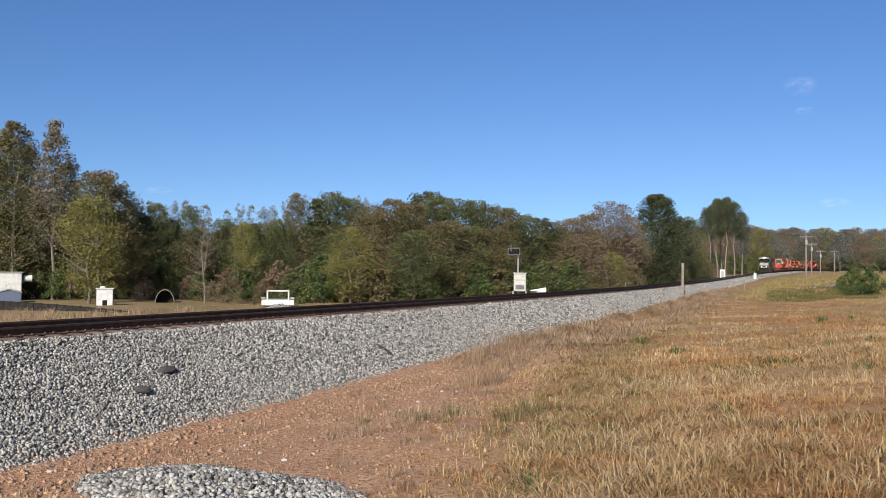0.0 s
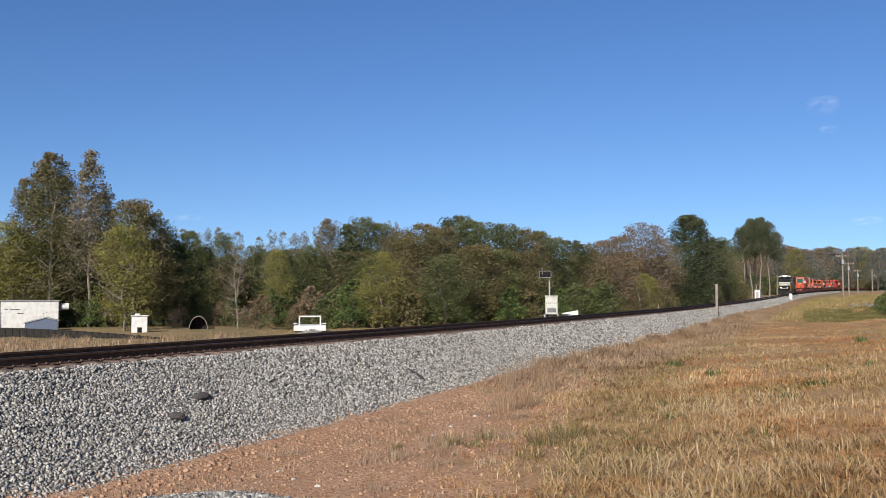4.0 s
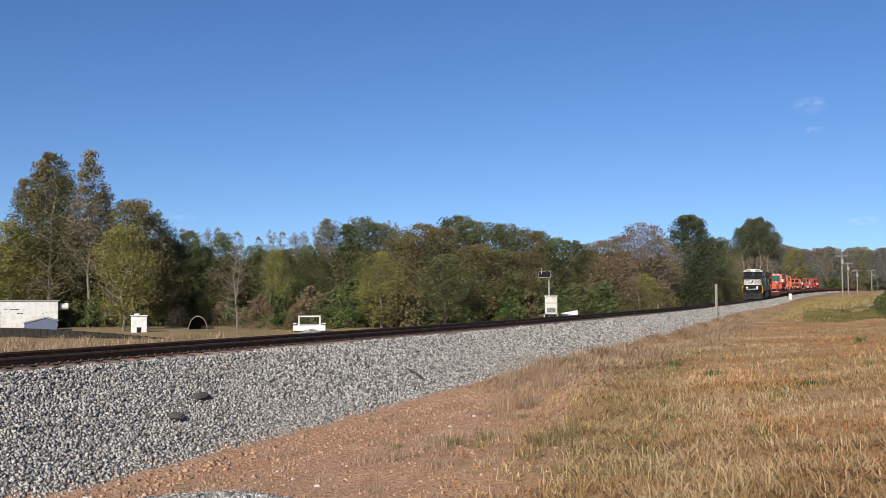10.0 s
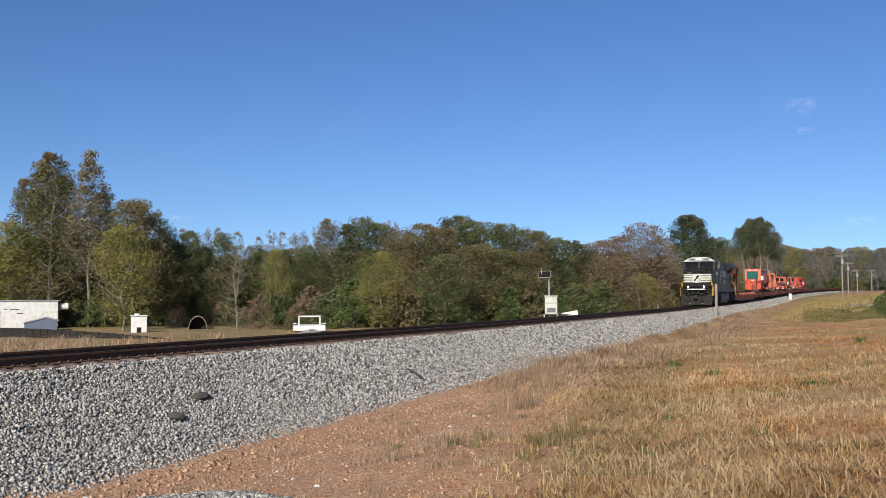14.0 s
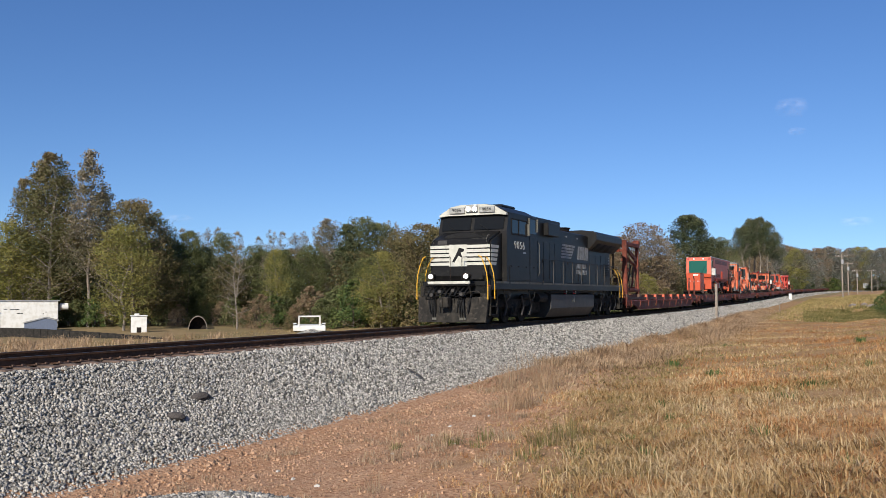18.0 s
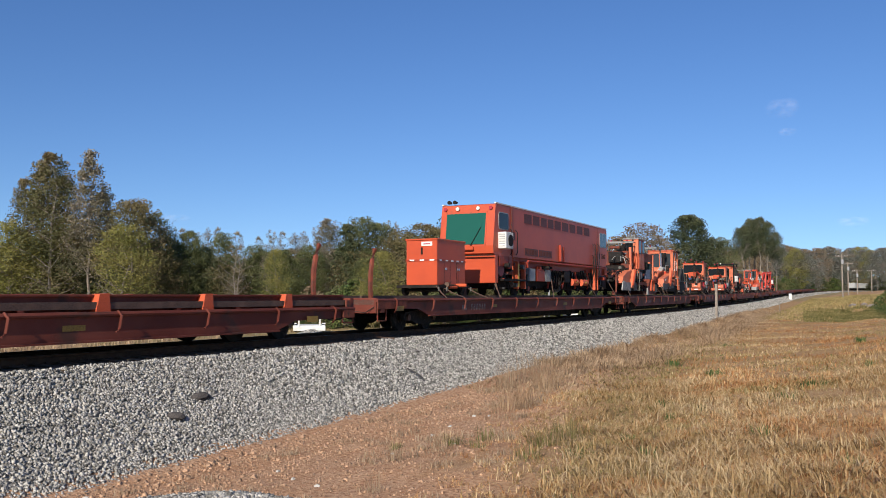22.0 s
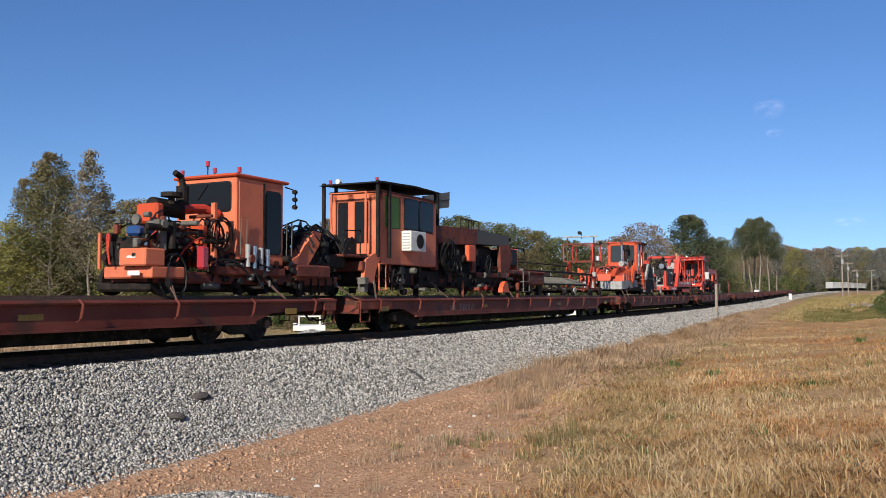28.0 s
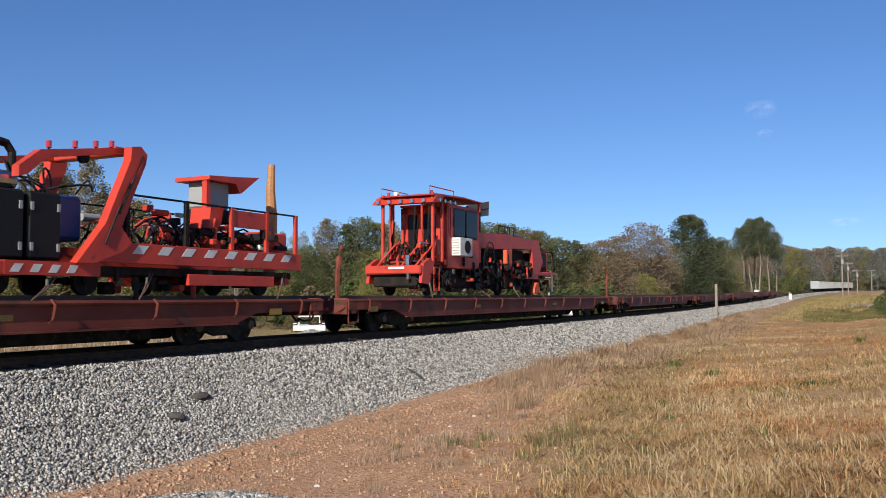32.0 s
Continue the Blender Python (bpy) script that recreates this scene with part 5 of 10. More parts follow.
def regulator(k, s, seed, paint="amber", skirts="grey"):
    """A ballast regulator: plough in front, side wings, engine with upright exhaust, cab, broom box behind."""
    r = thing("ballast_regulator", "orange ballast regulator with side wings, glazed cab and broom box", "track machine", group="ballast regulators")
    # front plough and hood
    for y in (-1, 1):
        plate(r, "plough_blade", paint, [(0.3, 1.7), (0.6, 2.3), (2.9, 2.62), (3.4, 2.75), (3.4, 2.0), (1.8, 1.9), (0.9, 1.8)], "y", y * 0.72, y * 1.18)
        plate(r, "plough_skirt", skirts, [(0.0, 1.5), (0.05, 1.95), (0.5, 1.98), (1.2, 1.92), (2.3, 2.0), (3.0, 1.95), (3.05, 1.6), (2.2, 1.55), (2.0, 1.75), (1.6, 1.55)], "y", y * 1.19, y * 1.25)
        plate(r, "side_wing", paint, [(2.3, 2.05), (2.55, 1.8), (2.75, 1.78), (3.5, 2.5), (3.52, 2.95), (3.05, 2.97)], "y", y * 1.15, y * 1.3)
        pipe(r, "wing_edge", "orange", [(2.45, y * 1.31, 1.92), (3.2, y * 1.31, 2.93)], 0.05, 6)
        plate(r, "rear_flap", skirts, [(3.15, 1.62), (3.2, 2.05), (3.95, 2.08), (4.3, 1.64)], "y", y * 1.18, y * 1.25)
        plate(r, "wing_arm", paint, [(0.4, 2.25), (1.2, 2.75), (3.0, 2.95), (3.2, 2.7), (1.4, 2.4)], "y", y * 0.45, y * 0.70)
    plate(r, "hood", paint, [(0.6, 1.9), (0.8, 2.4), (1.6, 2.7), (3.2, 2.95), (3.6, 2.0)], "y", -0.7, 0.7)
    if skirts == "canvas":
        add(r, "front_skirt", skirts, (-0.05, 0.0, -1.22, 1.22, 1.48, 1.95), bevel=0.01, label="pale rubber skirt")
        for y in (-1, 1):
            plate(r, "nose_skirt", skirts, [(0.0, 1.5), (0.0, 1.96), (1.9, 2.04), (1.9, 1.72), (1.2, 1.52)], "y", y * 1.255, y * 1.265)
            for x in (0.5, 1.1, 1.75):
                plate(r, "hood_rib", paint, [(x, 1.98), (x + 0.1, 2.38), (x + 0.5, 2.5), (x + 0.35, 2.0)], "y", y * 1.18, y * 1.26)
    add(r, "plough_nose", "iron", (0.4, 1.0, -0.95, 0.6, 1.45, 2.0), bevel=0.12)
    add(r, "warning_sign", "white", (1.0, 1.35, -1.2, -1.185, 2.18, 2.3))
    add(r, "frame", "iron", (0.2, 9.5, -0.85, 0.85, 1.38, 1.9), bevel=0.05)
    rail_wheels(r, (2.2, 7.2), 0.36)
    # engine
    add(r, "engine_block", "iron", (3.3, 5.4, -0.6, 0.6, 1.85, 2.85), bevel=0.06)
    add(r, "engine_cover", paint, (3.6, 5.2, -0.75, 0.75, 2.6, 2.95), bevel=0.04)
    pipe(r, "exhaust", "chrome", [(4.1, -0.3, 2.9), (4.1, -0.3, 4.3), (4.03, -0.3, 4.47), (3.85, -0.3, 4.58)], 0.07, 10, "bright upright exhaust pipe")
    part("muffler", drum(bmesh.new(), 3.8, -0.45, 3.1, 0.17, 1.1, "x", 14), "canvas", r)
    part("air_cleaner", drum(bmesh.new(), 5.0, -0.35, 4.2, 0.2, 0.35, "z", 14), "iron", r)
    pipe(r, "intake_pipe", "iron", [(5.0, -0.35, 2.9), (5.0, -0.35, 4.05)], 0.09, 8)
    part("radiator_fan", drum(bmesh.new(), 5.35, -0.6, 3.1, 0.28, 0.2, "y", 18), "iron", r)
    # cab
    top = 4.52
    for y in (-0.92, 0.92):
        for x in (5.55, 6.45, 7.5):
            add(r, "cab_post", paint, (x, x + 0.12, y - 0.06, y + 0.06, 2.62, top), bevel=0.01)
    add(r, "cab_floor", paint, (5.5, 7.65, -1.0, 1.0, 2.5, 2.66), bevel=0.02)
    add(r, "cab_roof", paint, (5.45, 7.7, -1.02, 1.02, top, top + 0.08), bevel=0.03)
    add(r, "cab_front", paint, (5.52, 5.62, -0.9, 0.9, 2.66, 3.25), bevel=0.01)
    front_window(r, 5.56, -0.78, -0.12, 3.1, 4.35, "cabglass", paint)
    front_window(r, 5.56, 0.1, 0.78, 3.3, 4.35, "cabglass", paint)
    add(r, "cab_front_frame", paint, (5.50, 5.6, -0.92, -0.80, 2.66, top), (5.50, 5.6, -0.08, 0.06, 2.66, top), (5.50, 5.6, 0.80, 0.92, 2.66, top), (5.50, 5.6, -0.92, 0.92, 4.38, top), bevel=0.01)
    framed_window(r, 5.74, 6.42, -0.9, 2.8, 4.42, "cabglass", "hose")
    framed_window(r, 6.62, 7.44, -0.9, 2.95, 4.42, "cabglass", "hose")
    framed_window(r, 6.62, 7.44, 0.9, 2.95, 4.42, "cabglass", "hose")
    add(r, "cab_side", paint, (6.5, 7.6, -0.94, -0.88, 2.66, 2.92))
    add(r, "cab_side", paint, (5.62, 7.6, 0.88, 0.94, 2.66, 3.15))
    add(r, "cab_back", "cabglass", (7.56, 7.6, -0.85, 0.85, 2.7, top))
    add(r, "seat", "hose", (6.6, 7.1, -0.3, 0.3, 2.9, 3.5), bevel=0.05)
    for y in (-0.9, -0.5, 0.0, 0.5, 0.9):
        part("work_lamp", drum(bmesh.new(), 5.42, y, top + 0.06, 0.055, 0.08, "x", 10), "red", r)
    for x in (6.6, 6.9, 7.2, 7.6, 7.9):
        part("work_lamp", drum(bmesh.new(), x, -1.06, top + 0.02, 0.055, 0.08, "y", 10), "iron", r)
    add(r, "lamp_bar", "iron", (7.65, 8.1, -1.05, 1.05, top - 0.08, top), bevel=0.01)
    add(r, "mirror", "iron", (7.72, 7.77, -1.16, -0.98, 3.45, 3.95), bevel=0.01)
    pipe(r, "grab_rail", "white", [(5.6, -1.05, 3.0), (5.6, -1.05, 3.75), (6.45, -1.05, 3.75), (6.45, -1.05, 3.0)], 0.02)
    pipe(r, "grab_rail", "grey", [(3.4, -0.8, 2.95), (3.4, -0.8, 3.35), (4.5, -0.8, 3.35)], 0.02)
    # ladder
    lad = plate(r, "ladder", paint, [(5.5, 2.6), (5.68, 2.6), (6.1, 1.5), (5.92, 1.5)], "y", -1.3, -1.22)
    plate(r, "ladder", paint, [(5.98, 2.55), (6.12, 2.55), (6.55, 1.5), (6.4, 1.5)], "y", -1.3, -1.22)
    for i in range(4):
        x, z = 5.62 + 0.12 * i, 2.4 - 0.27 * i
        add(r, "rung", "grey", (x, x + 0.55, -1.31, -1.12, z - 0.02, z + 0.02))
    add(r, "step_guard", "grey", (5.9, 6.5, -1.3, -1.26, 1.36, 1.44))
    # broom box behind
    plate(r, "broom_box", "iron", [(7.6, 2.3), (8.1, 3.22), (9.6, 3.25), (10.4, 2.2), (10.5, 1.2), (7.6, 1.25)], "y", -1.02, 1.02, "black rubber-curtained broom box")
    plate(r, "deflector", skirts, [(6.85, 2.12), (7.95, 3.2), (8.3, 3.24), (7.4, 2.12)], "y", -1.2, -1.08, "weathered grey deflector plate")
    add(r, "broom_shelf", "dull", (7.3, 10.4, -1.12, -1.03, 2.2, 2.26))
    add(r, "broom_rib", "dull", (8.25, 8.32, -1.05, -1.0, 2.26, 3.2), (9.1, 9.16, -1.05, -1.0, 2.26, 3.2))
    plate(r, "broom_frame", "dull", [(9.55, 3.25), (9.7, 3.25), (10.5, 2.2), (10.35, 2.2)], "y", -1.07, -1.0)
    add(r, "lower_body", "gantry", (6.2, 7.6, -0.95, 0.95, 1.85, 2.5), bevel=0.05)
    plate(r, "rear_plough", paint, [(10.5, 1.5), (10.6, 2.05), (11.6, 2.0), (12.3, 1.8), (12.3, 1.6), (11.4, 1.5)], "y", -0.9, 0.6)
    add(r, "rear_flap_board", skirts, (11.6, 12.2, -1.25, -1.2, 1.25, 1.7))
    add(r, "rear_sign", skirts, (11.6, 11.95, -1.0, -0.95, 2.2, 2.45))
    pipe(r, "rear_sign_post", "grey", [(11.8, -0.97, 1.7), (11.8, -0.97, 2.4)], 0.03)
    hose_bundle(r, 0.6, 3.4, -0.6, 0.6, 2.35, 3.05, 12, seed)
    hose_bundle(r, 3.4, 5.4, -0.8, 0.0, 2.0, 3.3, 10, seed + 1, ("hose", "white", "hose"))
    hose_bundle(r, 8.0, 8.6, -1.0, -0.6, 2.5, 3.4, 5, seed + 2)
    clutter(r, 3.3, 6.0, -0.95, -0.5, 1.6, 2.7, 44, seed + 3, ("iron", "gantry", "iron", "dull", "red", "hose"), 0.13)
    clutter(r, 0.8, 3.2, -0.5, 0.5, 2.5, 2.85, 12, seed + 4, ("iron", paint, "white"), 0.12)
    chains(r, ((0.4, -0.9, 2.0, 0.0), (1.5, -0.9, 2.3, 0.9), (9.5, -0.9, 1.6, 9.2), (11.0, -0.9, 1.7, 11.6)))
    ride(r, k, s)
    return r


def tall_regulator():
    """The taller regulator with a solid cab, radiator pack in front and a beam behind."""
    r = thing("ballast_regulator", "faded orange ballast regulator with a tall closed cab", "track machine", group="ballast regulators")
    add(r, "frame", "iron", (0.5, 9.5, -0.8, 0.8, 1.38, 2.0), bevel=0.05)
    rail_wheels(r, (2.4, 7.4), 0.36)
    for y in (-1, 1):
        plate(r, "side_wing", "amber", [(1.05, 1.6), (1.1, 1.75), (1.85, 2.72), (2.28, 2.74), (2.28, 2.42), (1.55, 1.55)], "y", y * 1.12, y * 1.28)
        pipe(r, "wing_edge", "orange", [(1.15, y * 1.3, 1.72), (1.95, y * 1.3, 2.68)], 0.05)
        plate(r, "plough_blade", "amber", [(-0.9, 1.85), (-0.5, 2.25), (0.5, 2.55), (1.7, 2.7), (1.2, 1.8), (0.2, 1.75)], "y", y * 0.7, y * 1.12)
        plate(r, "plough_skirt", "canvas", [(-1.2, 1.42), (-1.0, 1.9), (-0.6, 1.98), (-0.2, 1.9), (1.0, 1.92), (0.95, 1.4), (-0.3, 1.42)], "y", y * 1.15, y * 1.22)
        plate(r, "rear_flap", "dull", [(1.76, 1.4), (1.8, 1.9), (2.5, 1.92), (2.65, 1.45)], "y", y * 1.18, y * 1.24)
        plate(r, "blade_arm", "amber", [(-0.6, 2.2), (0.2, 2.55), (1.9, 2.75), (1.9, 2.6), (0.4, 2.35)], "y", y * 0.3, y * 0.45)
    plate(r, "front_blade", "tank", [(-2.6, 1.5), (-2.3, 2.2), (-1.3, 2.3), (-1.0, 1.5)], "y", -0.2, 1.2, "dark steel blade")
    pipe(r, "blade_ram", "gantry", [(-1.5, -0.9, 1.3), (-1.45, -0.9, 2.3), (-1.3, -0.85, 2.6)], 0.07, 8)
    rad = add(r, "radiator", "hose", (2.0, 2.42, -0.45, 0.42, 3.18, 3.88), bevel=0.05, label="black radiator pack")
    for i in range(7):
        add(rad, "radiator_fin", "iron", (1.985, 2.0, -0.4, 0.38, 3.24 + 0.085 * i, 3.28 + 0.085 * i))
    pipe(r, "radiator_hose", "grey", [(2.45, -0.5, 3.75), (2.65, -0.6, 3.8), (2.7, -0.6, 3.4), (2.6, -0.5, 3.1)], 0.05, 8)
    add(r, "mast", "amber", (2.3, 2.48, -0.98, -0.82, 2.0, 4.15), (2.3, 2.48, 0.82, 0.98, 2.0, 4.15), (2.25, 2.5, -1.0, 1.0, 2.6, 2.78), bevel=0.02)
    add(r, "engine_hood", "gantry", (2.6, 4.25, -0.72, 0.8, 3.0, 3.95), bevel=0.06, label="dull red engine hood")
    add(r, "engine", "iron", (1.6, 4.2, -0.65, 0.65, 1.9, 3.0), bevel=0.08)
    add(r, "hood_box", "dull", (2.8, 3.2, -0.5, 0.1, 3.95, 4.3), bevel=0.02)
    add(r, "blue_tank", "blue", (2.3, 2.95, -0.9, -0.6, 2.25, 2.75), bevel=0.04)
    pipe(r, "hood_rail", "iron", [(3.0, -0.8, 3.95), (3.0, -0.8, 4.5), (4.25, -0.8, 4.55)], 0.025)
    pipe(r, "hood_rail", "iron", [(3.0, -0.8, 4.25), (4.25, -0.8, 4.3)], 0.02)
    pipe(r, "hood_rail", "iron", [(2.9, 0.7, 3.95), (2.9, 0.7, 4.45), (4.25, 0.7, 4.5)], 0.025)
    # lamp bars across the machine
    for x, z in ((2.8, 4.44), (10.1, 4.42)):
        bar = add(r, "lamp_bar", "canvas", (x - 0.06, x + 0.06, -1.02, 1.02, z, z + 0.1), (x - 0.1, x + 0.1, -0.95, 0.95, z + 0.1, z + 0.13), bevel=0.01, label="pale lamp bar across the machine")
        for i, y in enumerate((-1.0, -0.62, -0.3, 0.05, 0.4, 0.85)):
            part("work_lamp", drum(bmesh.new(), x - 0.04, y, z + 0.17, 0.055, 0.11, "x", 10), ("iron", "beacon", "iron", "gantry", "beacon", "iron")[i], bar)
    for y in (-0.5, 0.5):
        pipe(r, "bar_post", "iron", [(2.8, y, 3.9), (2.8, y, 4.46)], 0.035)
        pipe(r, "bar_post", "dull", [(9.1, y, 3.9), (9.6, y, 4.3), (10.1, y, 4.45)], 0.03)
    pipe(r, "aerial", "iron", [(9.3, -0.9, 3.9), (10.2, -0.95, 4.02)], 0.012, 5)
    # cab
    cab = add(r, "cab", "amber", (4.3, 6.13, -1.0, -0.02, 2.81, 4.76), bevel=0.03, label="closed faded-orange cab")
    add(cab, "cab_roof", "canvas", (4.26, 6.17, -1.03, 0.02, 4.76, 4.84), bevel=0.02, label="pale roof")
    ac = add(r, "roof_cooler", "canvas", (4.5, 5.5, -0.75, -0.2, 4.84, 5.03), bevel=0.02, label="pale rooftop air conditioner")
    for i in range(4):
        add(ac, "slat", "iron", (4.485, 4.5, -0.7, -0.25, 4.86 + 0.04 * i, 4.875 + 0.04 * i))
    framed_window(cab, 4.5, 5.02, -1.0, 3.86, 4.68, "glass", "hose")
    framed_window(cab, 5.48, 6.04, -1.0, 3.9, 4.64, "glass", "hose")
    front_window(cab, 4.3, -0.62, -0.16, 3.82, 4.52, "glass", "hose")
    add(cab, "door_seam", "gantry", (4.42, 4.435, -1.006, -1.0, 2.85, 4.72), (5.2, 5.215, -1.006, -1.0, 2.85, 4.72))
    pipe(r, "wiper", "hose", [(4.27, -0.45, 4.5), (4.27, -0.3, 3.95)], 0.012, 5)
    add(r, "under_cab", "iron", (4.3, 6.2, -0.85, 0.2, 2.2, 2.81), bevel=0.03)
    for x in (2.32, 2.9):
        pipe(r, "grab_rail", "chock", [(x, -1.2, 2.75), (x, -1.24, 3.72), (x + 0.14, -1.24, 3.72), (x + 0.18, -1.2, 2.75)], 0.02)
    pipe(r, "grab_rail", "chock", [(4.27, -0.95, 2.85), (4.22, -0.95, 3.75), (4.22, -0.75, 3.75), (4.22, -0.75, 3.2)], 0.02)
    pipe(r, "grab_rail", "chock", [(4.0, -1.1, 2.0), (4.0, -1.1, 3.6), (4.25, -1.05, 3.65)], 0.02)
    add(r, "platform", "gantry", (2.95, 5.76, -1.22, -0.8, 1.78, 1.95), bevel=0.02)
    pipe(r, "step_rail", "dull", [(3.0, -1.2, 2.65), (3.0, -1.22, 1.4), (3.5, -1.22, 1.4), (3.5, -1.2, 2.75), (3.0, -1.2, 2.65)], 0.03)
    for z in (2.25, 2.75):
        add(r, "step", "gantry", (2.95, 3.6, -1.2, -0.9, z, z + 0.06))
    add(r, "battery_box", "canvas", (4.45, 4.9, -1.1, -0.85, 2.2, 2.6), bevel=0.03)
    add(r, "extinguisher", "chock", (4.1, 4.26, -1.1, -0.9, 2.15, 2.8), bevel=0.03)
    # beam, tanks and broom behind
    for y in (-1, 1):
        # the beams' shade comes from the dark rust colour; their top stays amber
        plate(r, "rear_beam", "gantry", [(6.13, 3.35), (6.13, 3.9), (6.4, 3.94), (9.2, 3.94), (9.2, 3.72), (8.7, 3.42)], "y", y * 0.82, y * 0.95)
        add(r, "rear_post", "amber", (9.0, 9.22, y * 0.78, y * 1.0, 2.1, 3.94), bevel=0.02)
    add(r, "beam_top", "amber", (6.2, 9.2, -0.85, 0.85, 3.86, 3.93))
    add(r, "green_tank", material_cached("dark_green_paint", (0.0098, 0.0369, 0.0279)), (8.25, 9.0, -0.9, 0.9, 2.04, 3.3), bevel=0.03)
    plate(r, "pale_panel", material_cached("grey_blue_panel", (0.1394, 0.164, 0.205)), [(6.6, 2.25), (6.95, 2.85), (8.23, 2.88), (8.23, 2.04), (6.9, 2.04)], "y", -0.95, -0.85)
    plate(r, "broom_cover", "gantry", [(5.74, 1.16), (6.87, 2.2), (7.69, 2.22), (8.72, 1.4), (8.7, 1.16)], "y", -1.2, 1.2)
    plate(r, "broom_flap", "canvas", [(5.62, 1.16), (5.66, 1.6), (6.0, 1.42), (6.2, 1.16)], "y", -1.28, -1.21)
    plate(r, "broom_flap", "dull", [(8.2, 1.3), (7.95, 1.85), (8.6, 1.85), (8.9, 1.35)], "y", -1.28, -1.21)
    pipe(r, "broom_arch", "chock", [(6.82, -1.25, 1.42), (6.85, -1.27, 1.9), (7.1, -1.27, 2.12), (7.5, -1.27, 2.12), (7.8, -1.27, 1.85), (7.84, -1.25, 1.42)], 0.05)
    add(r, "arch_plate", "amber", (6.95, 7.7, -1.24, -1.2, 1.45, 1.95), bevel=0.01)
    add(r, "rear_box", "chock", (9.2, 10.0, -1.0, -0.3, 2.14, 2.46), bevel=0.02)
    hose_bundle(r, -0.6, 1.9, -0.9, 0.6, 2.2, 2.9, 12, 31, ("hose", "gantry", "hose"))
    hose_bundle(r, 6.2, 8.2, -0.8, 0.4, 2.5, 3.7, 14, 32, ("hose", "canvas", "hose"))
    hose_bundle(r, 1.6, 3.2, -0.95, 0.3, 2.9, 3.9, 14, 37, ("hose", "iron", "canvas"), 0.022)
    hose_bundle(r, 3.2, 6.4, -1.1, -0.7, 1.5, 2.7, 18, 38, ("hose", "iron", "hose"))
    coil(r, 7.0, -0.85, 3.1, 0.3, 7, 39)
    pipe(r, "cab_ladder", "chock", [(4.2, -1.0, 2.0), (4.2, -1.02, 3.9), (4.2, -0.72, 3.9), (4.2, -0.72, 2.0)], 0.018)
    for z in (2.4, 2.8, 3.2, 3.6):
        pipe(r, "rung", "chock", [(4.2, -1.0, z), (4.2, -0.72, z)], 0.014)
    clutter(r, 1.4, 3.5, -0.95, -0.4, 2.0, 3.1, 26, 33, ("iron", "amber", "iron", "gantry"), 0.14)
    clutter(r, 3.3, 6.6, -1.05, -0.4, 1.45, 2.75, 46, 34, ("iron", "iron", "gantry", "dull"), 0.15)
    clutter(r, 6.3, 8.4, -0.75, 0.7, 2.9, 3.7, 26, 35, ("iron", "canvas", "gantry", "iron"), 0.14)
    clutter(r, 1.9, 2.6, -0.7, 0.4, 4.0, 4.3, 8, 36, ("iron", "gantry"), 0.08)
    add(r, "coupler_box", "iron", (8.8, 10.6, -0.6, 0.6, 1.35, 2.0), bevel=0.08)
    chains(r, ((0.6, -0.9, 1.9, 0.1), (5.2, -0.9, 1.6, 4.6), (9.3, -0.9, 2.0, 10.2)))
    ride(r, 2, 95.3)


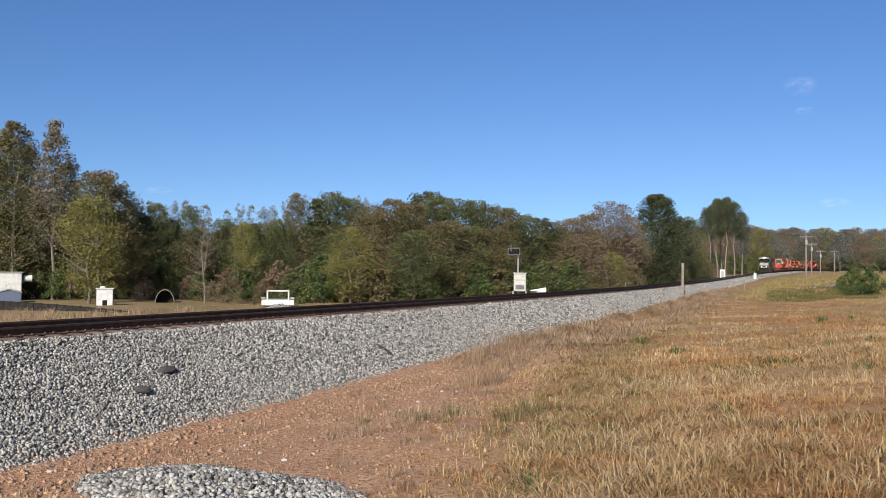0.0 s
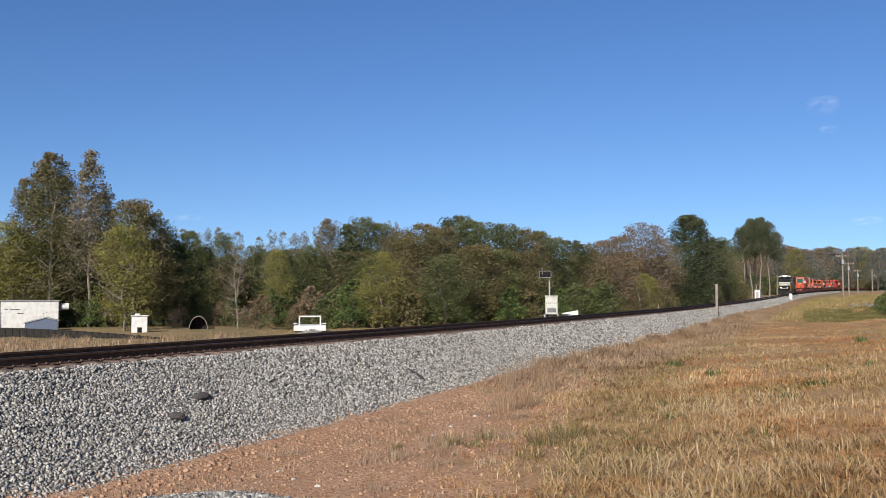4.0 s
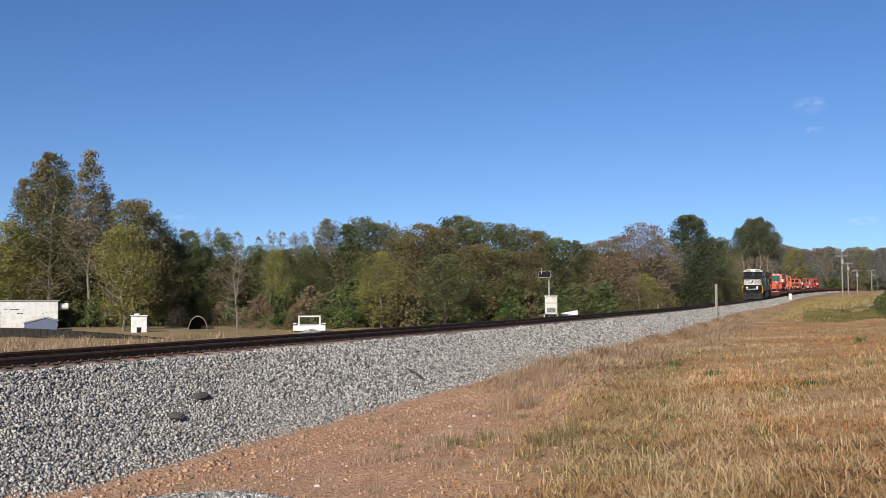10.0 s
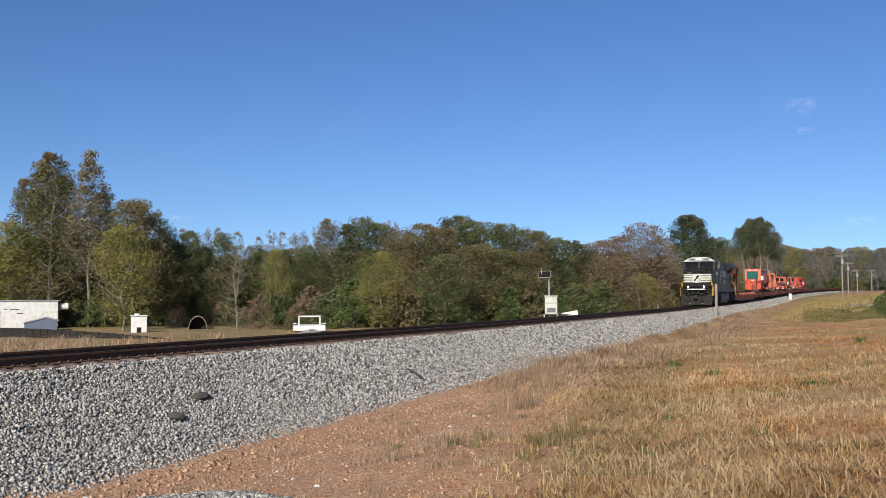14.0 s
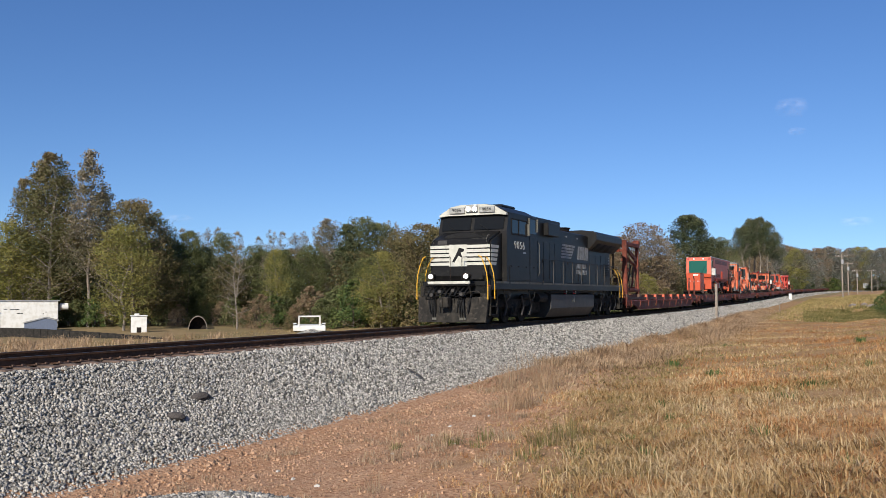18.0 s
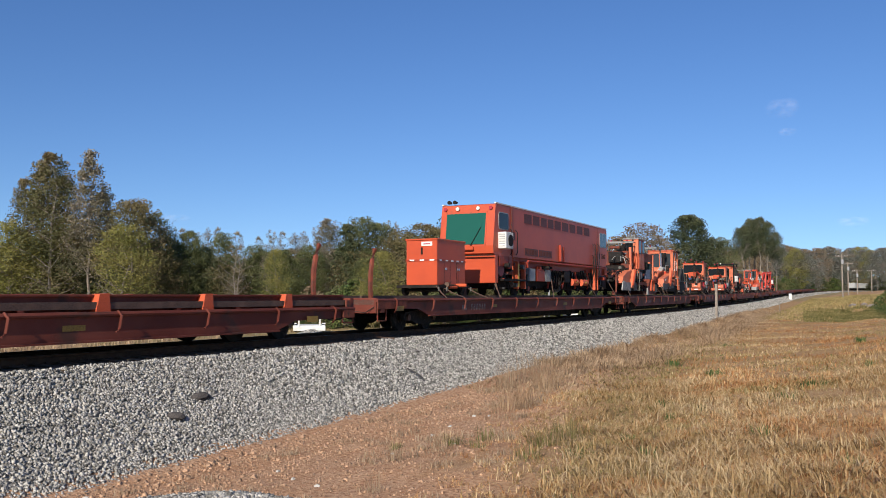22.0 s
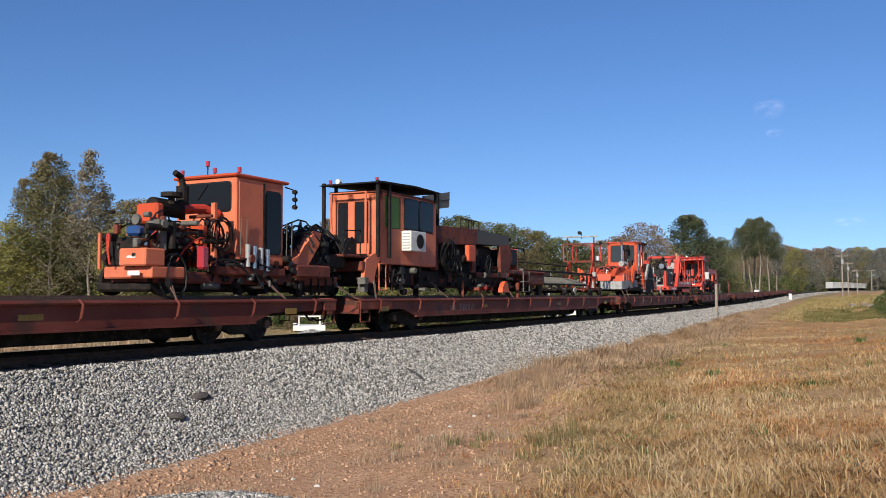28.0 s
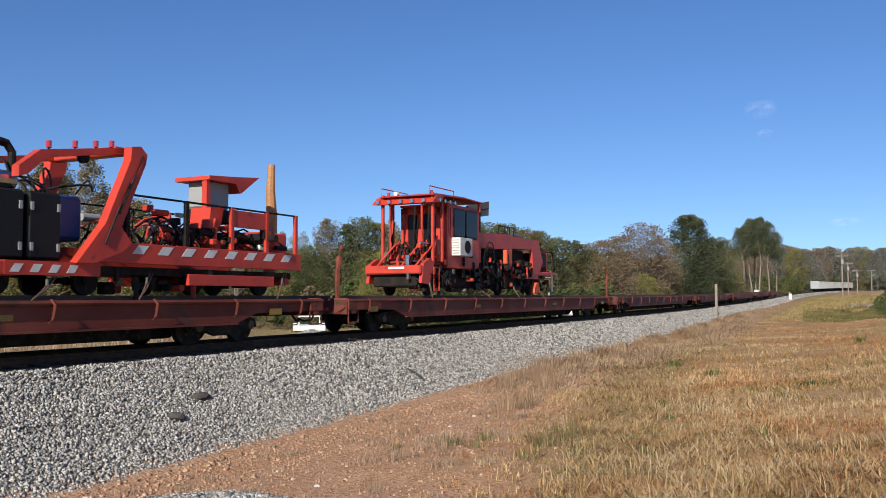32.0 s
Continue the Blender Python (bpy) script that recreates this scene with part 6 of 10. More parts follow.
def spiker(k, s, seed):
    """An open-engined spike machine: tool box in front, engine, boxy cab, crane arm and hose reels behind."""
    m = thing("spiking_machine", "orange track spiking machine with boxy cab and exposed engine", "track machine", group="spiking machines")
    add(m, "frame", "gantry", (0.9, 7.8, -0.95, 0.45, 1.4, 1.66), bevel=0.03)
    add(m, "belly", "iron", (0.8, 7.8, -0.8, 0.8, 1.22, 1.42), bevel=0.05)
    add(m, "front_bumper", "amber", (0.6, 1.6, -1.08, 0.35, 1.5, 1.76), bevel=0.03)
    rail_wheels(m, (1.2, 6.2), 0.33)
    tb = add(m, "tool_box", "amber", (0.42, 1.0, -1.08, -0.3, 1.76, 2.14), bevel=0.03, label="orange tool box")
    add(tb, "label_bar", "white", (0.412, 0.42, -0.8, -0.55, 1.93, 1.98))
    add(m, "bumper_sign", "white", (0.49, 0.5, -0.85, -0.5, 1.56, 1.66))
    add(m, "oxygen_bottle", "beacon", (2.0, 2.25, -1.2, -1.0, 1.72, 2.25), bevel=0.05, label="red fire extinguisher")
    add(m, "engine_block", "iron", (0.6, 2.4, -0.5, 0.35, 1.7, 2.4), bevel=0.1)
    add(m, "rocker_cover", "blue", (0.95, 1.5, -0.3, 0.1, 2.45, 2.68), bevel=0.06, label="blue rocker cover")
    add(m, "cleaner_shroud", "orange", (1.25, 1.5, -0.55, 0.1, 2.75, 3.2), bevel=0.05)
    for i in range(4):
        part("manifold", drum(bmesh.new(), 0.75 + 0.26 * i, -0.62, 2.25, 0.12, 0.2, "y", 12), "gantry", m, "rusty exhaust manifold")
        part("manifold_end", drum(bmesh.new(), 0.75 + 0.26 * i, -0.73, 2.25, 0.05, 0.03, "y", 10), "chrome", m)
    part("engine_bulkhead", boxes((2.35, 2.5, -0.9, 0.2, 1.8, 2.75), bevel=0.02), "orange", m)
    clutter(m, 0.5, 3.3, -1.0, 0.6, 1.8, 3.0, 60, seed + 12, ("iron", "hose", "gantry", "iron", "dull"), 0.075)
    hose_bundle(m, 0.5, 3.3, -1.05, 0.7, 1.9, 3.2, 20, seed + 13, ("hose", "iron", "hose", "dull"), 0.018)
    add(m, "door_frame", "iron", (4.42, 4.47, -1.01, -0.98, 1.95, 3.95), bevel=0.004)
    pipe(m, "lamp_arm", "iron", [(5.3, -1.0, 3.95), (5.65, -1.05, 3.9), (5.68, -1.05, 3.4)], 0.02)
    for z in (3.45, 3.65, 3.85):
        part("work_lamp", drum(bmesh.new(), 5.6, -1.08, z, 0.06, 0.1, "x", 10), "iron", m)
    coil(m, 1.25, -1.05, 1.6, 0.42, 4, seed + 8)
    coil(m, 6.9, -0.75, 2.5, 0.48, 9, seed + 9)
    coil(m, 7.7, -0.7, 2.3, 0.42, 7, seed + 10)
    coil(m, 2.8, -0.95, 2.6, 0.35, 6, seed + 11, "iron")
    add(m, "bulkhead", "amber", (2.0, 2.06, 0.3, 0.8, 2.1, 2.9), bevel=0.02)
    pipe(m, "air_cleaner", "iron", [(1.35, -0.3, 3.15), (2.2, -0.3, 3.12)], 0.2, 14, "black drum air cleaner")
    part("cleaner_cap", drum(bmesh.new(), 1.75, -0.5, 3.42, 0.24, 0.1, "z", 16), "iron", m)
    pipe(m, "intake_stem", "iron", [(1.75, -0.5, 3.2), (1.75, -0.5, 3.4)], 0.08)
    pipe(m, "turbo_pipe", "red", [(2.2, -0.35, 3.15), (2.9, -0.4, 3.2), (3.3, -0.5, 3.1)], 0.12, 10)
    pipe(m, "exhaust", "iron", [(2.3, -0.3, 2.9), (2.3, -0.3, 3.75), (2.25, -0.3, 3.9), (2.05, -0.3, 3.98)], 0.075, 10, "black bent exhaust pipe")
    pipe(m, "exhaust_muffler", "iron", [(2.3, -0.3, 3.2), (2.3, -0.3, 3.68)], 0.15, 12)
    add(m, "front_post", "amber", (2.62, 2.72, -1.0, -0.88, 1.7, 3.3), (0.45, 0.52, 0.3, 0.37, 1.7, 2.5), bevel=0.01)
    cab = add(m, "cab", "amber", (3.4, 5.25, -0.98, 0.95, 1.9, 4.02), bevel=0.03, label="orange steel cab")
    add(m, "cab_roof", "orange", (3.32, 5.45, -1.03, 1.0, 4.02, 4.1), bevel=0.03)
    front_window(cab, 3.4, -0.8, 0.85, 3.2, 3.88, "glass", "hose")
    framed_window(cab, 4.55, 5.1, -0.98, 2.2, 3.75, "glass", "hose")
    add(cab, "door_panel", "amber", (3.5, 4.4, -0.995, -0.98, 2.0, 3.9), bevel=0.005)
    pipe(m, "wiper", "hose", [(3.36, -0.1, 3.85), (3.36, 0.2, 3.5)], 0.012, 5)
    for x, y in ((3.4, -0.3), (3.4, 0.75), (3.6, -0.9)):
        beacon(m, x, y, 4.1)
    beacon(m, 3.7, 0.2, 4.34)
    pipe(m, "beacon_mast", "iron", [(3.7, 0.2, 4.1), (3.7, 0.2, 4.32)], 0.015)
    for x in (3.5, 5.3):
        pipe(m, "grab_rail", "dull", [(x, -1.04, 2.1), (x, -1.06, 3.0), (x + 0.22, -1.06, 3.05), (x + 0.22, -1.04, 2.1)], 0.014)
    for i in range(4):
        part("cylinder", drum(bmesh.new(), 3.7 + 0.25 * i, -1.1, 2.1 - 0.03 * i, 0.06, 0.55, "z", 10), "chrome" if i % 2 else "grey", m)
    add(m, "lower_skirt", "gantry", (2.6, 5.2, -1.1, -0.95, 1.62, 1.82), bevel=0.02)
    # crane arm and hoses behind
    plate(m, "crane_arm", "amber", [(5.7, 2.1), (6.0, 2.2), (6.7, 2.9), (7.0, 2.85), (6.9, 2.5), (6.3, 1.85), (5.8, 1.8)], "y", -0.95, -0.65)
    plate(m, "crane_arm", "amber", [(5.7, 2.1), (6.0, 2.2), (6.7, 2.9), (7.0, 2.85), (6.9, 2.5), (6.3, 1.85), (5.8, 1.8)], "y", 0.5, 0.8)
    add(m, "work_head", "gantry", (5.6, 7.2, -1.15, 1.0, 1.6, 1.95), bevel=0.05)
    add(m, "spike_tray", "iron", (6.2, 8.3, -0.9, 0.9, 1.9, 2.3), bevel=0.05)
    hose_bundle(m, 5.7, 8.6, -1.05, 0.8, 1.9, 3.45, 60, seed, ("hose", "hose", "iron"), 0.026)
    hose_bundle(m, 0.4, 3.3, -1.0, 0.6, 1.8, 2.85, 34, seed + 1, ("hose", "hose", "iron", "red", "dull"), 0.02)
    hose_bundle(m, 2.4, 5.4, -1.15, -0.9, 1.4, 2.3, 10, seed + 2)
    clutter(m, 0.4, 3.2, -1.0, 0.5, 1.75, 2.75, 70, seed + 3, ("iron", "gantry", "iron", "dull", "amber", "hose", "iron", "dull"), 0.10)
    clutter(m, 2.4, 6.0, -1.1, -0.85, 1.2, 2.1, 44, seed + 4, ("iron", "iron", "gantry", "dull", "hose"), 0.12)
    clutter(m, 5.6, 8.4, -1.05, 0.6, 1.25, 2.6, 50, seed + 5, ("iron", "gantry", "iron", "hose"), 0.14)
    for i in range(6):
        pipe(m, "tamp_tine", "iron", [(5.8 + 0.35 * i, -0.95, 1.7), (5.85 + 0.35 * i, -0.95, 1.15)], 0.04)
    chains(m, ((1.2, -0.9, 1.6, 1.0), (4.4, -1.0, 1.6, 4.8), (7.4, -0.9, 1.6, 8.1)))
    ride(m, k, s)


def canopy_tamper(k, s, seed, paint, red):
    """A tamper with a railed front deck, a cab under a thin sun roof, a hopper boom and a radiator deck behind."""
    label = "red-orange track tamper with roofed cab and long boom" if red else "orange track tamper with roofed cab and brown boom"
    m = thing("track_tamper", label, "track machine", group="canopy tampers")
    f = 1.5 if red else 0.55  # the cab's front wall
    rail_wheels(m, (0.6, 10.4), 0.36)
    add(m, "frame", "iron", (-0.4, 11.0, -0.85, 0.85, 1.42, 2.0), bevel=0.05)
    add(m, "front_beam", "gantry" if not red else paint, (-0.6, 0.6, -1.1, 1.05, 1.85, 2.15), bevel=0.04)
    # front deck with rails
    add(m, "front_deck", "gantry", (-1.5 if not red else 0.3, 1.0, -1.05, 0.8, 2.25, 2.33), bevel=0.02)
    for y in (-1.05, 1.0):
        if not red:
            pipe(m, "deck_rail", "iron", [(-1.5, y, 2.3), (-1.5, y, 3.0), (-0.6, y, 3.05), (-0.6, y, 2.3)], 0.025)
            pipe(m, "deck_rail", "iron", [(-1.5, y, 2.65), (-0.6, y, 2.68)], 0.02)
        plate(m, "front_shoulder", paint, [(-0.5, 1.55), (-0.35, 2.2), (0.1, 2.4), (0.5, 2.3), (0.2, 1.9), (0.1, 1.5)], "y", y - 0.06, y + 0.06)
        pipe(m, "step_rail", paint, [(0.35, y * 1.08, 1.3), (0.35, y * 1.08, 2.1), (0.75, y * 1.08, 2.1), (0.75, y * 1.08, 1.3), (0.35, y * 1.08, 1.3)], 0.03)
    if not red:
        add(m, "console", "hose", (-1.0, -0.2, -0.7, 0.5, 2.33, 2.85), bevel=0.04, label="black control box")
    add(m, "deck_sign", "white", (-0.62, -0.6, -0.5, 0.1, 2.02, 2.1))
    # cab
    add(m, "cab_base", paint, (f, 4.3, -1.08, 1.0, 2.1, 2.75), bevel=0.03)
    add(m, "cab_front", paint, (f, f + 0.12, -1.08, -0.62, 2.7, 4.3), (f, f + 0.12, -0.12, 0.12, 2.7, 4.3), (f, f + 0.12, 0.5, 0.8, 2.7, 4.3), (f, f + 0.12, -1.08, 0.8, 4.05, 4.3), bevel=0.02)
    front_window(m, f + 0.06, -0.62, -0.12, 2.75, 4.02, "glass", "hose")
    front_window(m, f + 0.06, 0.12, 0.5, 2.95, 4.02, "glass", "hose")
    add(m, "cab_side", paint, (f + 0.12, 4.3, -1.08, -1.0, 2.7, 3.24), (f + 0.12, f + 0.24, -1.08, -1.0, 3.2, 4.3), (1.8, 2.02, -1.08, -1.0, 3.2, 4.3), (4.05, 4.3, -1.08, -1.0, 3.2, 4.3), (f + 0.12, 4.3, -1.08, -1.0, 4.25, 4.34), (f + 0.12, 4.3, 0.74, 0.8, 2.7, 4.34), bevel=0.01)
    add(m, "cab_roof", paint if red else "gantry", (f - 0.02, 4.32, -1.1, 0.82, 4.32, 4.4), bevel=0.02)
    part("green_screen", boxes((f + 0.24, 1.79, -1.05, -1.03, 3.25, 4.24), bevel=0.008), material_cached("lime_sheet", (0.0984, 0.2214, 0.0246)) if not red else "glass", m)
    framed_window(m, 2.06, 2.96, -1.08, 3.3, 4.25, "glass", "hose")
    framed_window(m, 3.1, 4.02, -1.08, 3.3, 4.25, "glass", "hose")
    air_conditioner(m, 1.85, 2.9, -1.08, 2.55, 3.2)
    # sun roof on thin posts
    for y in (-1.12, 0.85):
        for x, z0 in ((1.0, 2.3), (0.3, 2.3), (4.2, 4.3)):
            add(m, "roof_post", "iron" if not red else paint, (x - 0.05, x + 0.05, y - 0.05, y + 0.05, z0, 4.66), bevel=0.01)
    plate(m, "sun_roof", "iron" if not red else paint, [(0.15, 4.56), (0.4, 4.64), (2.6, 4.72), (4.45, 4.68), (4.45, 4.64), (2.6, 4.67), (0.4, 4.58)], "y", -1.2, 0.95, "thin sun roof")
    pipe(m, "front_hoop", paint, [(0.2, -0.75, 2.4), (0.2, -0.75, 4.3), (0.2, 0.5, 4.3), (0.2, 0.5, 2.4)], 0.045, 7)
    if red:
        plate(m, "canopy_brow", paint, [(0.05, 4.3), (0.4, 4.58), (0.8, 4.6), (0.8, 4.36)], "y", -1.25, 1.15)
        add(m, "porch_box", paint, (0.9, 1.4, -0.95, -0.5, 2.2, 3.1), bevel=0.05)
        add(m, "porch_box", paint, (0.9, 1.4, 0.35, 0.75, 2.2, 3.0), bevel=0.05)
        for y in (-0.9, -0.3, 0.4):
            pipe(m, "porch_stay", paint, [(0.2, y, 1.8), (0.9, y, 2.9)], 0.06, 6)
        pipe(m, "roof_rail", paint, [(0.3, -1.0, 4.6), (0.3, -1.0, 4.9), (2.2, -1.0, 4.9), (2.2, -1.0, 4.6)], 0.02)
        pipe(m, "roof_rail", paint, [(0.3, 0.9, 4.6), (0.3, 0.9, 4.9), (2.2, 0.9, 4.9)], 0.02)
    part("work_lamp", drum(bmesh.new(), 0.3, 0.3, 4.68, 0.08, 0.14, "x", 10), "white", m)
    for x, y in ((0.45, 0.7), (0.45, -1.0)):
        beacon(m, x, y, 4.6)
    plate(m, "rear_flap", material_cached("olive_flap", (0.123, 0.1148, 0.0861)), [(4.5, 4.1), (4.5, 4.62), (6.6, 4.98), (6.55, 4.4)], "y", -0.5, -0.44, "olive-grey flap held out behind the cab")
    add(m, "flap_bracket", "iron", (5.55, 5.68, -0.53, -0.4, 3.5, 4.8), bevel=0.01)
    add(m, "flap_bracket", "iron", (4.3, 4.55, -0.5, -0.4, 3.5, 4.3), bevel=0.01)
    pipe(m, "flap_seam", "iron", [(4.5, -0.505, 4.36), (6.57, -0.505, 4.69)], 0.014, 5)
    # hopper and boom
    hop = "red" if red else "gantry"
    plate(m, "hopper", hop, [(4.3, 2.95), (4.3, 3.55), (6.3, 3.62), (7.95, 3.66), (7.95, 3.08), (6.3, 3.0)], "y", -1.0, 0.9, "rust-red hopper")
    plate(m, "boom", material_cached("olive_boom", (0.0615, 0.0558, 0.041)) if not red else "red", [(7.97, 3.1), (7.97, 3.6), (11.2, 3.6), (11.25, 3.2), (10.6, 3.16)], "y", -0.98, 0.88, "dark olive boom beam")
    plate(m, "end_frame", hop, [(10.25, 3.18), (11.25, 3.2), (11.6, 2.65), (11.0, 2.03), (10.3, 2.0)], "y", -1.0, -0.85)
    plate(m, "end_frame", hop, [(10.25, 3.18), (11.25, 3.2), (11.6, 2.65), (11.0, 2.03), (10.3, 2.0)], "y", 0.75, 0.9)
    add(m, "lower_beam", hop, (7.9, 11.0, -1.0, -0.9, 1.85, 2.02), bevel=0.01)
    add(m, "hopper_leg", hop, (4.4, 4.65, -1.0, -0.8, 2.0, 3.1), bevel=0.02)
    add(m, "hopper_leg", hop, (7.5, 7.85, -1.0, -0.85, 2.0, 3.1), bevel=0.02)
    add(m, "inner_body", "iron", (4.8, 10.3, -0.6, 0.7, 1.5, 3.1), bevel=0.1)
    add(m, "bright_tank", "chock", (6.82, 7.42, -1.18, -1.0, 2.4, 3.0), bevel=0.03, label="bright orange cabinet")
    pipe(m, "roof_tank", "dull", [(9.0, -0.4, 3.72), (10.2, -0.4, 3.72)], 0.12, 12)
    for x in (7.4, 7.9, 8.4):
        pipe(m, "hopper_rail", "iron", [(x - 0.3, -0.7, 3.64), (x - 0.3, -0.7, 4.02), (x + 0.4, -0.7, 4.02), (x + 0.4, -0.7, 3.64)], 0.025)
    # radiator deck at the rear
    add(m, "rear_deck", hop, (10.9, 13.4, -1.0, 0.9, 2.02, 2.2), bevel=0.03)
    add(m, "radiator", "hose", (11.9, 12.6, -0.8, 0.5, 2.4, 3.1), bevel=0.03, label="black radiator")
    add(m, "radiator_frame", paint, (12.6, 12.75, -0.8, 0.5, 2.2, 3.15), bevel=0.02)
    pipe(m, "rear_rail", "iron", [(11.4, -0.95, 3.1), (12.9, -0.95, 3.15), (13.1, -0.95, 3.0), (13.1, -0.95, 2.2)], 0.03)
    pipe(m, "rear_rail", "iron", [(13.1, -0.95, 2.7), (13.1, 0.8, 2.7), (13.1, 0.8, 2.2)], 0.03)
    pipe(m, "rear_step", "dull", [(12.55, -1.1, 2.15), (12.55, -1.1, 1.3), (13.25, -1.1, 1.3), (13.25, -1.1, 2.15)], 0.03)
    add(m, "step_tread", "dull", (12.55, 13.25, -1.12, -0.95, 1.7, 1.74))
    part("extinguisher", drum(bmesh.new(), 11.35, -0.9, 2.45, 0.09, 0.4, "z", 12), "red", m)
    plate(m, "work_shoe", "chock", [(10.1, 1.25), (10.15, 1.45), (10.4, 1.7), (10.6, 1.7), (10.85, 1.25)], "y", -1.15, -0.95)
    part("work_light", drum(bmesh.new(), 11.4, -0.9, 3.45, 0.1, 0.1, "x", 12), "iron", m)
    hose_bundle(m, 0.2 if red else -1.4, 0.9 if red else 0.3, -1.0, 0.7, 2.3, 3.2, 12, seed, ("hose", "hose", "iron"))
    hose_bundle(m, 4.3, 6.6, -1.05, 0.4, 1.9, 3.1, 30, seed + 1)
    hose_bundle(m, 7.9, 12.4, -0.95, -0.3, 1.5, 2.6, 18, seed + 2)
    hose_bundle(m, -0.5, 2.0, -1.1, -0.6, 1.3, 2.2, 14, seed + 6, ("hose", "iron", "gantry"))
    clutter(m, -0.5, 4.3, -1.05, -0.6, 1.25, 2.1, 50, seed + 3, ("iron", "iron", "gantry", "dull", "hose"), 0.14)
    clutter(m, 4.3, 8.0, -1.05, -0.5, 1.3, 2.8, 50, seed + 4, ("iron", "gantry", "iron", "hose"), 0.15)
    clutter(m, 8.0, 13.0, -1.05, -0.3, 1.3, 2.3, 46, seed + 5, ("iron", "gantry", "iron", "red", "hose"), 0.13)
    coil(m, 5.3, -1.0, 2.55, 0.5, 10, seed + 8)
    coil(m, 5.9, -1.0, 2.2, 0.35, 6, seed + 9)
    coil(m, 9.0, -0.95, 2.3, 0.3, 5, seed + 10)
    coil(m, 1.2, -1.1, 1.65, 0.22, 4, seed + 11)
    if red:
        for i, (a, b, c, d) in enumerate(((-0.35, 1.7, 0.5, 3.3), (0.1, 1.6, 0.9, 3.2), (0.4, 1.9, 0.2, 4.2), (-0.1, 2.2, 1.3, 2.6), (0.7, 2.2, 0.3, 3.7), (-0.4, 2.0, 0.3, 2.9))):
            for y in (-0.95, -0.4, 0.55):
                pipe(m, "porch_strut", paint if i % 2 else "iron", [(a, y + 0.05 * i, b), (c, y - 0.04 * i, d)], 0.035, 6)
        clutter(m, -0.3, 1.4, -1.1, 0.8, 1.7, 2.9, 44, seed + 12, (paint, "iron", paint, "chrome", "hose"), 0.11)
        clutter(m, 1.6, 10.0, -1.15, -0.8, 1.7, 2.6, 50, seed + 13, (paint, "iron", "iron", "hose"), 0.12)
        for x in (0.6, 1.0, 1.4, 1.8):
            part("work_lamp", drum(bmesh.new(), x, -1.22, 4.42, 0.07, 0.1, "y", 10), "chrome", m)
        for y in (-0.9, -0.45, 0.0, 0.45, 0.9):
            part("work_lamp", drum(bmesh.new(), 0.06, y, 4.38, 0.07, 0.1, "x", 10), "chrome", m)
    chains(m, ((0.2, -1.0, 1.7, -0.3), (4.2, -0.9, 1.6, 4.6), (8.0, -0.9, 1.6, 7.6), (11.0, -0.9, 1.6, 10.6)))
    ride(m, k, s)


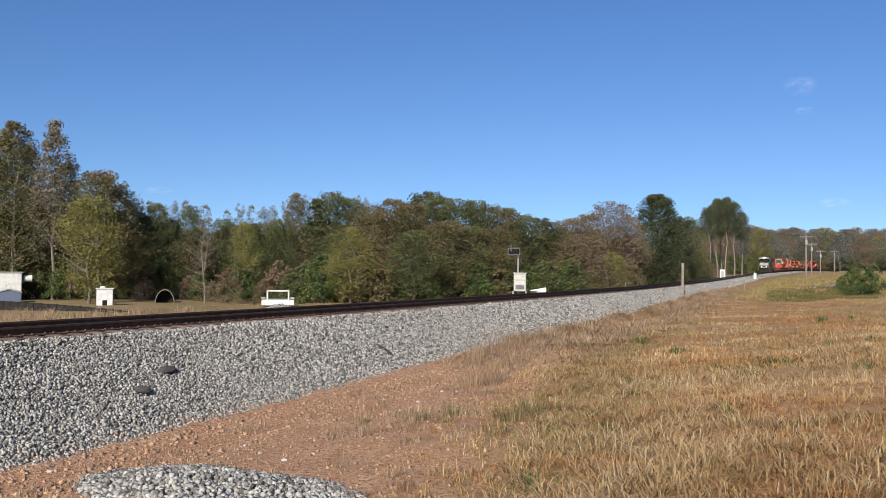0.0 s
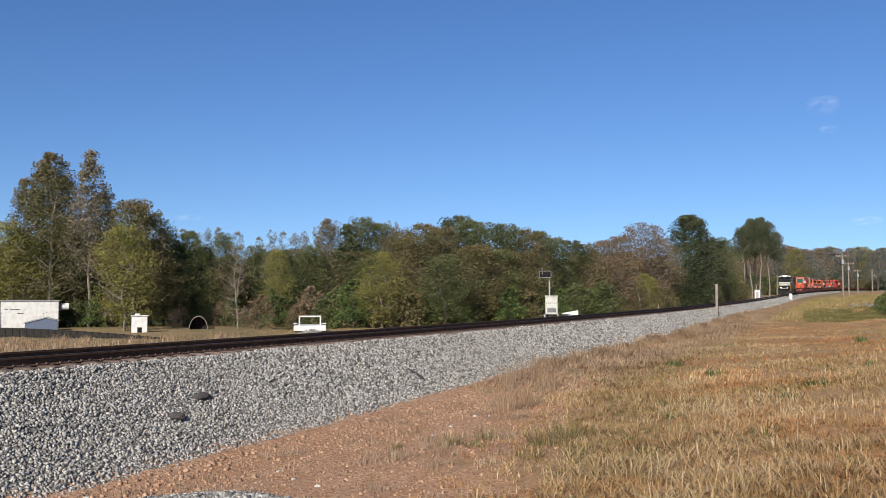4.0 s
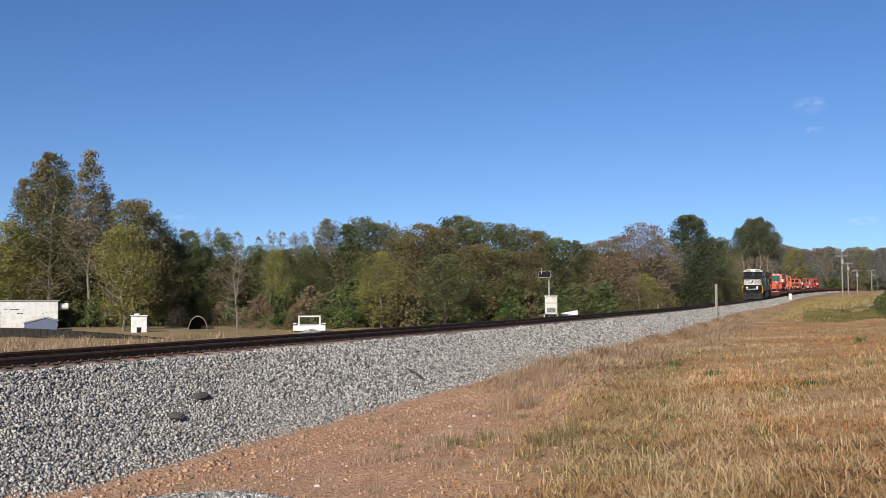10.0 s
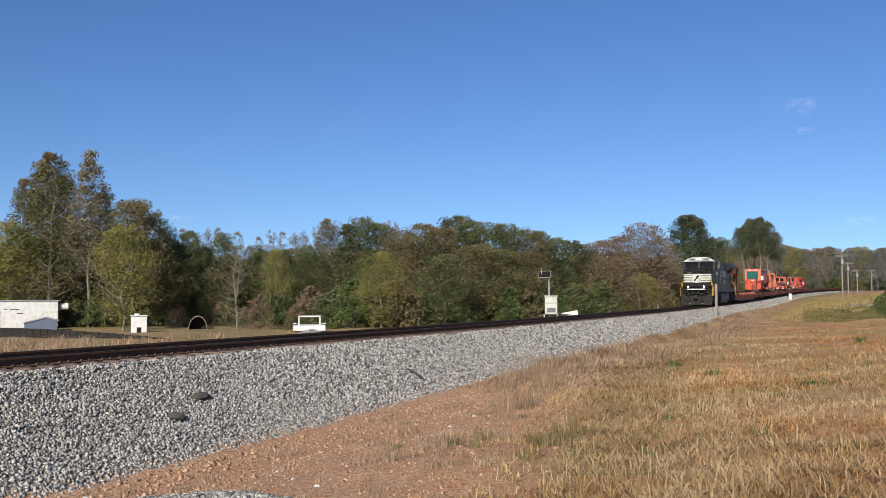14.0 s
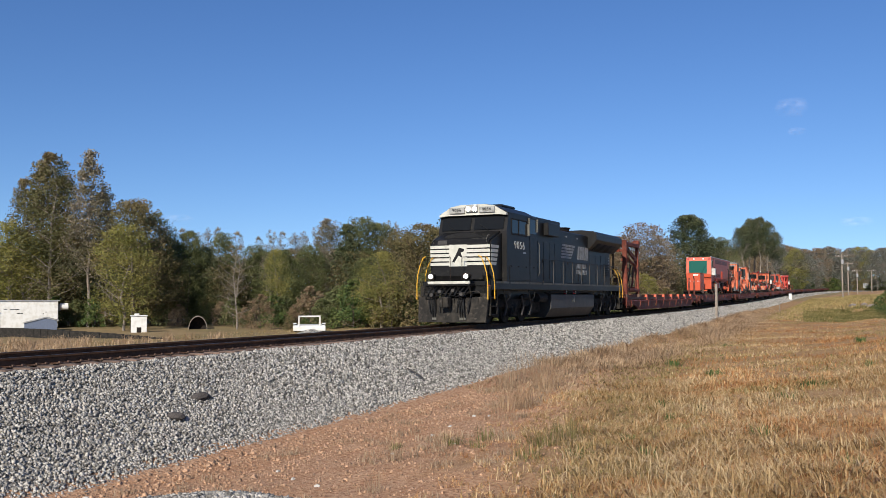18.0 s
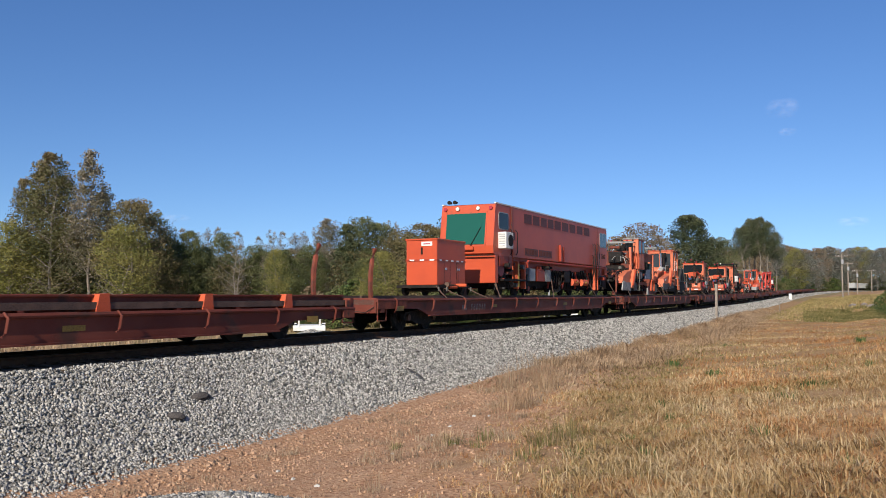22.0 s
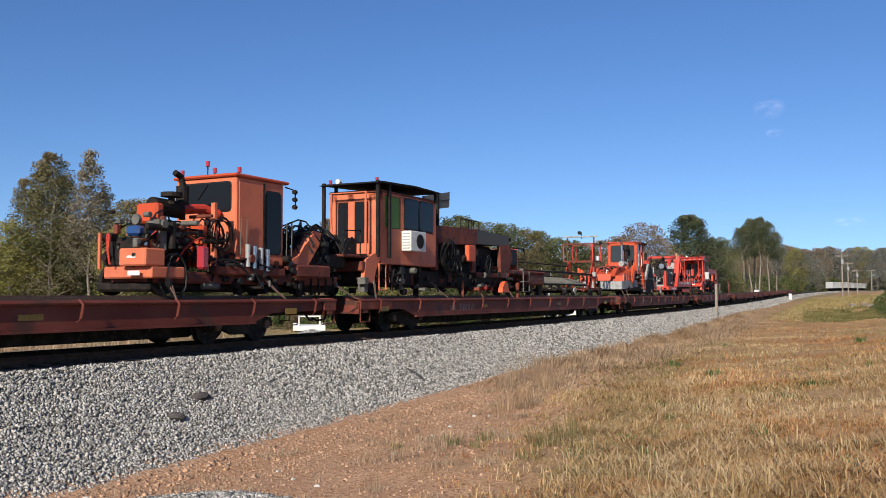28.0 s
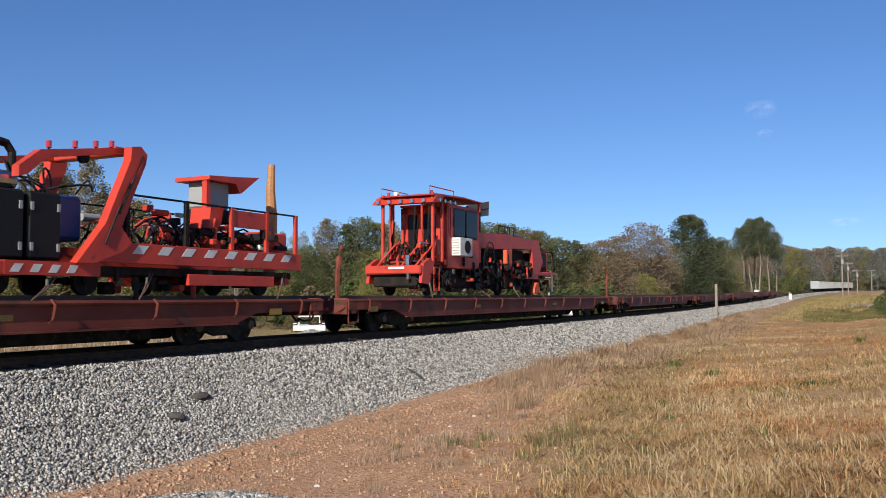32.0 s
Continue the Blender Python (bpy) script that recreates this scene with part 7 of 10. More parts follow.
def tool_rack():
    """A lattice boom lying along the fifth flatcar, the cart with the tall cage that carries its end, and two small carts."""
    r = thing("cage_cart", "red steel cage on a rail cart with a lamp on top", "cart")
    for y in (-0.75, 0.75):
        add(r, "upright", "gantry", (1.965, 2.035, y - 0.035, y + 0.035, 1.4, 4.35), bevel=0.01)
        pipe(r, "brace", "chock", [(1.4, y * 0.9, 1.5), (1.98, y * 0.95, 2.6), (2.6, y * 0.9, 1.5)], 0.04)
        for z in (3.0, 3.95):
            add(r, "cage_rail", "gantry", (1.5, 3.05, y * 1.1 - 0.03, y * 1.1 + 0.03, z - 0.03, z + 0.03))
        for x in (1.5, 3.0):
            add(r, "cage_post", "red", (x - 0.03, x + 0.03, y * 1.1 - 0.03, y * 1.1 + 0.03, 3.0, 3.95))
        pipe(r, "inner_hoop", "red", [(2.2, y * 0.7, 3.0), (2.2, y * 0.7, 3.85), (2.8, y * 0.7, 3.85), (2.8, y * 0.7, 3.0)], 0.03)
    for x in (1.5, 3.0):
        for z in (3.0, 3.95):
            add(r, "cage_cross", "gantry", (x - 0.03, x + 0.03, -0.82, 0.82, z - 0.03, z + 0.03))
    add(r, "top_bar", "canvas", (1.95, 2.05, -0.95, 0.95, 4.33, 4.41), bevel=0.01)
    part("lamp", drum(bmesh.new(), 2.0, 0.05, 4.58, 0.1, 0.16, "x", 12), "iron", r)
    pipe(r, "lamp_stem", "iron", [(2.0, -0.05, 4.25), (2.0, -0.05, 4.6)], 0.025)
    part("corner_lamp", drum(bmesh.new(), 3.08, -0.82, 4.06, 0.08, 0.16, "x", 10), "iron", r)
    add(r, "white_box", "white", (2.55, 2.75, -0.85, -0.65, 3.05, 3.3), bevel=0.02)
    add(r, "counter_box", "canvas", (1.75, 1.95, -0.9, -0.7, 2.15, 2.4), bevel=0.02)
    for y in (-0.72, 0.72):
        add(r, "cart_beam", "gantry", (0.6, 3.4, y - 0.06, y + 0.06, 1.42, 1.54), bevel=0.01)
        for x0, x1 in ((0.8, 1.9), (3.1, 2.1), (1.5, 2.0)):
            pipe(r, "a_frame", "red", [(x0, y, 1.5), (x1, y * 0.95, 2.95)], 0.035, 6)
        pipe(r, "a_frame", "chock", [(1.0, y * 0.6, 1.5), (1.15, y * 0.5, 2.3), (1.5, y * 0.4, 2.4)], 0.06, 8)
    for x in (0.7, 2.0, 3.3):
        add(r, "cart_cross", "gantry", (x - 0.05, x + 0.05, -0.75, 0.75, 1.42, 1.52), bevel=0.01)
    rail_wheels(r, (1.0, 2.9), 0.22)
    clutter(r, 0.7, 3.2, -0.8, 0.6, 1.4, 2.5, 26, 71, ("gantry", "iron", "chock"), 0.13)
    ride(r, 4, 173.4)
    b = thing("lattice_boom", "long dark steel lattice boom lying along the flatcar", "boom")
    for y, z, rad in ((-0.7, 2.25, 0.05), (-0.7, 1.65, 0.035), (0.6, 2.72, 0.035), (0.6, 2.1, 0.03)):
        pipe(b, "chord", "iron", [(-8.4, y, z - 0.02), (-3.5, y, z + 0.02), (1.6, y, z)], rad, 7)
    for i in range(24):
        x = -8.2 + 0.4 * i
        pipe(b, "lacing", "dull", [(x, -0.7, 1.66), (x + 0.2, 0.55, 2.08), (x + 0.4, -0.7, 1.66)], 0.016, 4)
    add(b, "cross_bar", "iron", (-0.2, -0.1, -0.75, 0.65, 2.2, 2.3), (1.5, 1.6, -0.75, 0.65, 2.2, 2.3), (-8.4, -8.3, -0.75, 0.65, 2.2, 2.3))
    for x in (-8.3, 1.55):
        for y, z in ((-0.7, 2.25), (0.6, 2.72)):
            pipe(b, "boom_leg", "iron", [(x, y, z), (x, y, 1.0)], 0.035, 6)
    ride(b, 4, 173.4)
    d = thing("tool_cart", "low red steel tool cart on small rail wheels", "cart")
    add(d, "box", "gantry", (-0.9, 1.15, -0.9, 0.8, 1.58, 2.1), bevel=0.06, label="dull red tool box")
    add(d, "lid", "gantry", (-0.95, 1.2, -0.95, 0.85, 2.1, 2.2), bevel=0.04)
    for x in (-0.5, 0.5):
        add(d, "latch", "dull", (x, x + 0.25, -0.91, -0.9, 1.85, 1.91))
    rail_wheels(d, (-0.5, 0.75), 0.24)
    pipe(d, "handle", "gantry", [(-1.0, -0.5, 1.5), (-1.15, -0.5, 2.3), (-1.1, 0.3, 2.4), (-1.0, 0.3, 1.5)], 0.05)
    part("cup", drum(bmesh.new(), -0.5, -0.5, 2.3, 0.1, 0.2, "z", 12), "beacon", d)
    clutter(d, -1.2, 1.1, -0.9, 0.5, 1.3, 1.6, 14, 72, ("iron", "gantry", "hose"), 0.12)
    ride(d, 4, 165.8)
    e = thing("axle_cart", "small dark rail cart with a bright wheel disc", "cart")
    add(e, "frame", "iron", (-1.6, 0.2, -0.75, 0.7, 1.36, 1.46), bevel=0.02)
    rail_wheels(e, (-1.3, 0.0), 0.18)
    part("wheel_disc", drum(bmesh.new(), 0.06, -0.84, 1.36, 0.18, 0.06, "y", 20), "canvas", e, "bright wheel disc")
    clutter(e, -1.6, 0.0, -0.8, 0.5, 1.35, 1.6, 14, 73, ("iron", "hose", "dull"), 0.10)
    ride(e, 4, 171.6)


def crane_machine():
    """The open red machine with an arched boom, black engine box and railed work deck."""
    m = thing("tie_crane", "bright red rail crane machine with arched boom and black engine box", "track machine")
    rail_wheels(m, (2.2, 4.2, 7.2, 9.6), 0.3)
    add(m, "front_beam", "red", (0.85, 2.3, -1.2, 1.1, 1.48, 1.76), bevel=0.03)
    for y in (-0.9, 0.4):
        add(m, "beam_slot", "iron", (0.84, 0.86, y - 0.1, y + 0.1, 1.52, 1.66))
    add(m, "deck", "iron", (0.95, 10.6, -1.0, 1.0, 1.55, 1.72))
    for y in (-1.2, 1.2):
        rail_side = add(m, "side_frame", "red", (4.0, 10.7, y - 0.06, y + 0.06, 1.78, 2.2), bevel=0.01)
        for i in range(9):
            x = 4.25 + 0.7 * i
            plate(rail_side, "warning_stripe", "white", [(x, 1.98), (x + 0.16, 2.16), (x + 0.46, 2.16), (x + 0.30, 1.98)], "y", y + (-0.066 if y < 0 else 0.06), y + (-0.06 if y < 0 else 0.066))
        for i in range(4):
            x = 2.2 + 0.4 * i
            plate(m, "warning_stripe", "white", [(x, 1.55), (x + 0.1, 1.7), (x + 0.28, 1.7), (x + 0.18, 1.55)], "y", y * 1.0 - 0.012, y * 1.0 + 0.012)
        add(m, "lower_beam", "red", (2.1, 4.2, y * 0.99 - 0.02, y * 0.99 + 0.02, 1.5, 1.76))
        add(m, "rear_frame", "red", (6.6, 9.6, y - 0.05, y + 0.05, 1.35, 1.6), bevel=0.01)
        plate(m, "arch_leg", "red", [(3.55, 1.75), (4.0, 1.76), (4.7, 2.02), (4.9, 2.2), (4.62, 2.5), (5.24, 3.85), (5.28, 4.05), (5.1, 4.2), (4.86, 4.16), (4.84, 3.9), (4.22, 2.55)], "y", y - 0.11, y + 0.11)
    plate(m, "boom", "red", [(2.5, 3.3), (2.5, 3.5), (2.95, 3.85), (4.9, 4.17), (4.9, 4.04), (3.1, 3.73), (2.68, 3.35)], "y", -1.0, -0.8)
    plate(m, "boom", "red", [(2.5, 3.3), (2.5, 3.5), (2.95, 3.85), (4.9, 4.17), (4.9, 4.04), (3.1, 3.73), (2.68, 3.35)], "y", 0.8, 1.0)
    add(m, "boom_cross", "red", (4.7, 5.0, -1.0, 1.0, 4.0, 4.18), bevel=0.02)
    for x in (3.2, 3.8, 4.3, 4.7):
        beacon(m, x, -0.9, 3.86 + 0.155 * (x - 3.0))
    part("pulley", drum(bmesh.new(), 4.0, -0.9, 3.85, 0.12, 0.1, "y", 14), "iron", m)
    eb = add(m, "engine_box", "hose", (1.55, 2.6, -1.05, 0.8, 1.8, 3.05), bevel=0.04, label="matt black engine box")
    add(m, "radiator_box", "hose", (2.68, 3.4, -1.05, 0.8, 1.8, 3.05), bevel=0.04)
    for x in (1.62, 2.48, 2.72, 3.3):
        add(eb, "hinge", "grey", (x, x + 0.06, -1.07, -1.05, 2.7, 2.85))
        add(eb, "hinge", "grey", (x, x + 0.06, -1.07, -1.05, 1.95, 2.1))
    add(m, "blue_motor", "blue", (3.45, 4.2, -0.7, 0.6, 2.2, 3.1), bevel=0.08)
    part("air_filter", drum(bmesh.new(), 1.75, -0.55, 3.3, 0.24, 0.5, "x", 18), "iron", m)
    part("filter_end", drum(bmesh.new(), 1.48, -0.55, 3.3, 0.2, 0.04, "x", 18), "chrome", m)
    part("filter_cap", drum(bmesh.new(), 1.85, -0.3, 3.7, 0.3, 0.16, "z", 18), "iron", m)
    pipe(m, "muffler", "chrome", [(2.1, -0.6, 3.25), (2.65, -0.6, 3.25)], 0.18, 14)
    pipe(m, "exhaust", "iron", [(2.7, -0.5, 3.2), (2.72, -0.5, 3.8), (2.6, -0.5, 3.95), (2.25, -0.5, 4.0)], 0.08, 10)
    add(m, "front_panel", "grey", (0.9, 0.98, -0.1, 0.7, 2.2, 3.2), bevel=0.01)
    for y in (-0.9, 0.9):
        add(m, "front_upright", "red", (1.0, 1.12, y - 0.07, y + 0.07, 1.7, 2.9), (1.35, 1.46, y - 0.07, y + 0.07, 1.7, 2.75), bevel=0.01)
    # work deck with seat, sun shade and rails
    add(m, "control_cabinet", "grey", (8.15, 8.95, -0.35, 0.3, 3.25, 3.93), bevel=0.05)
    add(m, "cabinet_base", "iron", (8.1, 9.0, -0.4, 0.35, 2.9, 3.25), bevel=0.05)
    add(m, "shade_post", "red", (7.95, 8.1, -0.5, -0.35, 2.2, 4.0), bevel=0.01)
    plate(m, "sun_shade", "red", [(7.92, 3.9), (7.95, 4.0), (9.0, 4.08), (9.8, 4.16), (9.1, 3.68), (8.9, 3.9)], "y", -0.6, 0.5, "small red sun shade")
    for y in (-1.15, 1.15):
        posts = (4.9, 6.6, 8.1, 9.4, 10.6)
        pipe(m, "deck_rail", "iron", [(x, y, 3.2) for x in posts], 0.025)
        for x in posts:
            add(m, "rail_post", "red" if x > 8 else "iron", (x - 0.05, x + 0.05, y - 0.04, y + 0.04, 2.15, 3.22))
    plate(m, "control_desk", "red", [(7.5, 2.7), (7.55, 3.18), (8.0, 3.2), (7.9, 2.8), (7.75, 2.6)], "y", -1.0, -0.4)
    add(m, "tool_chest", "red", (9.6, 10.7, -0.8, 0.5, 2.15, 2.75), bevel=0.03)
    add(m, "tarp_rail", "red", (8.1, 9.5, -1.17, -1.13, 2.75, 3.16), bevel=0.01)
    bm = tube(bmesh.new(), [(11.0, 0.0, 1.7), (11.05, 0.0, 3.35), (11.07, 0.0, 3.4), (11.02, 0.0, 4.0), (11.05, 0.0, 4.7)], 0.2, 9, 0.10)
    part("furled_umbrella", bm, material_cached("tan_canvas", (0.3444, 0.164, 0.0656)), m, "furled tan canvas sunshade")
    hose_bundle(m, 4.8, 7.6, -1.0, 0.8, 2.1, 3.1, 26, 81, ("hose", "hose", "red", "iron"))
    clutter(m, 4.8, 8.4, -1.0, 0.6, 2.1, 3.0, 40, 82, ("red", "iron", "red", "grey"), 0.15)
    clutter(m, 8.2, 10.4, -0.9, 0.6, 2.1, 2.6, 14, 83, ("red", "iron", "white"), 0.15)
    clutter(m, 1.05, 1.5, -0.9, 0.7, 1.8, 2.9, 18, 84, ("iron", "grey", "red"), 0.12)
    clutter(m, 4.0, 10.4, -1.0, 0.0, 1.2, 1.7, 40, 85, ("iron", "red", "iron", "hose"), 0.14)
    clutter(m, 6.0, 10.5, -1.15, -0.7, 2.2, 2.7, 36, 86, ("red", "iron", "gantry", "hose"), 0.1)
    hose_bundle(m, 6.8, 10.4, -1.1, 0.4, 2.15, 2.95, 22, 87, ("hose", "iron", "hose"), 0.02)
    hose_bundle(m, 2.4, 4.9, -0.9, 0.9, 3.0, 3.75, 10, 88, ("hose",), 0.02)
    for x0, z0 in ((4.55, 2.9), (4.9, 3.5)):
        pipe(m, "arch_line", "hose", [(x0 - 0.35, -1.33, z0 - 0.75), (x0, -1.33, z0), (x0 + 0.25, -1.33, z0 + 0.5)], 0.02, 5)
    for y in (-0.75, 0.0, 0.6):
        add(m, "front_stay", "red", (1.15, 1.25, y - 0.04, y + 0.04, 1.7, 2.6), bevel=0.01)
    chains(m, ((3.2, -1.1, 1.5, 2.5), (5.6, -1.1, 1.6, 5.0), (10.2, -1.1, 1.7, 9.5)))
    ride(m, 5, 193.9)


def hoop():
    h = thing("bent_bar", "curved rusty orange steel bar standing on the flatcar end", "steel bar")
    pipe(h, "bar", "gantry", [(0, -0.9, 1.0), (-0.04, -0.9, 1.4), (-0.02, -0.9, 1.8), (0.1, -0.88, 2.2), (0.3, -0.85, 2.55)], 0.08, 6)
    return h


def gondola():
    """The pale grey covered cars at the train's tail."""
    g = thing("covered_gondola", "pale grey ribbed covered gondola at the train's tail", "gondola", group="gondolas at the tail")
    add(g, "body", "grey", (-13.0, 13.0, -1.45, 1.45, 1.1, 3.6), bevel=0.03)
    for y in (-1, 1):
        for i in range(15):
            x = -12.6 + 1.8 * i
            add(g, "rib", "grey", (x - 0.08, x + 0.08, y * 1.45, y * 1.55, 1.1, 3.6))
    add(g, "cover", "white", (-13.1, 13.1, -1.5, 1.5, 3.6, 3.75), bevel=0.02)
    for x in (-9.5, 9.5):
        add(g, "truck", "under", (x - 1.2, x + 1.2, -1.1, 1.1, 0.25, 0.85), bevel=0.05)
        for dx in (-0.85, 0.85):
            part("wheel", drum(bmesh.new(), x + dx, 0, 0.42, 0.42, 1.6, "y", 20), "under", g)
    add(g, "underframe", "under", (-13.2, 13.2, -0.5, 0.5, 0.8, 1.1))
    return g


gantry()
container()
big_tamper()
tall_regulator()
regulator(2, 106.55, 41, "amber", skirts="tank")
spiker(3, 124.9, 51)
spiker(3, 141.8, 55)
canopy_tamper(4, 151.2, 61, "amber", False)
tool_rack()
regulator(5, 179.6, 45, "orange", skirts="canvas")
crane_machine()
canopy_tamper(6, 212.05, 65, "red", True)
ride(hoop(), 0, 62.8)
ride(hoop(), 1, 65.7)
ride(hoop(), 6, 206.8)
ride(hoop(), 7, 234.6)
tail = gondola()
run(tail, JOINT + 12 * PITCH + 172, 9.5)
for k in (1, 2, 3, 4):
    run(copy_thing(tail, Matrix.Identity(4)), JOINT + 12 * PITCH + 172 + 27.6 * k, 9.5)


def loads_roll():
    for row in RIDERS:
        ob, mid, off = row[:3]
        y = row[3] if len(row) > 3 else 0.0
        walk(ob, [(k * 0.5, truck_pose(mid - SPEED * (k * 0.5 - T0), 10.1) @ pose(off, y, 0)) for k in range(65)])


# ---- ballast stones, ties, clods and grass ----
def fast_mesh(name, verts, faces, mat):
    """A mesh straight from arrays; all faces have the same number of corners."""
    me = bpy.data.meshes.new(name)
    n, k = faces.shape
    me.vertices.add(len(verts))
    me.vertices.foreach_set("co", np.ascontiguousarray(verts, dtype=np.float32).ravel())
    me.loops.add(n * k)
    me.loops.foreach_set("vertex_index", np.ascontiguousarray(faces, dtype=np.int32).ravel())
    me.polygons.add(n)
    me.polygons.foreach_set("loop_start", np.arange(n, dtype=np.int32) * k)
    me.materials.append(M[mat])
    me.update(calc_edges=True)
    return me


def track_arrays(s, lat, z):
    x, y, a, h = (np.interp(s, S, q) for q in (TX, TY, TURN, TZ))
    return np.stack([x + lat * np.sin(a), y - lat * np.cos(a), z + h], 1)


def stones_at(rng, centres, sizes):
    """Angular stones: squashed, turned and dented eight-cornered lumps."""
    base = np.array([(x, y, z) for x in (-1, 1) for y in (-1, 1) for z in (-1, 1)]) * 0.66
    tri = np.array([(0, 1, 3), (0, 3, 2), (4, 6, 7), (4, 7, 5), (0, 4, 5), (0, 5, 1), (2, 3, 7), (2, 7, 6), (0, 2, 6), (0, 6, 4), (1, 5, 7), (1, 7, 3)])
    n = len(centres)
    q = rng.normal(size=(n, 4))
    q /= np.linalg.norm(q, axis=1)[:, None]
    w, x, y, z = q.T
    rot = np.stack([np.stack([1 - 2 * (y * y + z * z), 2 * (x * y - z * w), 2 * (x * z + y * w)], 1),
                    np.stack([2 * (x * y + z * w), 1 - 2 * (x * x + z * z), 2 * (y * z - x * w)], 1),
                    np.stack([2 * (x * z - y * w), 2 * (y * z + x * w), 1 - 2 * (x * x + y * y)], 1)], 1)
    local = base[None] * rng.uniform(0.68, 1.3, (n, 8, 1)) * rng.uniform(0.55, 1.15, (n, 1, 3)) * (sizes[:, None, None] / 2)
    v = np.einsum("nij,nkj->nki", rot, local) + centres[:, None, :]
    f = tri[None] + 8 * np.arange(n)[:, None, None]
    return v.reshape(-1, 3), f.reshape(-1, 3)


def slope_z(lat):
    """Height of the ballast's surface at a lateral distance."""
    return np.interp(np.abs(lat), [0, 0.95, 1.2, 1.75, 4.85], [-0.2, -0.2, -0.2, -0.2, -1.72])


def ballast_stones():
    rng = np.random.default_rng(5)
    vs, fs, off = [], [], 0
    for s0, s1, gap in ((2.0, 16.0, 0.039), (16.0, 32.0, 0.048), (32.0, 60.0, 0.070), (60.0, 110.0, 0.095), (110.0, 200.0, 0.17), (200.0, 420.0, 0.4)):
        n = int((s1 - s0) * 3.9 / gap ** 2)
        s = rng.uniform(s0, s1, n)
        lat = 1.62 + 3.33 * rng.random(n) + 0.12 * np.sin(s * 1.7) * rng.random(n)
        size = np.minimum(gap, 0.062 + 0.09 * gap) * rng.uniform(0.9, 1.8, n)
        p = track_arrays(s, lat, slope_z(lat) + size * rng.uniform(0.05, 0.38, n) + 0.012 * np.sin(s * 2.1 + lat * 3) * np.sin(lat * 2.3 - s))
        v, f = stones_at(rng, p, size)
        vs.append(v), fs.append(f + off)
        off += len(v)
    tagged(new("ballast_stones", fast_mesh("stones", np.concatenate(vs), np.concatenate(fs), "stone")), "pale grey crushed ballast stones on the track shoulder", "gravel", kind="stuff")
    # rust-stained stones round the tie ends
    n = 34000
    s = 4 + 96 * rng.random(n) ** 1.6
    lat = 0.84 + 1.1 * rng.random(n)
    size = (0.032 + 0.0006 * s) * rng.uniform(0.8, 1.6, n)
    v, f = stones_at(rng, track_arrays(s, lat, slope_z(lat) - 0.05 + size * rng.uniform(0.0, 0.5, n)), size)
    tagged(new("stained_stones", fast_mesh("stones", v, f, "rustystone")), "rust-brown stained ballast round the tie ends", "gravel", kind="stuff")
    # between and beyond the rails, seen edge-on
    n = 9000
    s, lat = rng.uniform(5, 60, n), rng.uniform(-2.6, 0.6, n)
    size = rng.uniform(0.04, 0.08, n)
    v, f = stones_at(rng, track_arrays(s, lat, slope_z(lat) - 0.01), size)
    tagged(new("crib_stones", fast_mesh("stones", v, f, "stone")), "grey ballast stones between the ties", "gravel", kind="stuff")
    # a heap of fresh gravel in the ditch
    n = 5200
    r, a = np.sqrt(rng.random(n)), rng.uniform(0, 2 * np.pi, n)
    along, across = 2.4 * r * np.cos(a), 0.95 * r * np.sin(a)
    c, k = math.cos(radians(-103)), math.sin(radians(-103))
    x, y = 8.25 + along * c - across * k, 6.9 + along * k + across * c
    size = rng.uniform(0.045, 0.095, n)
    z = ground_z(x, y) + 0.16 * (1 - r ** 2) * rng.uniform(0.3, 1, n) + 0.01
    v, f = stones_at(rng, np.stack([x, y, z], 1), size)
    tagged(new("gravel_heap", fast_mesh("stones", v, f, "stone")), "small heap of pale grey gravel on the clay", "gravel", kind="stuff")


def clay_edge(x):
    return np.interp(x, [0, 5, 9, 23, 45, 70], [2.2, 3.0, 4.2, 8.2, 11.0, 12.4])


def clods():
    rng = np.random.default_rng(8)
    n = 34000
    x = 3 + 40 * rng.random(n) ** 1.6
    lo, hi = clay_edge(x) - 1.2, np.interp(x, TX, TY) - 4.7
    y = lo + (hi - lo) * rng.random(n) ** 0.8
    size = 0.010 + 0.058 * rng.random(n) ** 5
    v, f = stones_at(rng, np.stack([x, y, ground_z(x, y) + size * 0.15], 1), size)
    n2 = 3200
    x2 = 6 + 16 * rng.random(n2) ** 1.2
    y2 = np.interp(x2, TX, TY) - 4.75 - 1.9 * rng.random(n2) ** 1.6
    size2 = 0.018 + 0.085 * rng.random(n2) ** 6
    v2, f2 = stones_at(rng, np.stack([x2, y2, ground_z(x2, y2) + size2 * 0.12], 1), size2)
    v, f = np.concatenate([v, v2]), np.concatenate([f, f2 + len(v)])
    tagged(new("clay_clods", fast_mesh("clods", v, f, "clod")), "crumbled red clay clods and pebbles", "soil", kind="stuff")


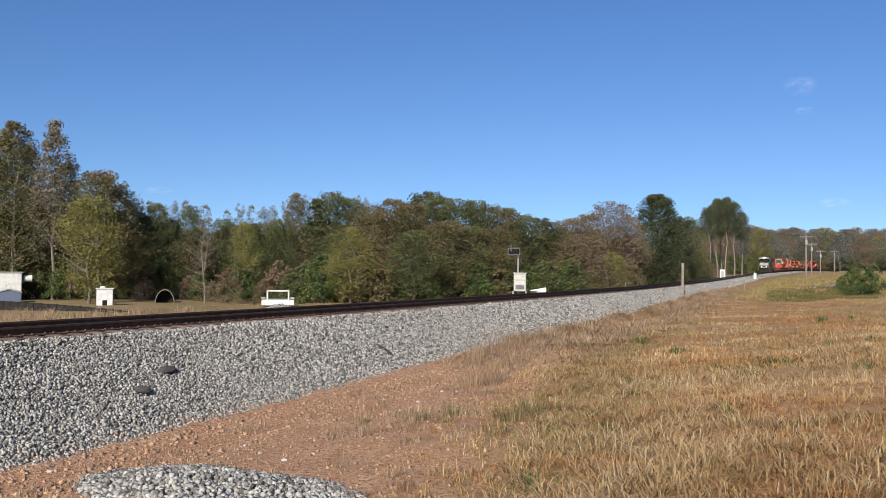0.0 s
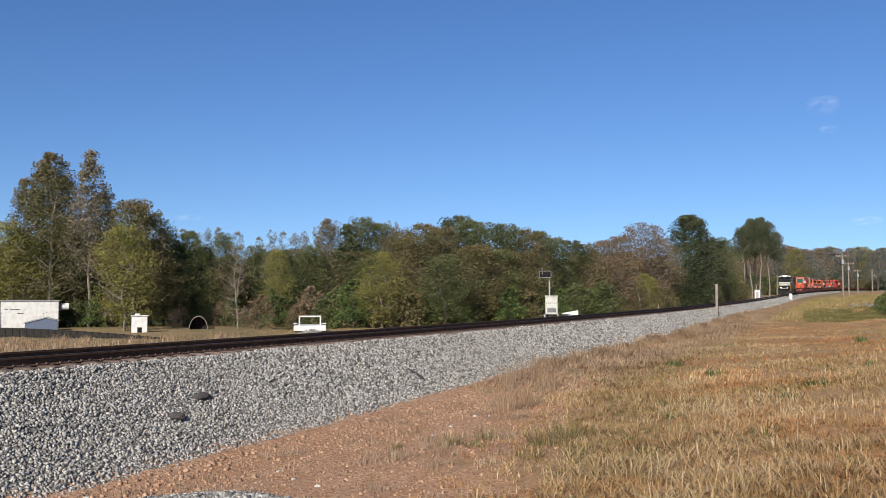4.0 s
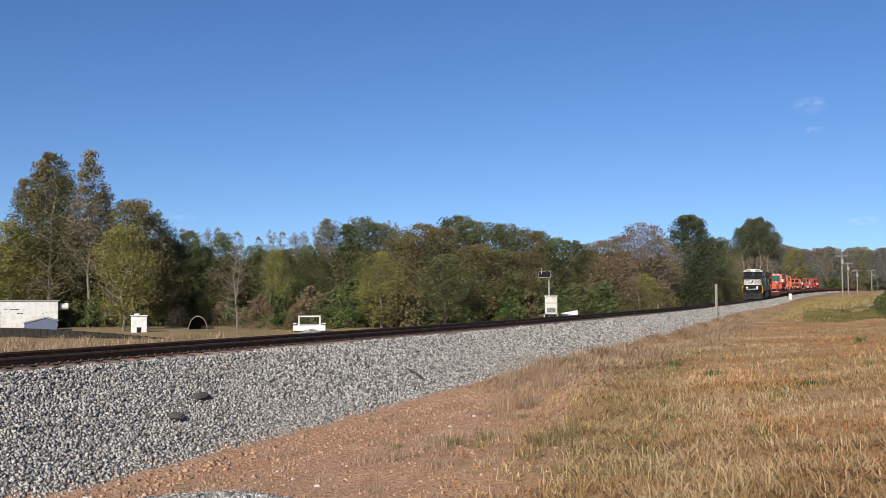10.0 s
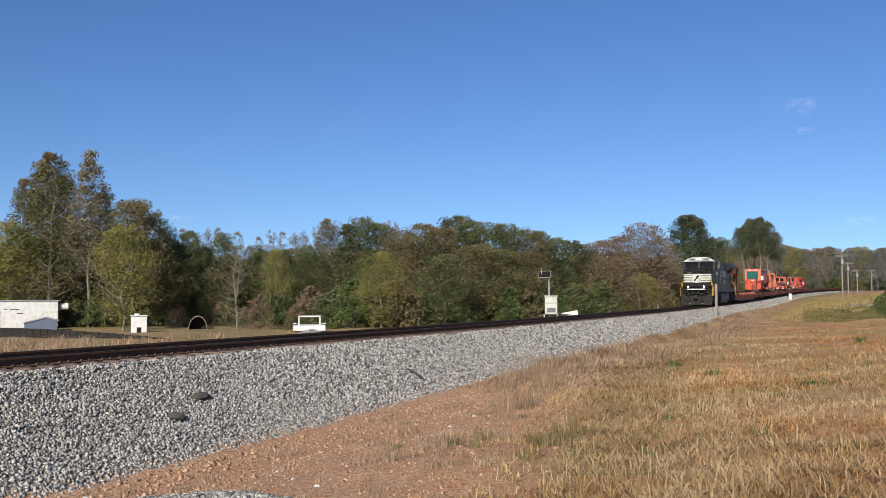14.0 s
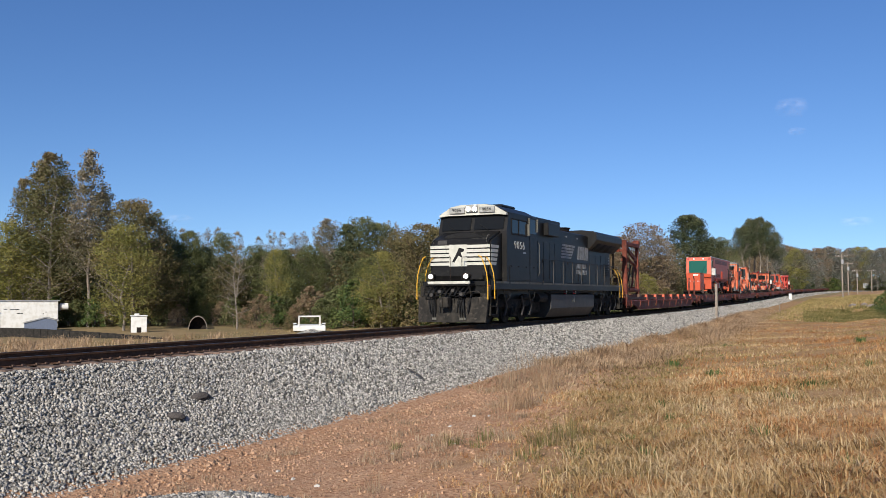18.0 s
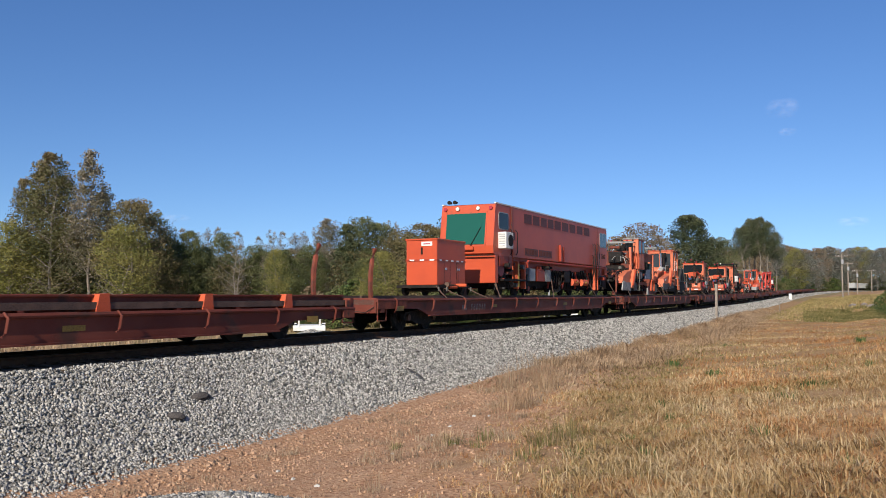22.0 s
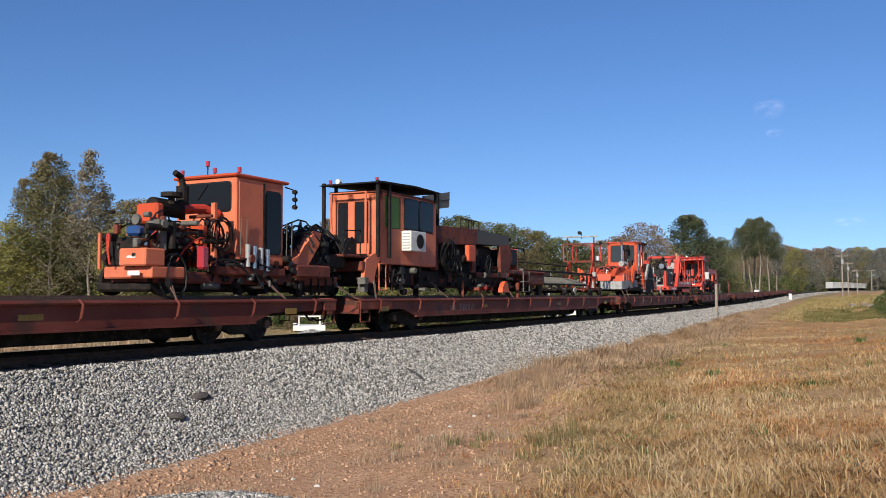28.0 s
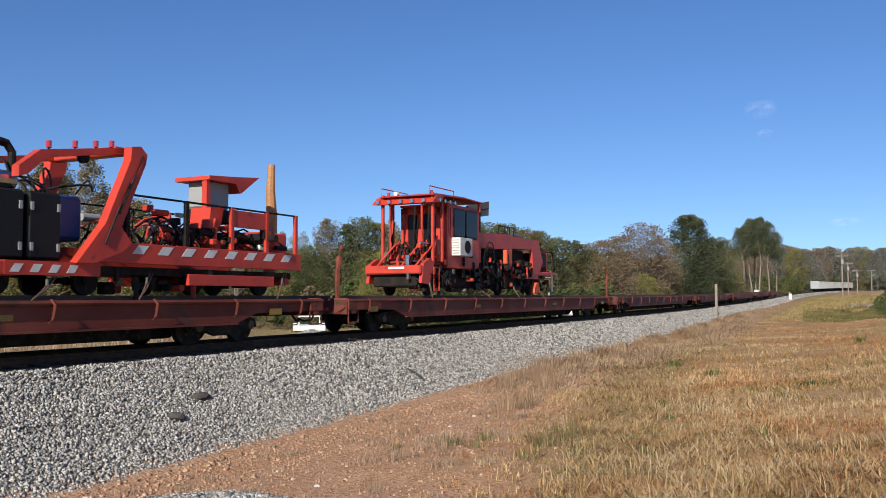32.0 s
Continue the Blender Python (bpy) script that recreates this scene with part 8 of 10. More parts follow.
def blades(rng, x, y, height, width, lean, mat, name, label):
    """Grass as bent blades of three pieces."""
    n = len(x)
    a = rng.uniform(0, 2 * np.pi, n)
    d = np.stack([np.cos(a), np.sin(a)], 1)
    side = np.stack([-d[:, 1], d[:, 0]], 1)
    z = ground_z(x, y) - 0.01
    p = np.stack([x, y], 1)
    v = np.zeros((n, 5, 3))
    h = height * rng.uniform(0.5, 1.15, n)
    l = lean * h * rng.uniform(0.1, 1.0, n)
    for i, (t, w) in enumerate(((0, 1), (0, -1), (0.55, -0.75), (0.55, 0.75), (1, 0))):
        v[:, i, :2] = p + side * (w * width * rng.uniform(0.7, 1.2, n))[:, None] + d * (l * t * t)[:, None]
        v[:, i, 2] = z + h * (t - 0.25 * lean * t * t)
    base = 5 * np.arange(n)[:, None]
    f = np.concatenate([base + np.array([0, 1, 2]), base + np.array([0, 2, 3]), base + np.array([3, 2, 4])])
    tagged(new(name, fast_mesh(name, v.reshape(-1, 3), f, mat)), label, "grass", kind="stuff")


GRID = np.random.default_rng(99).random((64, 64))


def blotch(x, y):
    """Smooth random values from 0 to 1 on a one-metre lattice."""
    i, j = np.floor(x).astype(int), np.floor(y).astype(int)
    u, v = x - i, y - j
    u, v = u * u * (3 - 2 * u), v * v * (3 - 2 * v)
    g = lambda a, b: GRID[a % 64, b % 64]
    return (g(i, j) * (1 - u) + g(i + 1, j) * u) * (1 - v) + (g(i, j + 1) * (1 - u) + g(i + 1, j + 1) * u) * v


def patchy(x, y):
    """Where the grass stands thick: blotches of two sizes over the field."""
    x, y = np.asarray(x, float), np.asarray(y, float)
    rut = blotch(0.045 * x + 11, 0.62 * (y - 0.16 * x) + 3)
    return 0.5 * (rut - 0.5) + 1.5 * (0.6 * blotch(0.37 * x + 0.2 * y, 0.41 * y - 0.17 * x + 9) + 0.4 * blotch(1.1 * x + 5, 1.2 * y)) - 0.25


def grass():
    rng = np.random.default_rng(21)

    def field(n, x0, x1, power, each=12, loose=0.05, spread=0.9):
        """Tufts of several blades, thinning out towards the clay."""
        x = x0 + (x1 - x0) * rng.random(n) ** power
        lo = np.minimum(-3.0, -0.06 * x)
        y = lo + (clay_edge(x) + spread - lo) * rng.random(n)
        keep = rng.random(n) < np.clip(patchy(x, y) * 0.9 + 0.2, 0.05, 1) * np.clip((clay_edge(x) + 0.9 - y) / 3.2, 0.05, 1)
        x, y = np.repeat(x[keep], each), np.repeat(y[keep], each)
        return x + rng.normal(0, loose, len(x)), y + rng.normal(0, loose, len(x))

    def sorts(x, y):
        """Olive near the clay and in hollows, rusty in streaks, straw elsewhere."""
        a = patchy(x * 0.5 + 3, y * 0.55 + 1) + rng.normal(0, 0.16, len(x)) + 0.55 * np.exp(-((clay_edge(x) - 1.6 - y) / 1.3) ** 2) * (x > 10)
        b = patchy(x * 0.8 - 5, y * 0.7) + rng.normal(0, 0.16, len(x))
        return (a > 0.78), (a <= 0.78) & (b > 0.47), (a <= 0.78) & (b <= 0.47)

    x, y = field(11500, 5.5, 22, 1.25)
    for k, mat, name, label in zip(sorts(x, y), ("olivegrass", "rustgrass", "straw"), ("olive_grass", "rusty_grass", "dry_grass"), ("matted olive-tan grass on the field", "matted rust-coloured dry grass on the field", "matted dry straw grass on the field")):
        blades(rng, x[k], y[k], 0.14, 0.0050, 2.1, mat, name, label)
    x, y = field(2300, 5.5, 22, 1.2, 11, 0.035)
    blades(rng, x, y, 0.22, 0.005, 1.3, "straw", "tall_dry_grass", "taller dry straw stalks in the field")
    # rank tufts: long tangled golden blades that lie over one another
    x, y = field(2300, 5.5, 24, 1.35, 18, 0.05, -0.8)
    k = patchy(x * 0.7 + 8, y * 0.8) > 0.42
    blades(rng, x[k], y[k], 0.34, 0.0060, 1.9, "straw", "rank_straw", "long tangled golden straw in the field")
    k = patchy(x * 0.9 - 2, y * 0.9 + 4) > 0.6
    blades(rng, x[k] + 0.1, y[k] + 0.05, 0.24, 0.006, 2.2, "rustgrass", "rank_rusty_grass", "long tangled rusty grass in the field")
    # single pale seed stalks that stand above the rest
    n = 900
    x = 6 + 30 * rng.random(n) ** 1.4
    y = -1.5 + (clay_edge(x) - 0.5) * rng.random(n)
    blades(rng, x, y, 0.42, 0.0045, 0.8, "straw", "seed_stalks", "single pale seed stalks standing over the grass")
    x, y = field(15000, 20, 150, 1.9, 8, 0.14)
    for k, mat, name, label in zip(sorts(x, y), ("olivegrass", "rustgrass", "straw"), ("far_olive_grass", "far_rusty_grass", "far_dry_grass"), ("olive-tan grass further along the field", "rusty dry grass further along the field", "dry tan grass further along the field")):
        blades(rng, x[k], y[k], 0.16, 0.011, 1.3, mat, name, label)
    x, y = field(6000, 6, 40, 1.3, 10, 0.07)
    k = patchy(x * 0.45 + 3, y * 0.5) > 0.74
    blades(rng, x[k], y[k], 0.10, 0.006, 1.3, "lawn", "green_grass", "patches of fading green grass")
    # sparse tufts on the clay
    n = 190
    tx = 6 + 26 * rng.random(n) ** 1.2
    ty = clay_edge(tx) + 0.2 + (np.interp(tx, TX, TY) - 5.2 - clay_edge(tx)) * rng.random(n) ** 1.5
    x = np.repeat(tx, 36) + rng.normal(0, 0.10, n * 36)
    y = np.repeat(ty, 36) + rng.normal(0, 0.10, n * 36)
    blades(rng, x, y, 0.17, 0.0055, 1.0, "greyweed", "clay_tufts", "thin grey-brown tufts on the clay")
    # dead weeds along the foot of the ballast
    n = 620
    tx = 27 + 100 * rng.random(n) ** 1.25
    ty = np.interp(tx, TX, TY) - foot_of(tx) - 3.2 * rng.random(n) ** 1.4
    keep = blotch(tx * 0.3, ty * 0.6) > 0.42
    tx, ty = tx[keep], ty[keep]
    n = len(tx)
    tall = np.repeat(rng.uniform(0.3, 1.4, n), 22) * rng.uniform(0.4, 1.2, n * 22)
    x = np.repeat(tx, 22) + rng.normal(0, 0.16, n * 22)
    y = np.repeat(ty, 22) + rng.normal(0, 0.16, n * 22)
    blades(rng, x, y, 0.46 * tall, 0.006, 1.1, "greyweed", "dead_weeds", "tall grey-brown dead weeds beside the ballast")
    # a thick bank of brown weeds where the field meets the ballast
    n = 1000
    tx = 29 + 70 * rng.random(n) ** 1.3
    ty = np.interp(tx, TX, TY) - foot_of(tx) + 0.1 - 3.4 * rng.random(n) ** 1.3
    keep = blotch(tx * 0.22 + 4, ty * 0.5) > 0.3
    tx, ty = tx[keep], ty[keep]
    n = len(tx)
    tall = np.repeat(rng.uniform(0.35, 1.35, n) * (0.7 + 0.6 * blotch(tx * 0.5, ty * 0.7)), 40) * rng.uniform(0.45, 1.25, n * 40)
    x = np.repeat(tx, 40) + rng.normal(0, 0.24, n * 40)
    y = np.repeat(ty, 40) + rng.normal(0, 0.24, n * 40)
    blades(rng, x, y, 0.40 * tall, 0.010, 1.5, "brownweed", "brown_weeds", "thick bank of brown weeds at the ballast's foot")
    # low dry grass between the field and the ballast's foot
    n = 30000
    x = 22 + 100 * rng.random(n) ** 1.3
    y = np.interp(x, TX, TY) - foot_of(x) - 4.5 * rng.random(n)
    blades(rng, x, y, 0.15, 0.014, 1.5, "brownweed", "verge_grass", "low brown grass along the ballast's foot")
    # short green grass in the hollow at the field's far end
    n = 40000
    u, d = 0.905 + 0.13 * rng.random(n) ** 0.8, rng.triangular(76, 98, 118, n)
    k = blotch(d * 0.25, u * 60) + 0.4 * blotch(d * 0.8, u * 160) + rng.normal(0, 0.12, n) > 0.6
    u, d = u[k], d[k]
    aa = radians(27.04) - np.arctan((u - 0.5) * 1.00675)
    blades(rng, d * np.cos(aa), d * np.sin(aa), 0.3, 0.03, 0.8, "hollowgrass", "hollow_grass", "dark green grass in the hollow")
    # rank dry weeds across the line, before the yard
    n = 150
    aa = radians(27.04) - np.arctan((np.where(rng.random(n) < 0.75, rng.uniform(-0.03, 0.10, n), rng.uniform(0.1, 0.3, n)) - 0.5) * 1.00675)
    dd = rng.uniform(38, 60, n)
    tall = np.repeat(rng.uniform(0.4, 1.5, n), 40)
    x = np.repeat(dd * np.cos(aa), 40) + rng.normal(0, 0.22, n * 40)
    y = np.repeat(dd * np.sin(aa), 40) + rng.normal(0, 0.22, n * 40)
    blades(rng, x, y, 0.62 * tall, 0.012, 0.9, "brownweed", "rank_weeds", "rank dry weeds on the verge across the line")
    # the green bank beyond the field and rough grass across the line
    n = 42000
    x = rng.uniform(80, 240, n)
    y = np.interp(x, TX, TY) - 6 - 34 * rng.random(n)
    blades(rng, x, y, 0.35, 0.03, 0.8, "olivegrass", "bank_grass", "green and tan grass on the bank")
    n = 30000
    x = rng.uniform(14, 90, n)
    y = np.interp(x, TX, TY) + 4.6 + 26 * rng.random(n) ** 1.4
    blades(rng, x[::2], y[::2], 0.15, 0.016, 1.4, "straw", "trackside_grass", "short dry straw grass across the line")
    blades(rng, x[1::2], y[1::2], 0.17, 0.016, 1.4, "olivegrass", "trackside_olive_grass", "short olive-tan grass across the line")


def clump(name, label, category, x, y, n, height, width, spread, mat, seed, lean=0.7, group=""):
    """A single weed or grass tuft as a thing of its own."""
    rng = np.random.default_rng(seed)
    t = thing(name, label, category, pose(x, y, float(ground_z(x, y))), group=group)
    bm = bmesh.new()
    for _ in range(n):
        a, r = rng.uniform(0, 6.283), spread * math.sqrt(rng.random())
        p = Vector((r * math.cos(a), r * math.sin(a), -0.02))
        h = height * rng.uniform(0.5, 1.1)
        d = Vector((math.cos(a), math.sin(a), 0)) * lean * h * rng.uniform(0.1, 0.8)
        w = Vector((-math.sin(a), math.cos(a), 0)) * width
        v = [bm.verts.new(q) for q in (p - w, p + w, p + d * 0.35 + w * 0.7 + Vector((0, 0, h * 0.6)), p + d * 0.35 - w * 0.7 + Vector((0, 0, h * 0.6)), p + d + Vector((0, 0, h)))]
        bm.faces.new((v[0], v[1], v[2], v[3]))
        bm.faces.new((v[3], v[2], v[4]))
    part("tuft", bm, mat, t)


def ties():
    ballast = bpy.data.objects["ballast_bed"]
    bm = boxes((-0.115, 0.115, -1.3, 1.3, -0.18, 0.0), bevel=0.012)
    tie = mesh_of(bm, "tie")
    bm = boxes((-0.17, 0.17, -0.1, 0.1, 0.0, 0.022), bevel=0.004)
    for x in (-0.1, 0.1):
        for y in (-0.085, 0.085):
            box(bm, x - 0.02, x + 0.02, y - 0.02, y + 0.02, 0.02, 0.05)
    plate_mesh = mesh_of(bm, "rust")
    rng = random.Random(3)
    for i in range(240):
        s = -4 + 0.495 * i
        m = truck_pose(s, 0.5) @ pose(0, rng.uniform(-0.03, 0.03), -0.172, 0, 0, rng.uniform(-1, 1))
        ob = new("tie", tie)
        ob.parent = ballast
        ob.matrix_basis = m
        if i < 130:
            for y in (-0.755, 0.755):
                p = new("tie_plate", plate_mesh)
                p.parent = ob
                p.matrix_basis = pose(0, y, 0)


ballast_stones()
clods()
grass()


# ---- trees ----
def limb(bm, a, b, r0, r1, rng, depth):
    """A crooked tapered branch that forks."""
    a, b = Vector(a), Vector(b)
    mid = a.lerp(b, 0.5) + Vector([rng.uniform(-1, 1) for _ in range(3)]) * (b - a).length * 0.07
    tube(bm, [a, mid, b], r0, 5, r1)
    if depth:
        for _ in range(3):
            t = rng.uniform(0.35, 0.95)
            p = a.lerp(b, t)
            d = (b - a) * rng.uniform(0.35, 0.6)
            ang = rng.uniform(0, 6.28)
            d = Matrix.Rotation(ang, 3, (b - a).normalized()) @ (Matrix.Rotation(rng.uniform(0.4, 0.9), 3, (b - a).orthogonal().normalized()) @ d)
            limb(bm, p, p + d, r0 * 0.5, r1 * 0.4, rng, depth - 1)


def leaf_cloud(rng, centres, radii, per, size, flat=0.8):
    """Leaves as small bent-free quads scattered in lumps, thicker towards each lump's shell."""
    n = len(centres) * per
    c = np.repeat(centres, per, 0)
    r = np.repeat(radii, per)
    d = rng.normal(size=(n, 3))
    d /= np.linalg.norm(d, axis=1)[:, None]
    p = c + d * (r * rng.random(n) ** 0.45)[:, None] * np.array([1, 1, flat])
    u = rng.normal(size=(n, 3)) * np.array([1, 1, 0.7])
    u /= np.linalg.norm(u, axis=1)[:, None]
    w = np.cross(u, rng.normal(size=(n, 3)))
    w /= np.linalg.norm(w, axis=1)[:, None] + 1e-9
    k = size * rng.uniform(0.6, 1.4, n)[:, None]
    v = np.stack([p - u * k, p + w * k * 0.6, p + u * k, p - w * k * 0.6], 1)
    return v.reshape(-1, 3), np.arange(n * 4).reshape(-1, 4)


def tree_kind(name, label, seed, crown, bark, shape, lumps, per, size, trunk=0.12, bare=0.18, limbs=9):
    """Builds one tree of unit-like height 10 m: trunk with limbs, crown of leaf lumps inside an uneven outline. shape(t) gives the crown's radius at height share t."""
    rng = np.random.default_rng(seed)
    rnd = random.Random(seed)
    t = thing(name, label, "tree")
    bm = bmesh.new()
    pts = [(rnd.uniform(-0.1, 0.1) * (1 + i), rnd.uniform(-0.1, 0.1) * (1 + i), 9.3 * i / 6 - 0.15) for i in range(7)]
    pts[0] = (0, 0, -0.3)
    tube(bm, pts, trunk, 7, 0.02)
    for i in range(limbs):
        f = bare + (0.9 - bare) * (i + rnd.random()) / limbs
        j = min(int(f * 6), 5)
        p = Vector(pts[j]).lerp(Vector(pts[j + 1]), f * 6 - j)
        a = rnd.uniform(0, 6.28)
        reach = max(0.3, shape(f) * 0.9)
        limb(bm, p, p + Vector((math.cos(a) * reach, math.sin(a) * reach, reach * rnd.uniform(0.3, 0.9))), trunk * 0.45 * (1.1 - f), 0.012, rnd, 1 if lumps else 2)
    part("trunk", bm, bark, t)
    if lumps:
        f = bare + (1 - bare) * rng.random(lumps) ** 0.85
        a = rng.uniform(0, 2 * np.pi, lumps)
        rad = np.array([shape(k) for k in f])
        r = rad * np.sqrt(rng.random(lumps)) * 0.95
        size_l = 0.28 * rad * rng.uniform(0.7, 1.4, lumps) + 0.16
        c = np.stack([r * np.cos(a), r * np.sin(a), 10 * f - 0.15], 1)
        v, q = leaf_cloud(rng, c, size_l, per, size)
        part("crown", fast_mesh("crown", v, q, crown), crown, t)
    t.location = (0, -400 - 30 * len(KINDS), float(ground_z(0, -400 - 30 * len(KINDS))))
    KINDS.append(t)
    return t


KINDS = []


def round_top(w, low=0.55):
    return lambda t: w * math.sqrt(max(0.02, 1 - ((t - low) / (1.02 - low)) ** 2)) if t > low else w * (0.55 + 0.45 * t / low)


def spire(w):
    return lambda t: w * (1.02 - t) ** 0.7 + 0.12


def taper(w):
    """A poplar's outline: a narrow foot, widest at two fifths, drawn out to a blunt tip."""
    return lambda t: w * (0.6 + t) if t < 0.4 else w * max(0.04, (1.02 - t) / 0.62) ** 0.55


TREES = dict(
    poplar=[tree_kind("poplar_tree", "tall thin poplar with sparse grey-brown autumn leaves", 100 + i, "poplar", "palebark", taper(1.5), 230, 38, 0.058, 0.10, 0.3, 26) for i in range(3)],
    wisp=[tree_kind("poplar_tree", "thin young poplar with few leaves and bare twigs", 240 + i, "poplar", "palebark", taper(1.15 + 0.25 * i), 46 + 14 * i, 30, 0.06, 0.09, 0.35, 34) for i in range(3)],
    mixed=[tree_kind("poplar_tree", "tall poplar with olive leaves turning brown", 104 + i, "turning", "palebark", taper(1.9), 260, 44, 0.060, 0.10, 0.16, 24) for i in range(2)],
    turning_oak=[tree_kind("oak_tree", "slender oak with olive-brown autumn leaves", 113, "turning", "bark", round_top(2.6, 0.45), 210, 56, 0.078, 0.15, 0.14, 16)],
    dome=[tree_kind("loblolly_pine", "dense dark green pine with a rounded cone crown", 155, "pine", "bark", round_top(2.6, 0.26), 430, 58, 0.085, 0.16, 0.03, 14)],
    oak=[tree_kind("oak_tree", "broad oak with dull brown-green autumn leaves", 110 + i, "oak", "bark", round_top(3.1, 0.5), 210, 56, 0.088, 0.17, 0.12, 12) for i in range(3)],
    green=[tree_kind("broadleaf_tree", "dense dark green broadleaf tree", 120 + i, "green", "bark", round_top(2.7, 0.5), 210, 56, 0.082, 0.16, 0.1, 10) for i in range(3)],
    olive=[tree_kind("sweetgum_tree", "yellow-green tree with thinning leaves", 130 + i, "olive", "palebark", round_top(2.6, 0.42), 190, 50, 0.078, 0.12, 0.1, 14) for i in range(2)],
    russet=[tree_kind("cypress_tree", "reddish-brown tree with feathery bare branches", 140 + i, "russet", "palebark", round_top(3.0, 0.6), 230, 36, 0.09, 0.15, 0.1, 24) for i in range(2)],
    pine=[tree_kind("pine_tree", "dark green pine with a bare lower trunk", 150 + i, "pine", "bark", round_top(2.5, 0.62), 150, 44, 0.10, 0.16, 0.33, 12) for i in range(2)],
    cedar=[tree_kind("cedar_tree", "dark green cone-shaped conifer", 160 + i, "pine", "bark", spire(2.6), 140, 34, 0.13, 0.14, 0.05, 14) for i in range(2)],
    # the far kind wears leaves with the haze coloured in
    far=[tree_kind("hazy_tree", "distant tree at the wood's edge, haze put in its leaf colour", 200 + i, "haze", "palebark", round_top(3.0, 0.5), 120, 40, 0.12, 0.15, 0.1, 8) for i in range(3)],
    grove=[tree_kind("tall_pine", "tall pine with a long bare pale trunk", 210 + i, "pine", "palebark", round_top(2.3, 0.7), 150, 48, 0.085, 0.2, 0.58, 14) for i in range(2)],
    bare=[tree_kind("bare_tree", "leafless grey tree with fine branches", 170 + i, "russet", "palebark", round_top(2.6, 0.55), 16, 20, 0.10, 0.10, 0.12, 22) for i in range(1)],
    bush=[tree_kind("bush", "dense green roadside bush", 180 + i, ("yew", "green", "oak")[i], "bark", lambda t: 4.6 * math.sqrt(max(0.05, 1 - t ** 2)), 70, 40, 0.26, 0.12, 0.02, 10) for i in range(3)],
    brush=[tree_kind("brush", "low tangle of rust-brown dry brush", 190, "russet", "bark", lambda t: 4.8 * math.sqrt(max(0.05, 1 - t ** 2)), 50, 34, 0.26, 0.1, 0.02, 12)],
)
FOREST = random.Random(77)


def plant(kind, x, y, height, wide=1.0):
    src = FOREST.choice(TREES[kind])
    k = height / 10
    m = pose(x, y, float(ground_z(x, y)), 0, 0, FOREST.uniform(0, 360)) @ Matrix.Diagonal((k * wide, k * wide, k, 1))
    return copy_thing(src, m)


def bearing(u, d):
    """A spot d metres out at a bearing u, counted across the picture's width from 0 (left) to 1 (right)."""
    a = radians(27.04) - math.atan((u - 0.5) * 1.00675)
    return d * math.cos(a), d * math.sin(a)


def crest(u, d, top):
    """The height of a tree there whose tip rises to top, an angle's tangent above the eye's level."""
    x, y = bearing(u, d)
    depth = d * math.cos(math.atan((u - 0.5) * 1.00675))
    return 1.08 + depth * top - float(ground_z(x, y))


# skyline: bearing, distance, tip, kind
for u, d, top, kind, wide in (
        (0.010, 96, 0.090, "olive", 1.0), (0.028, 97, 0.138, "mixed", 0.95), (0.056, 94, 0.168, "mixed", 1.15), (0.047, 98, 0.160, "poplar", 0.9), (0.072, 97, 0.135, "turning_oak", 0.6), (0.100, 92, 0.170, "poplar", 1.0), (0.113, 96, 0.120, "turning_oak", 0.7), (0.150, 88, 0.112, "oak", 1.0), (0.140, 80, 0.085, "olive", 1.15),
        (0.172, 92, 0.098, "green", 0.9), (0.195, 94, 0.080, "wisp", 1.0), (0.213, 92, 0.076, "green", 0.8), (0.233, 95, 0.080, "wisp", 0.8), (0.252, 94, 0.074, "green", 0.9)):
    plant(kind, *bearing(u, d), crest(u, d, top), wide)
for u, d, top, kind, wide in (
        (0.268, 90, 0.079, "wisp", 1.0), (0.268, 78, 0.062, "bare", 1.0), (0.288, 95, 0.060, "green", 1.0), (0.306, 92, 0.078, "wisp", 1.0), (0.312, 84, 0.055, "olive", 0.8), (0.331, 94, 0.074, "wisp", 1.1), (0.350, 92, 0.060, "green", 1.0),
        (0.368, 95, 0.090, "poplar", 1.2), (0.392, 92, 0.086, "cedar", 1.0), (0.408, 93, 0.092, "green", 0.9), (0.425, 94, 0.085, "green", 1.0), (0.437, 96, 0.088, "wisp", 0.8), (0.452, 92, 0.076, "oak", 1.0), (0.430, 74, 0.052, "olive", 1.3), (0.415, 80, 0.045, "green", 1.2)):
    plant(kind, *bearing(u, d), crest(u, d, top), wide)
for u, d, top, kind, wide in (
        (0.475, 88, 0.083, "oak", 1.15), (0.497, 92, 0.080, "oak", 1.1), (0.516, 98, 0.092, "pine", 1.1), (0.528, 95, 0.088, "green", 1.0), (0.551, 98, 0.087, "green", 1.2), (0.570, 98, 0.084, "green", 1.1), (0.590, 100, 0.078, "oak", 1.1), (0.606, 102, 0.075, "green", 1.1),
        (0.625, 106, 0.068, "green", 1.1), (0.643, 112, 0.064, "pine", 1.2), (0.660, 116, 0.061, "oak", 1.1), (0.680, 118, 0.063, "russet", 1.1), (0.700, 120, 0.068, "russet", 1.2), (0.724, 122, 0.083, "russet", 1.25), (0.745, 128, 0.066, "russet", 1.1)):
    plant(kind, *bearing(u, d), crest(u, d, top), wide)
